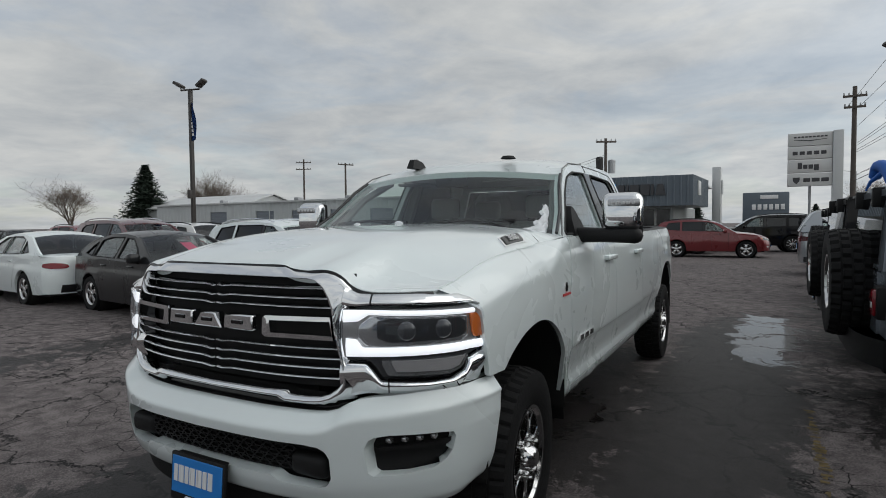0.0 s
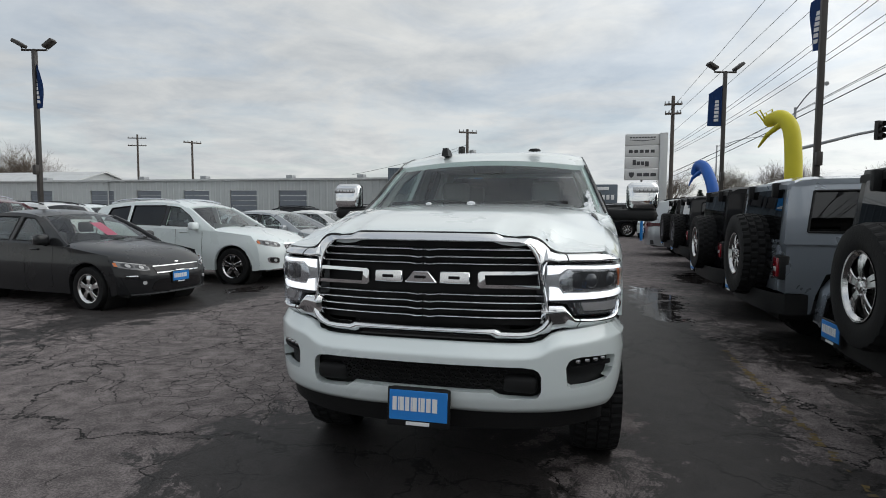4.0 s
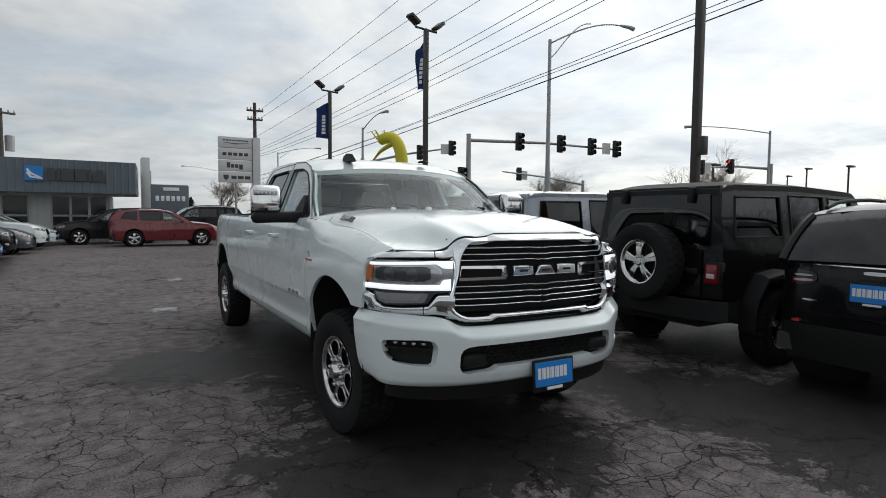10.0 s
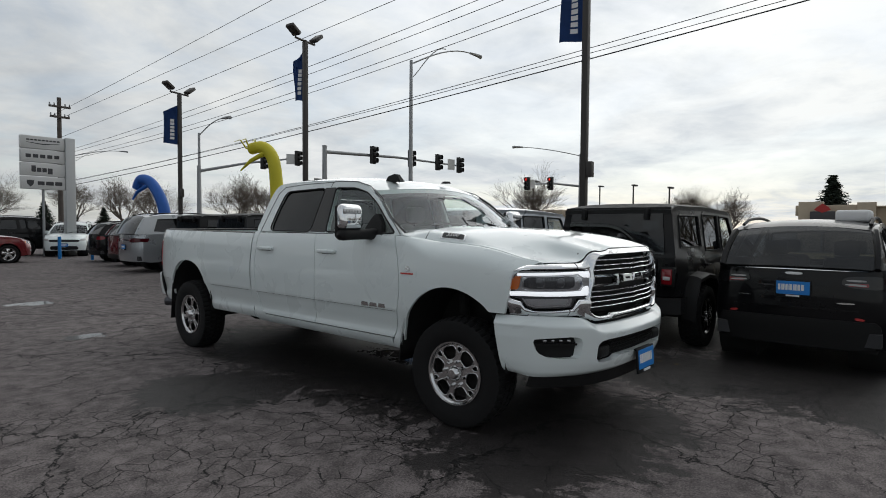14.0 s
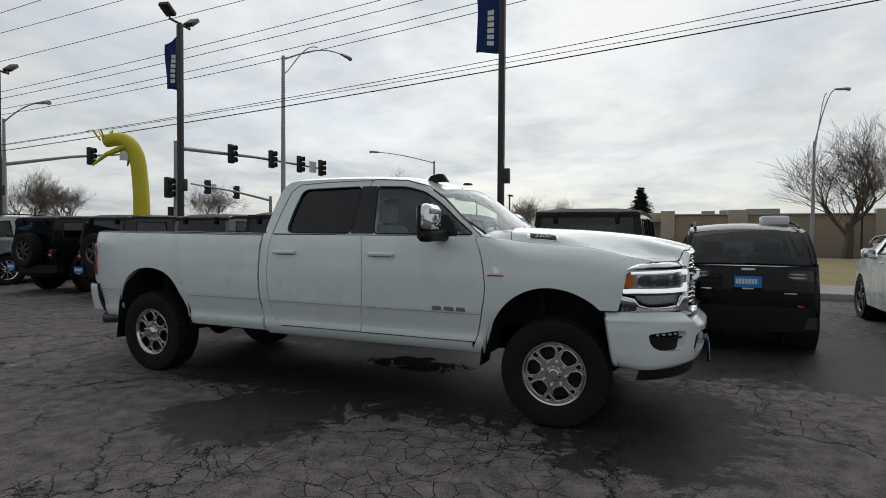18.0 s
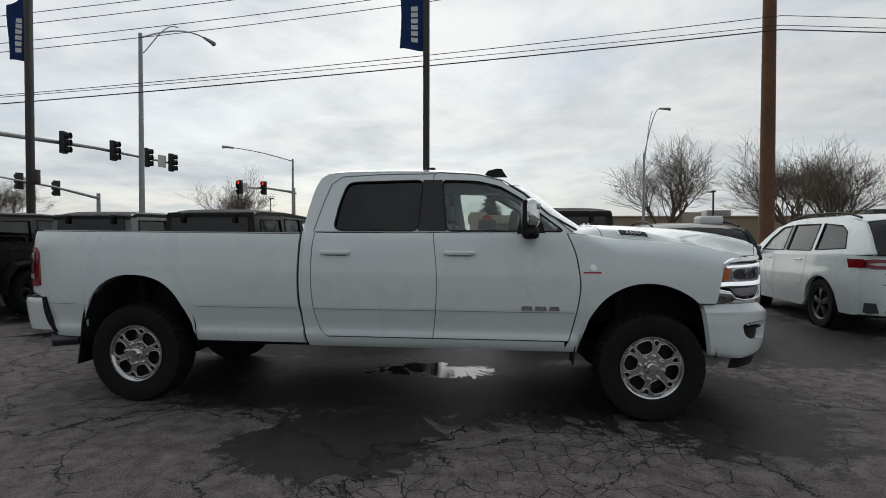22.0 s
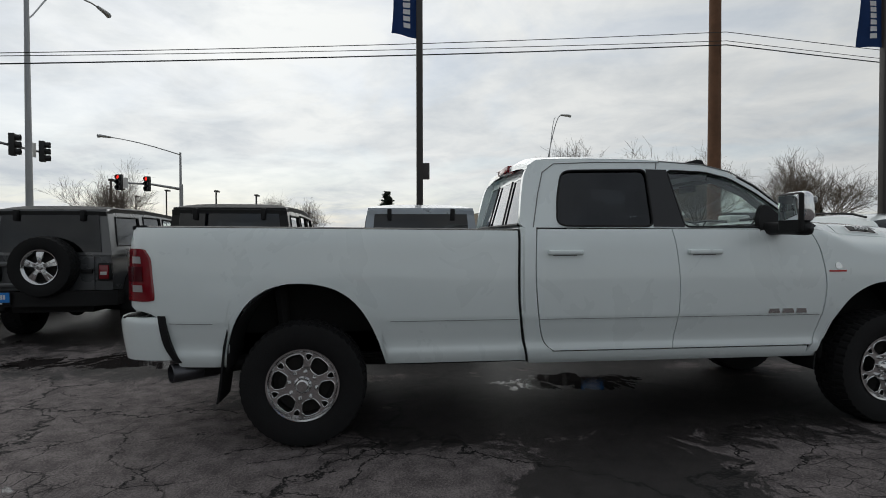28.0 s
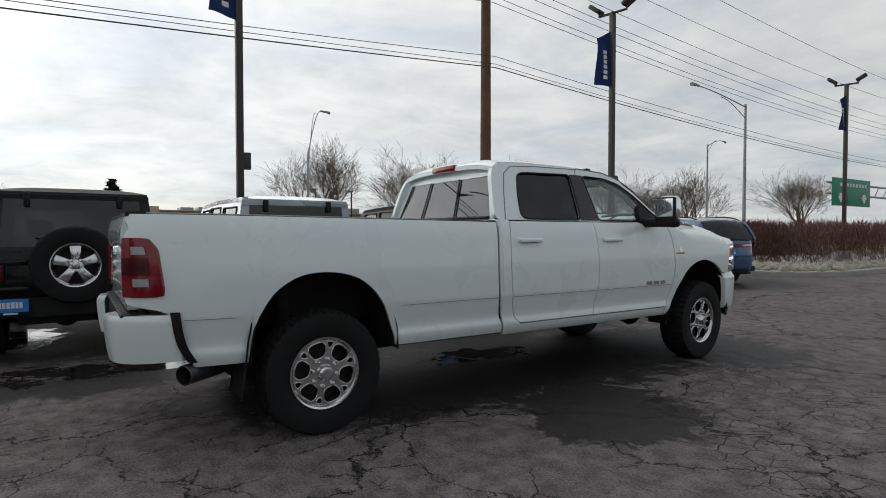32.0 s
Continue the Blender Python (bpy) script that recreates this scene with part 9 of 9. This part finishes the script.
box_bm = B()
box(box_bm, (3.80, -2.20, 1.625), (4.18, -1.86, 1.765), 0.035, 3)
rb = part("roof_box", box_bm, WHITEP)
tagged(rb, "small white box lying on the black SUV's roof", "box")

durango = dict(wb=3.04, fo=0.90, ro=1.14, w=1.92, r=0.385, sill=0.30,
               deck=[(-0.90, 0.92), (-0.6, 1.02), (0.0, 1.09), (0.6, 1.12), (1.6, 1.13), (2.8, 1.16), (3.6, 1.19), (4.18, 1.17)],
               roof=[(0.46, 1.11), (0.86, 1.36), (1.28, 1.62), (1.7, 1.73), (2.4, 1.765), (3.3, 1.745), (3.78, 1.67), (3.98, 1.45), (4.13, 1.19)],
               panes=[[(0.92, 1.20), (1.78, 1.21), (1.78, 1.64), (1.46, 1.61), (1.15, 1.42)], [(1.90, 1.21), (2.72, 1.22), (2.72, 1.65), (1.90, 1.65)], [(2.84, 1.23), (3.60, 1.27), (3.52, 1.52), (3.36, 1.61), (2.84, 1.65)]],
               rear=[("tail_lamp", mirrored(((0.30, 0.98), (0.995, 0.98), (0.995, 1.13), (0.30, 1.10))), REDL, 0.010),
                     ("tail_lamp_lens", mirrored(((0.42, 1.03), (0.90, 1.03), (0.90, 1.07), (0.42, 1.07))), CLEARL, 0.014),
                     ("lamp_bar", [((-0.32, 0.99), (0.32, 0.99), (0.32, 1.09), (-0.32, 1.09))], REDDK, 0.011),
                     ("badge", [((-0.72, 0.90), (-0.40, 0.90), (-0.40, 0.925), (-0.72, 0.925))], SIGNG, 0.010),
                     ("tailgate_seam", [((-0.74, 0.76), (0.74, 0.76), (0.74, 0.768), (-0.74, 0.768))], GLOSSBLK, 0.010),
                     ("rear_cladding", [((-0.70, 0.32), (0.70, 0.32), (0.70, 0.44), (-0.70, 0.44))], PLASTIC, 0.010)],
               sides=[("tail_lamp_side", [((3.72, 0.99), (4.02, 1.0), (4.02, 1.12), (3.68, 1.12))], REDL, 0.006)],
               plate_rear=0.84, rims="five")
road_car("large_suv", parked(3.05, -4.72, 3.04, 1.14), suv(WHITE, **dict(durango, bright=False)), "white three-row SUV with dark wheels and red tail lamp bar")
road_car("large_suv", pose(7.63, -10.0, 0, 0, 0, 71), suv(BLUEP, **durango), "blue three-row SUV with black roof rails")

qx = dict(wb=3.08, fo=0.95, ro=1.30, w=2.03, r=0.41, sill=0.34,
          deck=[(-0.95, 1.0), (-0.6, 1.10), (0.0, 1.17), (0.6, 1.20), (1.6, 1.22), (2.8, 1.24), (3.7, 1.25), (4.38, 1.22)],
          roof=[(0.5, 1.19), (0.9, 1.46), (1.28, 1.72), (1.7, 1.85), (2.5, 1.89), (3.5, 1.87), (4.0, 1.80), (4.18, 1.54), (4.32, 1.24)],
          panes=[[(0.95, 1.28), (1.80, 1.29), (1.80, 1.75), (1.45, 1.71), (1.15, 1.50)], [(1.92, 1.29), (2.80, 1.30), (2.80, 1.76), (1.92, 1.77)], [(2.92, 1.31), (3.80, 1.34), (3.65, 1.72), (2.92, 1.76)]],
          rear=[("tail_lamp", mirrored(((0.45, 0.98), (0.995, 0.98), (0.995, 1.12), (0.50, 1.12))), REDDK, 0.010), ("tail_trim", [((-0.5, 1.03), (0.5, 1.03), (0.5, 1.07), (-0.5, 1.07))], CHROME, 0.010)],
          sides=[("tail_lamp_side", [((4.0, 0.99), (4.22, 1.0), (4.22, 1.11), (3.96, 1.11))], REDDK, 0.006)],
          plate_rear=0.82, rims="twin")
road_car("large_suv", parked(2.9, 17.1, 3.08, 1.30), suv(SILVER, **qx), "silver full-size SUV with large wheels")
road_car("crossover", parked(3.6, 20.2, 2.75, 0.96), suv(MAROON), "dark red crossover seen from behind")
road_car("crossover", parked(4.0, 23.6, 2.75, 0.96), suv(BLACKP), "black crossover with its tail to the aisle")
road_car("crossover", pose(4.75, 29.4, 0, 0, 0, -24), suv(WHITE, front=[("grille", [((-0.72, 0.70), (0.72, 0.70), (0.72, 0.82), (-0.72, 0.82))], GLOSSBLK, 0.008), ("lower_intake", [((-0.70, 0.33), (0.70, 0.33), (0.66, 0.52), (-0.66, 0.52))], PLASTIC, 0.006),
                                                                       ("headlamp", mirrored(((0.74, 0.74), (0.99, 0.78), (0.99, 0.88), (0.74, 0.84))), CLEARL, 0.010)]), "white compact SUV with black slotted grille facing the aisle")
road_car("crossover", pose(1.40, 25.6, 0, 0, 0, 92), suv(REDP), "dark red crossover parked across the end of the aisle")
road_car("crossover", pose(-3.6, 28.0, 0, 0, 0, -80), suv(DARKP), "charcoal crossover near the showroom door")
road_car("large_suv", pose(0.2, 31.5, 0, 0, 0, -84), suv(BLACKP, **qx), "black full-size SUV parked behind the red crossover")

# row facing the aisle
row = "cars facing the aisle"
kq = ((-0.47, 0.535), (0.47, 0.535), (0.52, 0.64), (-0.52, 0.64))
kia_front = [("grille", [kq], GLOSSBLK, 0.008),
             ("grille_trim", [inner(kq, 0.0, 1.0, 0.90, 1.02), inner(kq, 0.0, 0.40, -0.02, 0.13), inner(kq, 0.60, 1.0, -0.02, 0.13), inner(kq, 0.38, 0.62, 0.05, 0.22)], CHROME, 0.016),
             ("emblem", [((-0.045, 0.672), (0.045, 0.672), (0.045, 0.69), (-0.045, 0.69))], CHROME, 0.012),
             ("lower_intake", [((-0.62, 0.27), (0.62, 0.27), (0.50, 0.45), (-0.50, 0.45))], GLOSSBLK, 0.006), ("chin", [((-0.86, 0.235), (0.86, 0.235), (0.86, 0.25), (-0.86, 0.25))], GREYP, 0.02),
             *head_lamps(((0.56, 0.565), (0.985, 0.635), (0.985, 0.735), (0.60, 0.66))),
             ("vent", mirrored(((0.74, 0.47), (0.93, 0.475), (0.94, 0.53), (0.76, 0.525))), GLOSSBLK, 0.006), ("vent_trim", mirrored(((0.77, 0.505), (0.90, 0.508), (0.90, 0.522), (0.78, 0.52))), CHROME, 0.012),
             ("fog_lamp", mirrored(((0.66, 0.385), (0.72, 0.385), (0.72, 0.435), (0.66, 0.435))), CLEARL, 0.014)]
bq = ((-0.34, 0.60), (0.34, 0.60), (0.47, 0.80), (-0.47, 0.80))
buick_front = [("grille", [bq], GLOSSBLK, 0.008), *slim_bars(bq, 15, LAMPCHROME, True, fill=0.25), ("grille_trim", [inner(bq, 0.0, 1.0, 0.95, 1.06), inner(bq, 0.0, 1.0, -0.08, 0.02)], CHROME, 0.018),
               ("emblem", [((-0.10, 0.66), (0.10, 0.66), (0.11, 0.77), (-0.11, 0.77))], CHROME, 0.022),
               ("lower_intake", [((-0.56, 0.36), (0.56, 0.36), (0.48, 0.46), (-0.48, 0.46))], PLASTIC, 0.006), ("chin", [((-0.80, 0.30), (0.80, 0.30), (0.80, 0.325), (-0.80, 0.325))], CHROME, 0.016),
               *head_lamps(((0.55, 0.725), (0.985, 0.80), (0.985, 0.91), (0.60, 0.835))),
               ("fog_surround", mirrored(((0.64, 0.42), (0.88, 0.44), (0.90, 0.56), (0.64, 0.54))), CHROME, 0.008), ("fog_recess", mirrored(((0.66, 0.44), (0.85, 0.455), (0.86, 0.545), (0.66, 0.53))), PLASTIC, 0.012),
               ("fog_lamp", mirrored(((0.71, 0.46), (0.78, 0.465), (0.78, 0.525), (0.71, 0.52))), CLEARL, 0.018)]
hq = ((-0.30, 0.42), (0.30, 0.42), (0.44, 0.66), (-0.44, 0.66))
hex_front = [("grille", [hq], GLOSSBLK, 0.008), *slim_bars(hq, 6, CHROME, fill=0.3), ("emblem", [((-0.08, 0.60), (0.08, 0.60), (0.08, 0.65), (-0.08, 0.65))], CHROME, 0.022),
             ("intake", mirrored(((0.60, 0.34), (0.86, 0.36), (0.88, 0.50), (0.66, 0.48))), PLASTIC, 0.008), ("intake_trim", mirrored(((0.60, 0.325), (0.86, 0.345), (0.86, 0.362), (0.60, 0.342))), CHROME, 0.014),
             *head_lamps(((0.48, 0.57), (0.985, 0.64), (0.985, 0.74), (0.54, 0.68))), ("chin", [((-0.70, 0.26), (0.70, 0.26), (0.70, 0.30), (-0.70, 0.30))], PLASTIC, 0.010)]
road_car("sedan", facing(-5.25, 3.95, 0.88, -7), sedan(DARKP, front=kia_front), "charcoal compact sedan with a pink card behind the windscreen", "car", row)
road_car("crossover", facing(-4.95, 7.05, 0.92, -3), suv(WHITE, rims="five", front=buick_front, rails=CHROME), "white crossover with chrome waterfall grille", "car", row)
road_car("sedan", facing(-4.75, 10.1, 0.88, -2), sedan(SILVER, front=hex_front), "silver-grey compact sedan with hexagonal grille", "car", row)
road_car("hatchback", facing(-4.75, 12.8, 0.88, -2), sedan(PEARL, front=[("grille_trim", [((-0.52, 0.405), (0.52, 0.405), (0.50, 0.425), (-0.50, 0.425))], CHROME, 0.014), ("grille", [((-0.50, 0.42), (0.50, 0.42), (0.62, 0.64), (-0.62, 0.64))], GLOSSBLK, 0.008), ("headlamp", mirrored(((0.62, 0.61), (0.985, 0.64), (0.985, 0.70), (0.62, 0.66))), GLOSSBLK, 0.010)]), "white hatchback with a black grille", "car", row)
road_car("sedan", facing(-4.85, 15.9, 0.88, -2), sedan(DARKP), "dark grey sedan facing the aisle", "car", row)
road_car("crossover", facing(-4.85, 18.9, 0.92, -2), suv(BLACKP), "black crossover facing the aisle", "car", row)
road_car("sedan", facing(-4.55, 21.4, 0.88, -2), sedan(GREYP), "grey sedan facing the aisle", "car", row)
road_car("crossover", facing(-4.35, 24.0, 0.92, -2), suv(WHITE), "white crossover facing the aisle", "car", row)
road_car("sedan", facing(-4.2, 26.4, 0.88, -2), sedan(WHITE), "white sedan facing the aisle", "car", row)
# rows behind
back = "cars in the far rows"
road_car("sedan", pose(-13.6, 4.4, 0, 0, 0, -96), sedan(WHITE, plate_rear=0.6), "white sedan with its tail to the dark sedan", "car", back)
road_car("large_suv", pose(-13.0, 8.0, 0, 0, 0, 86), suv(MAROON, **dict(durango, rails=CHROME)), "maroon SUV with chrome roof rails in the far row", "car", back)
cols = [(PEARL, 1), (DARKP, 0), (BLACKP, 1), (SILVER, 0), (WHITE, 1), (GREYP, 0), (DARKP, 1), (WHITE, 0), (BLACKP, 0), (REDP, 1)]
seen = {}
k = 0
for rx in (-18.5, -25.5, -33.0):
    for q in range(7):
        y = 8.5 + 3.0 * q + (rx % 3)
        if rx < -20:
            y = 12.0 + 2.9 * q - rx * 0.05
        p, big = cols[(k * 7) % 10]
        key = (p.name, big)
        m = pose(rx, y if y < 28 else 28, 0, 0, 0, 90 if k % 3 else -90)
        nm = "crossover" if big else "sedan"
        if key not in seen:
            seen[key] = road_car(nm, m, suv(p) if big else sedan(p), f"{p.name.replace('_paint', '').replace('_', ' ')} {nm} parked in the far rows", "car", back)
        else:
            copy_thing(seen[key], m)
        k += 1

cd = B()
grid(cd, 2, 4, lambda u, v: Vector((-6.72 - 0.34 * v, 4.20 - 0.22 * u, 1.06 + 0.20 * v)))
bmesh.ops.solidify(cd, geom=cd.faces[:], thickness=0.003)
tagged(part("price_card", cd, PINK), "pink paper card behind the sedan's windscreen", "card")

# blue post, kerbed island with stones and hedge
po = B()
tube(po, [(3.75, 26.9, 0), (3.75, 26.9, 1.0)], 0.07, 14)
tagged(part("bollard", po, BLUEPOST), "blue painted steel guard post", "bollard")
po = B()
tube(po, [(4.44, 24.93, 0), (4.44, 24.93, 1.0)], 0.06, 14)
tagged(part("bollard", po, BLUEPOST), "blue painted steel guard post", "bollard")
bm = B()
prism(bm, [(3.6, -40), (3.45, -19), (3.42, -15.5), (3.6, -13.8), (4.0, -12.95), (4.8, -12.5), (5.9, -12.5), (7.0, -12.9), (10.3, -15), (10.3, -40)], lambda x, y, d: Vector((x, y, 0.16 - d)), 0.2)
bmesh.ops.bevel(bm, geom=[e for e in bm.edges if abs(e.verts[0].co.z - 0.16) < 0.01 and abs(e.verts[1].co.z - 0.16) < 0.01], offset=0.03, segments=2, affect="EDGES")
tagged(part("kerb_island", bm, CONCRETE), kind="structure")
rnd = random.Random(3)
stone = []
for k in range(4):
    bm = B()
    bmesh.ops.create_icosphere(bm, subdivisions=1, radius=1.0)
    for v in bm.verts:
        v.co *= rnd.uniform(0.8, 1.15)
    stone.append(to_mesh("stone", bm, ROCKM, angle=60))
isl = thing("stone_bed", pose(0, 0, 0.15), "bed of rounded river stones inside the kerb", "stones")
for k in range(280):
    while True:
        x, y = rnd.uniform(3.75, 8.6), rnd.uniform(-19.5, -12.9)
        if (x < 5.0 or y > -15.6) and y < -12.95 - max(0, x - 6.2) * 0.6 and x > 3.75 + max(0, y + 14) * 0.75:
            break
    s = rnd.uniform(0.09, 0.19)
    shared("stone", stone[k % 4], isl, Matrix.Translation((x, y, 0.03)) @ pose(0, 0, 0, rnd.uniform(0, 360), rnd.uniform(0, 360), 0) @ Matrix.Diagonal((s * 1.3, s, s * 0.7, 1)))


def hedge(x0, x1, y0, y1, h, seed):
    rr = random.Random(seed)
    verts, faces = [], []
    for k in range(11000):
        x, y = rr.uniform(x0, x1), rr.uniform(y0, y1)
        ex = min(1, min(x - x0, x1 - x, y - y0, y1 - y) / 0.5)
        z = h * rr.random() ** 0.55 * (0.85 + 0.15 * ex) + rr.uniform(-0.04, 0.06)
        d = Vector((rr.gauss(0, 0.35), rr.gauss(0, 0.35), rr.uniform(0.3, 1))).normalized() * rr.uniform(0.12, 0.30)
        s = Vector((rr.gauss(0, 1), rr.gauss(0, 1), rr.gauss(0, 0.3))).normalized() * 0.011
        p = Vector((x, y, z))
        b = len(verts)
        verts += [p - s, p + s, p + d + s * 0.4, p + d - s * 0.4]
        faces.append((b, b + 1, b + 2, b + 3))
    me = bpy.data.meshes.new("hedge")
    me.from_pydata([tuple(v) for v in verts], [], faces)
    me.materials.append(HEDGEM)
    ob = new("hedge", me)
    return tagged(ob, "dense leafless red-brown clipped hedge", "hedge", kind="stuff")


hedge(4.75, 6.4, -34, -15.5, 1.75, 1)
hedge(6.4, 9.8, -18.0, -15.3, 1.72, 2)
hedge(6.4, 9.8, -34, -18.0, 1.72, 4)
road_car("crossover", pose(12.0, -27.0, 0, 0, 0, 175), suv(STEELP), "steel-blue crossover driving lane side beyond the hedge", "car", back)
road_car("crossover", pose(9.0, -38.0, 0, 0, 0, 175), suv(WHITE), "white crossover beyond the hedge", "car", back)
gs = thing("road_sign", pose(0, 0, 0), "green overhead road sign with pale arrows on a truss", "sign")
bm = B()
box(bm, (14.0, -45.4, 3.35), (14.1, -39.2, 5.35), 0.05)
part("board", bm, GREENS, gs)
bm = B()
for yy in (-40.4, -44.2):
    prism(bm, [(-0.25, 0.5), (0.25, 0.5), (0.25, 0.3), (0.5, 0.3), (0.0, -0.2), (-0.5, 0.3), (-0.25, 0.3)], lambda a, z, d: Vector((13.98 - d, yy + a, 3.75 + z)), 0.02)
for q in range(9):
    box(bm, (13.96, -44.6 + 0.5 * q, 4.75), (13.99, -44.3 + 0.5 * q, 5.0), 0.01, 1)
part("sign_bars", bm, WHITEP, gs)
bm = B()
for z in (4.2, 5.0):
    tube(bm, [(14.3, -39, z), (14.6, -62, z)], 0.08, 6)
for q in range(14):
    tube(bm, [(14.3, -39 - 1.6 * q, 4.2), (14.3, -39.8 - 1.6 * q, 5.0)], 0.04, 5)
tube(bm, [(14.4, -58, 0), (14.4, -58, 5.2)], 0.16, 8)
part("truss", bm, GALV, gs)
road_car("pickup", pose(33.0, -6.0, 0, 0, 0, 0), suv(SILVER), "silver pickup parked across the street", "car", back)
road_car("crossover", pose(34.5, -14.0, 0, 0, 0, 20), suv(WHITE), "white crossover across the street", "car", back)
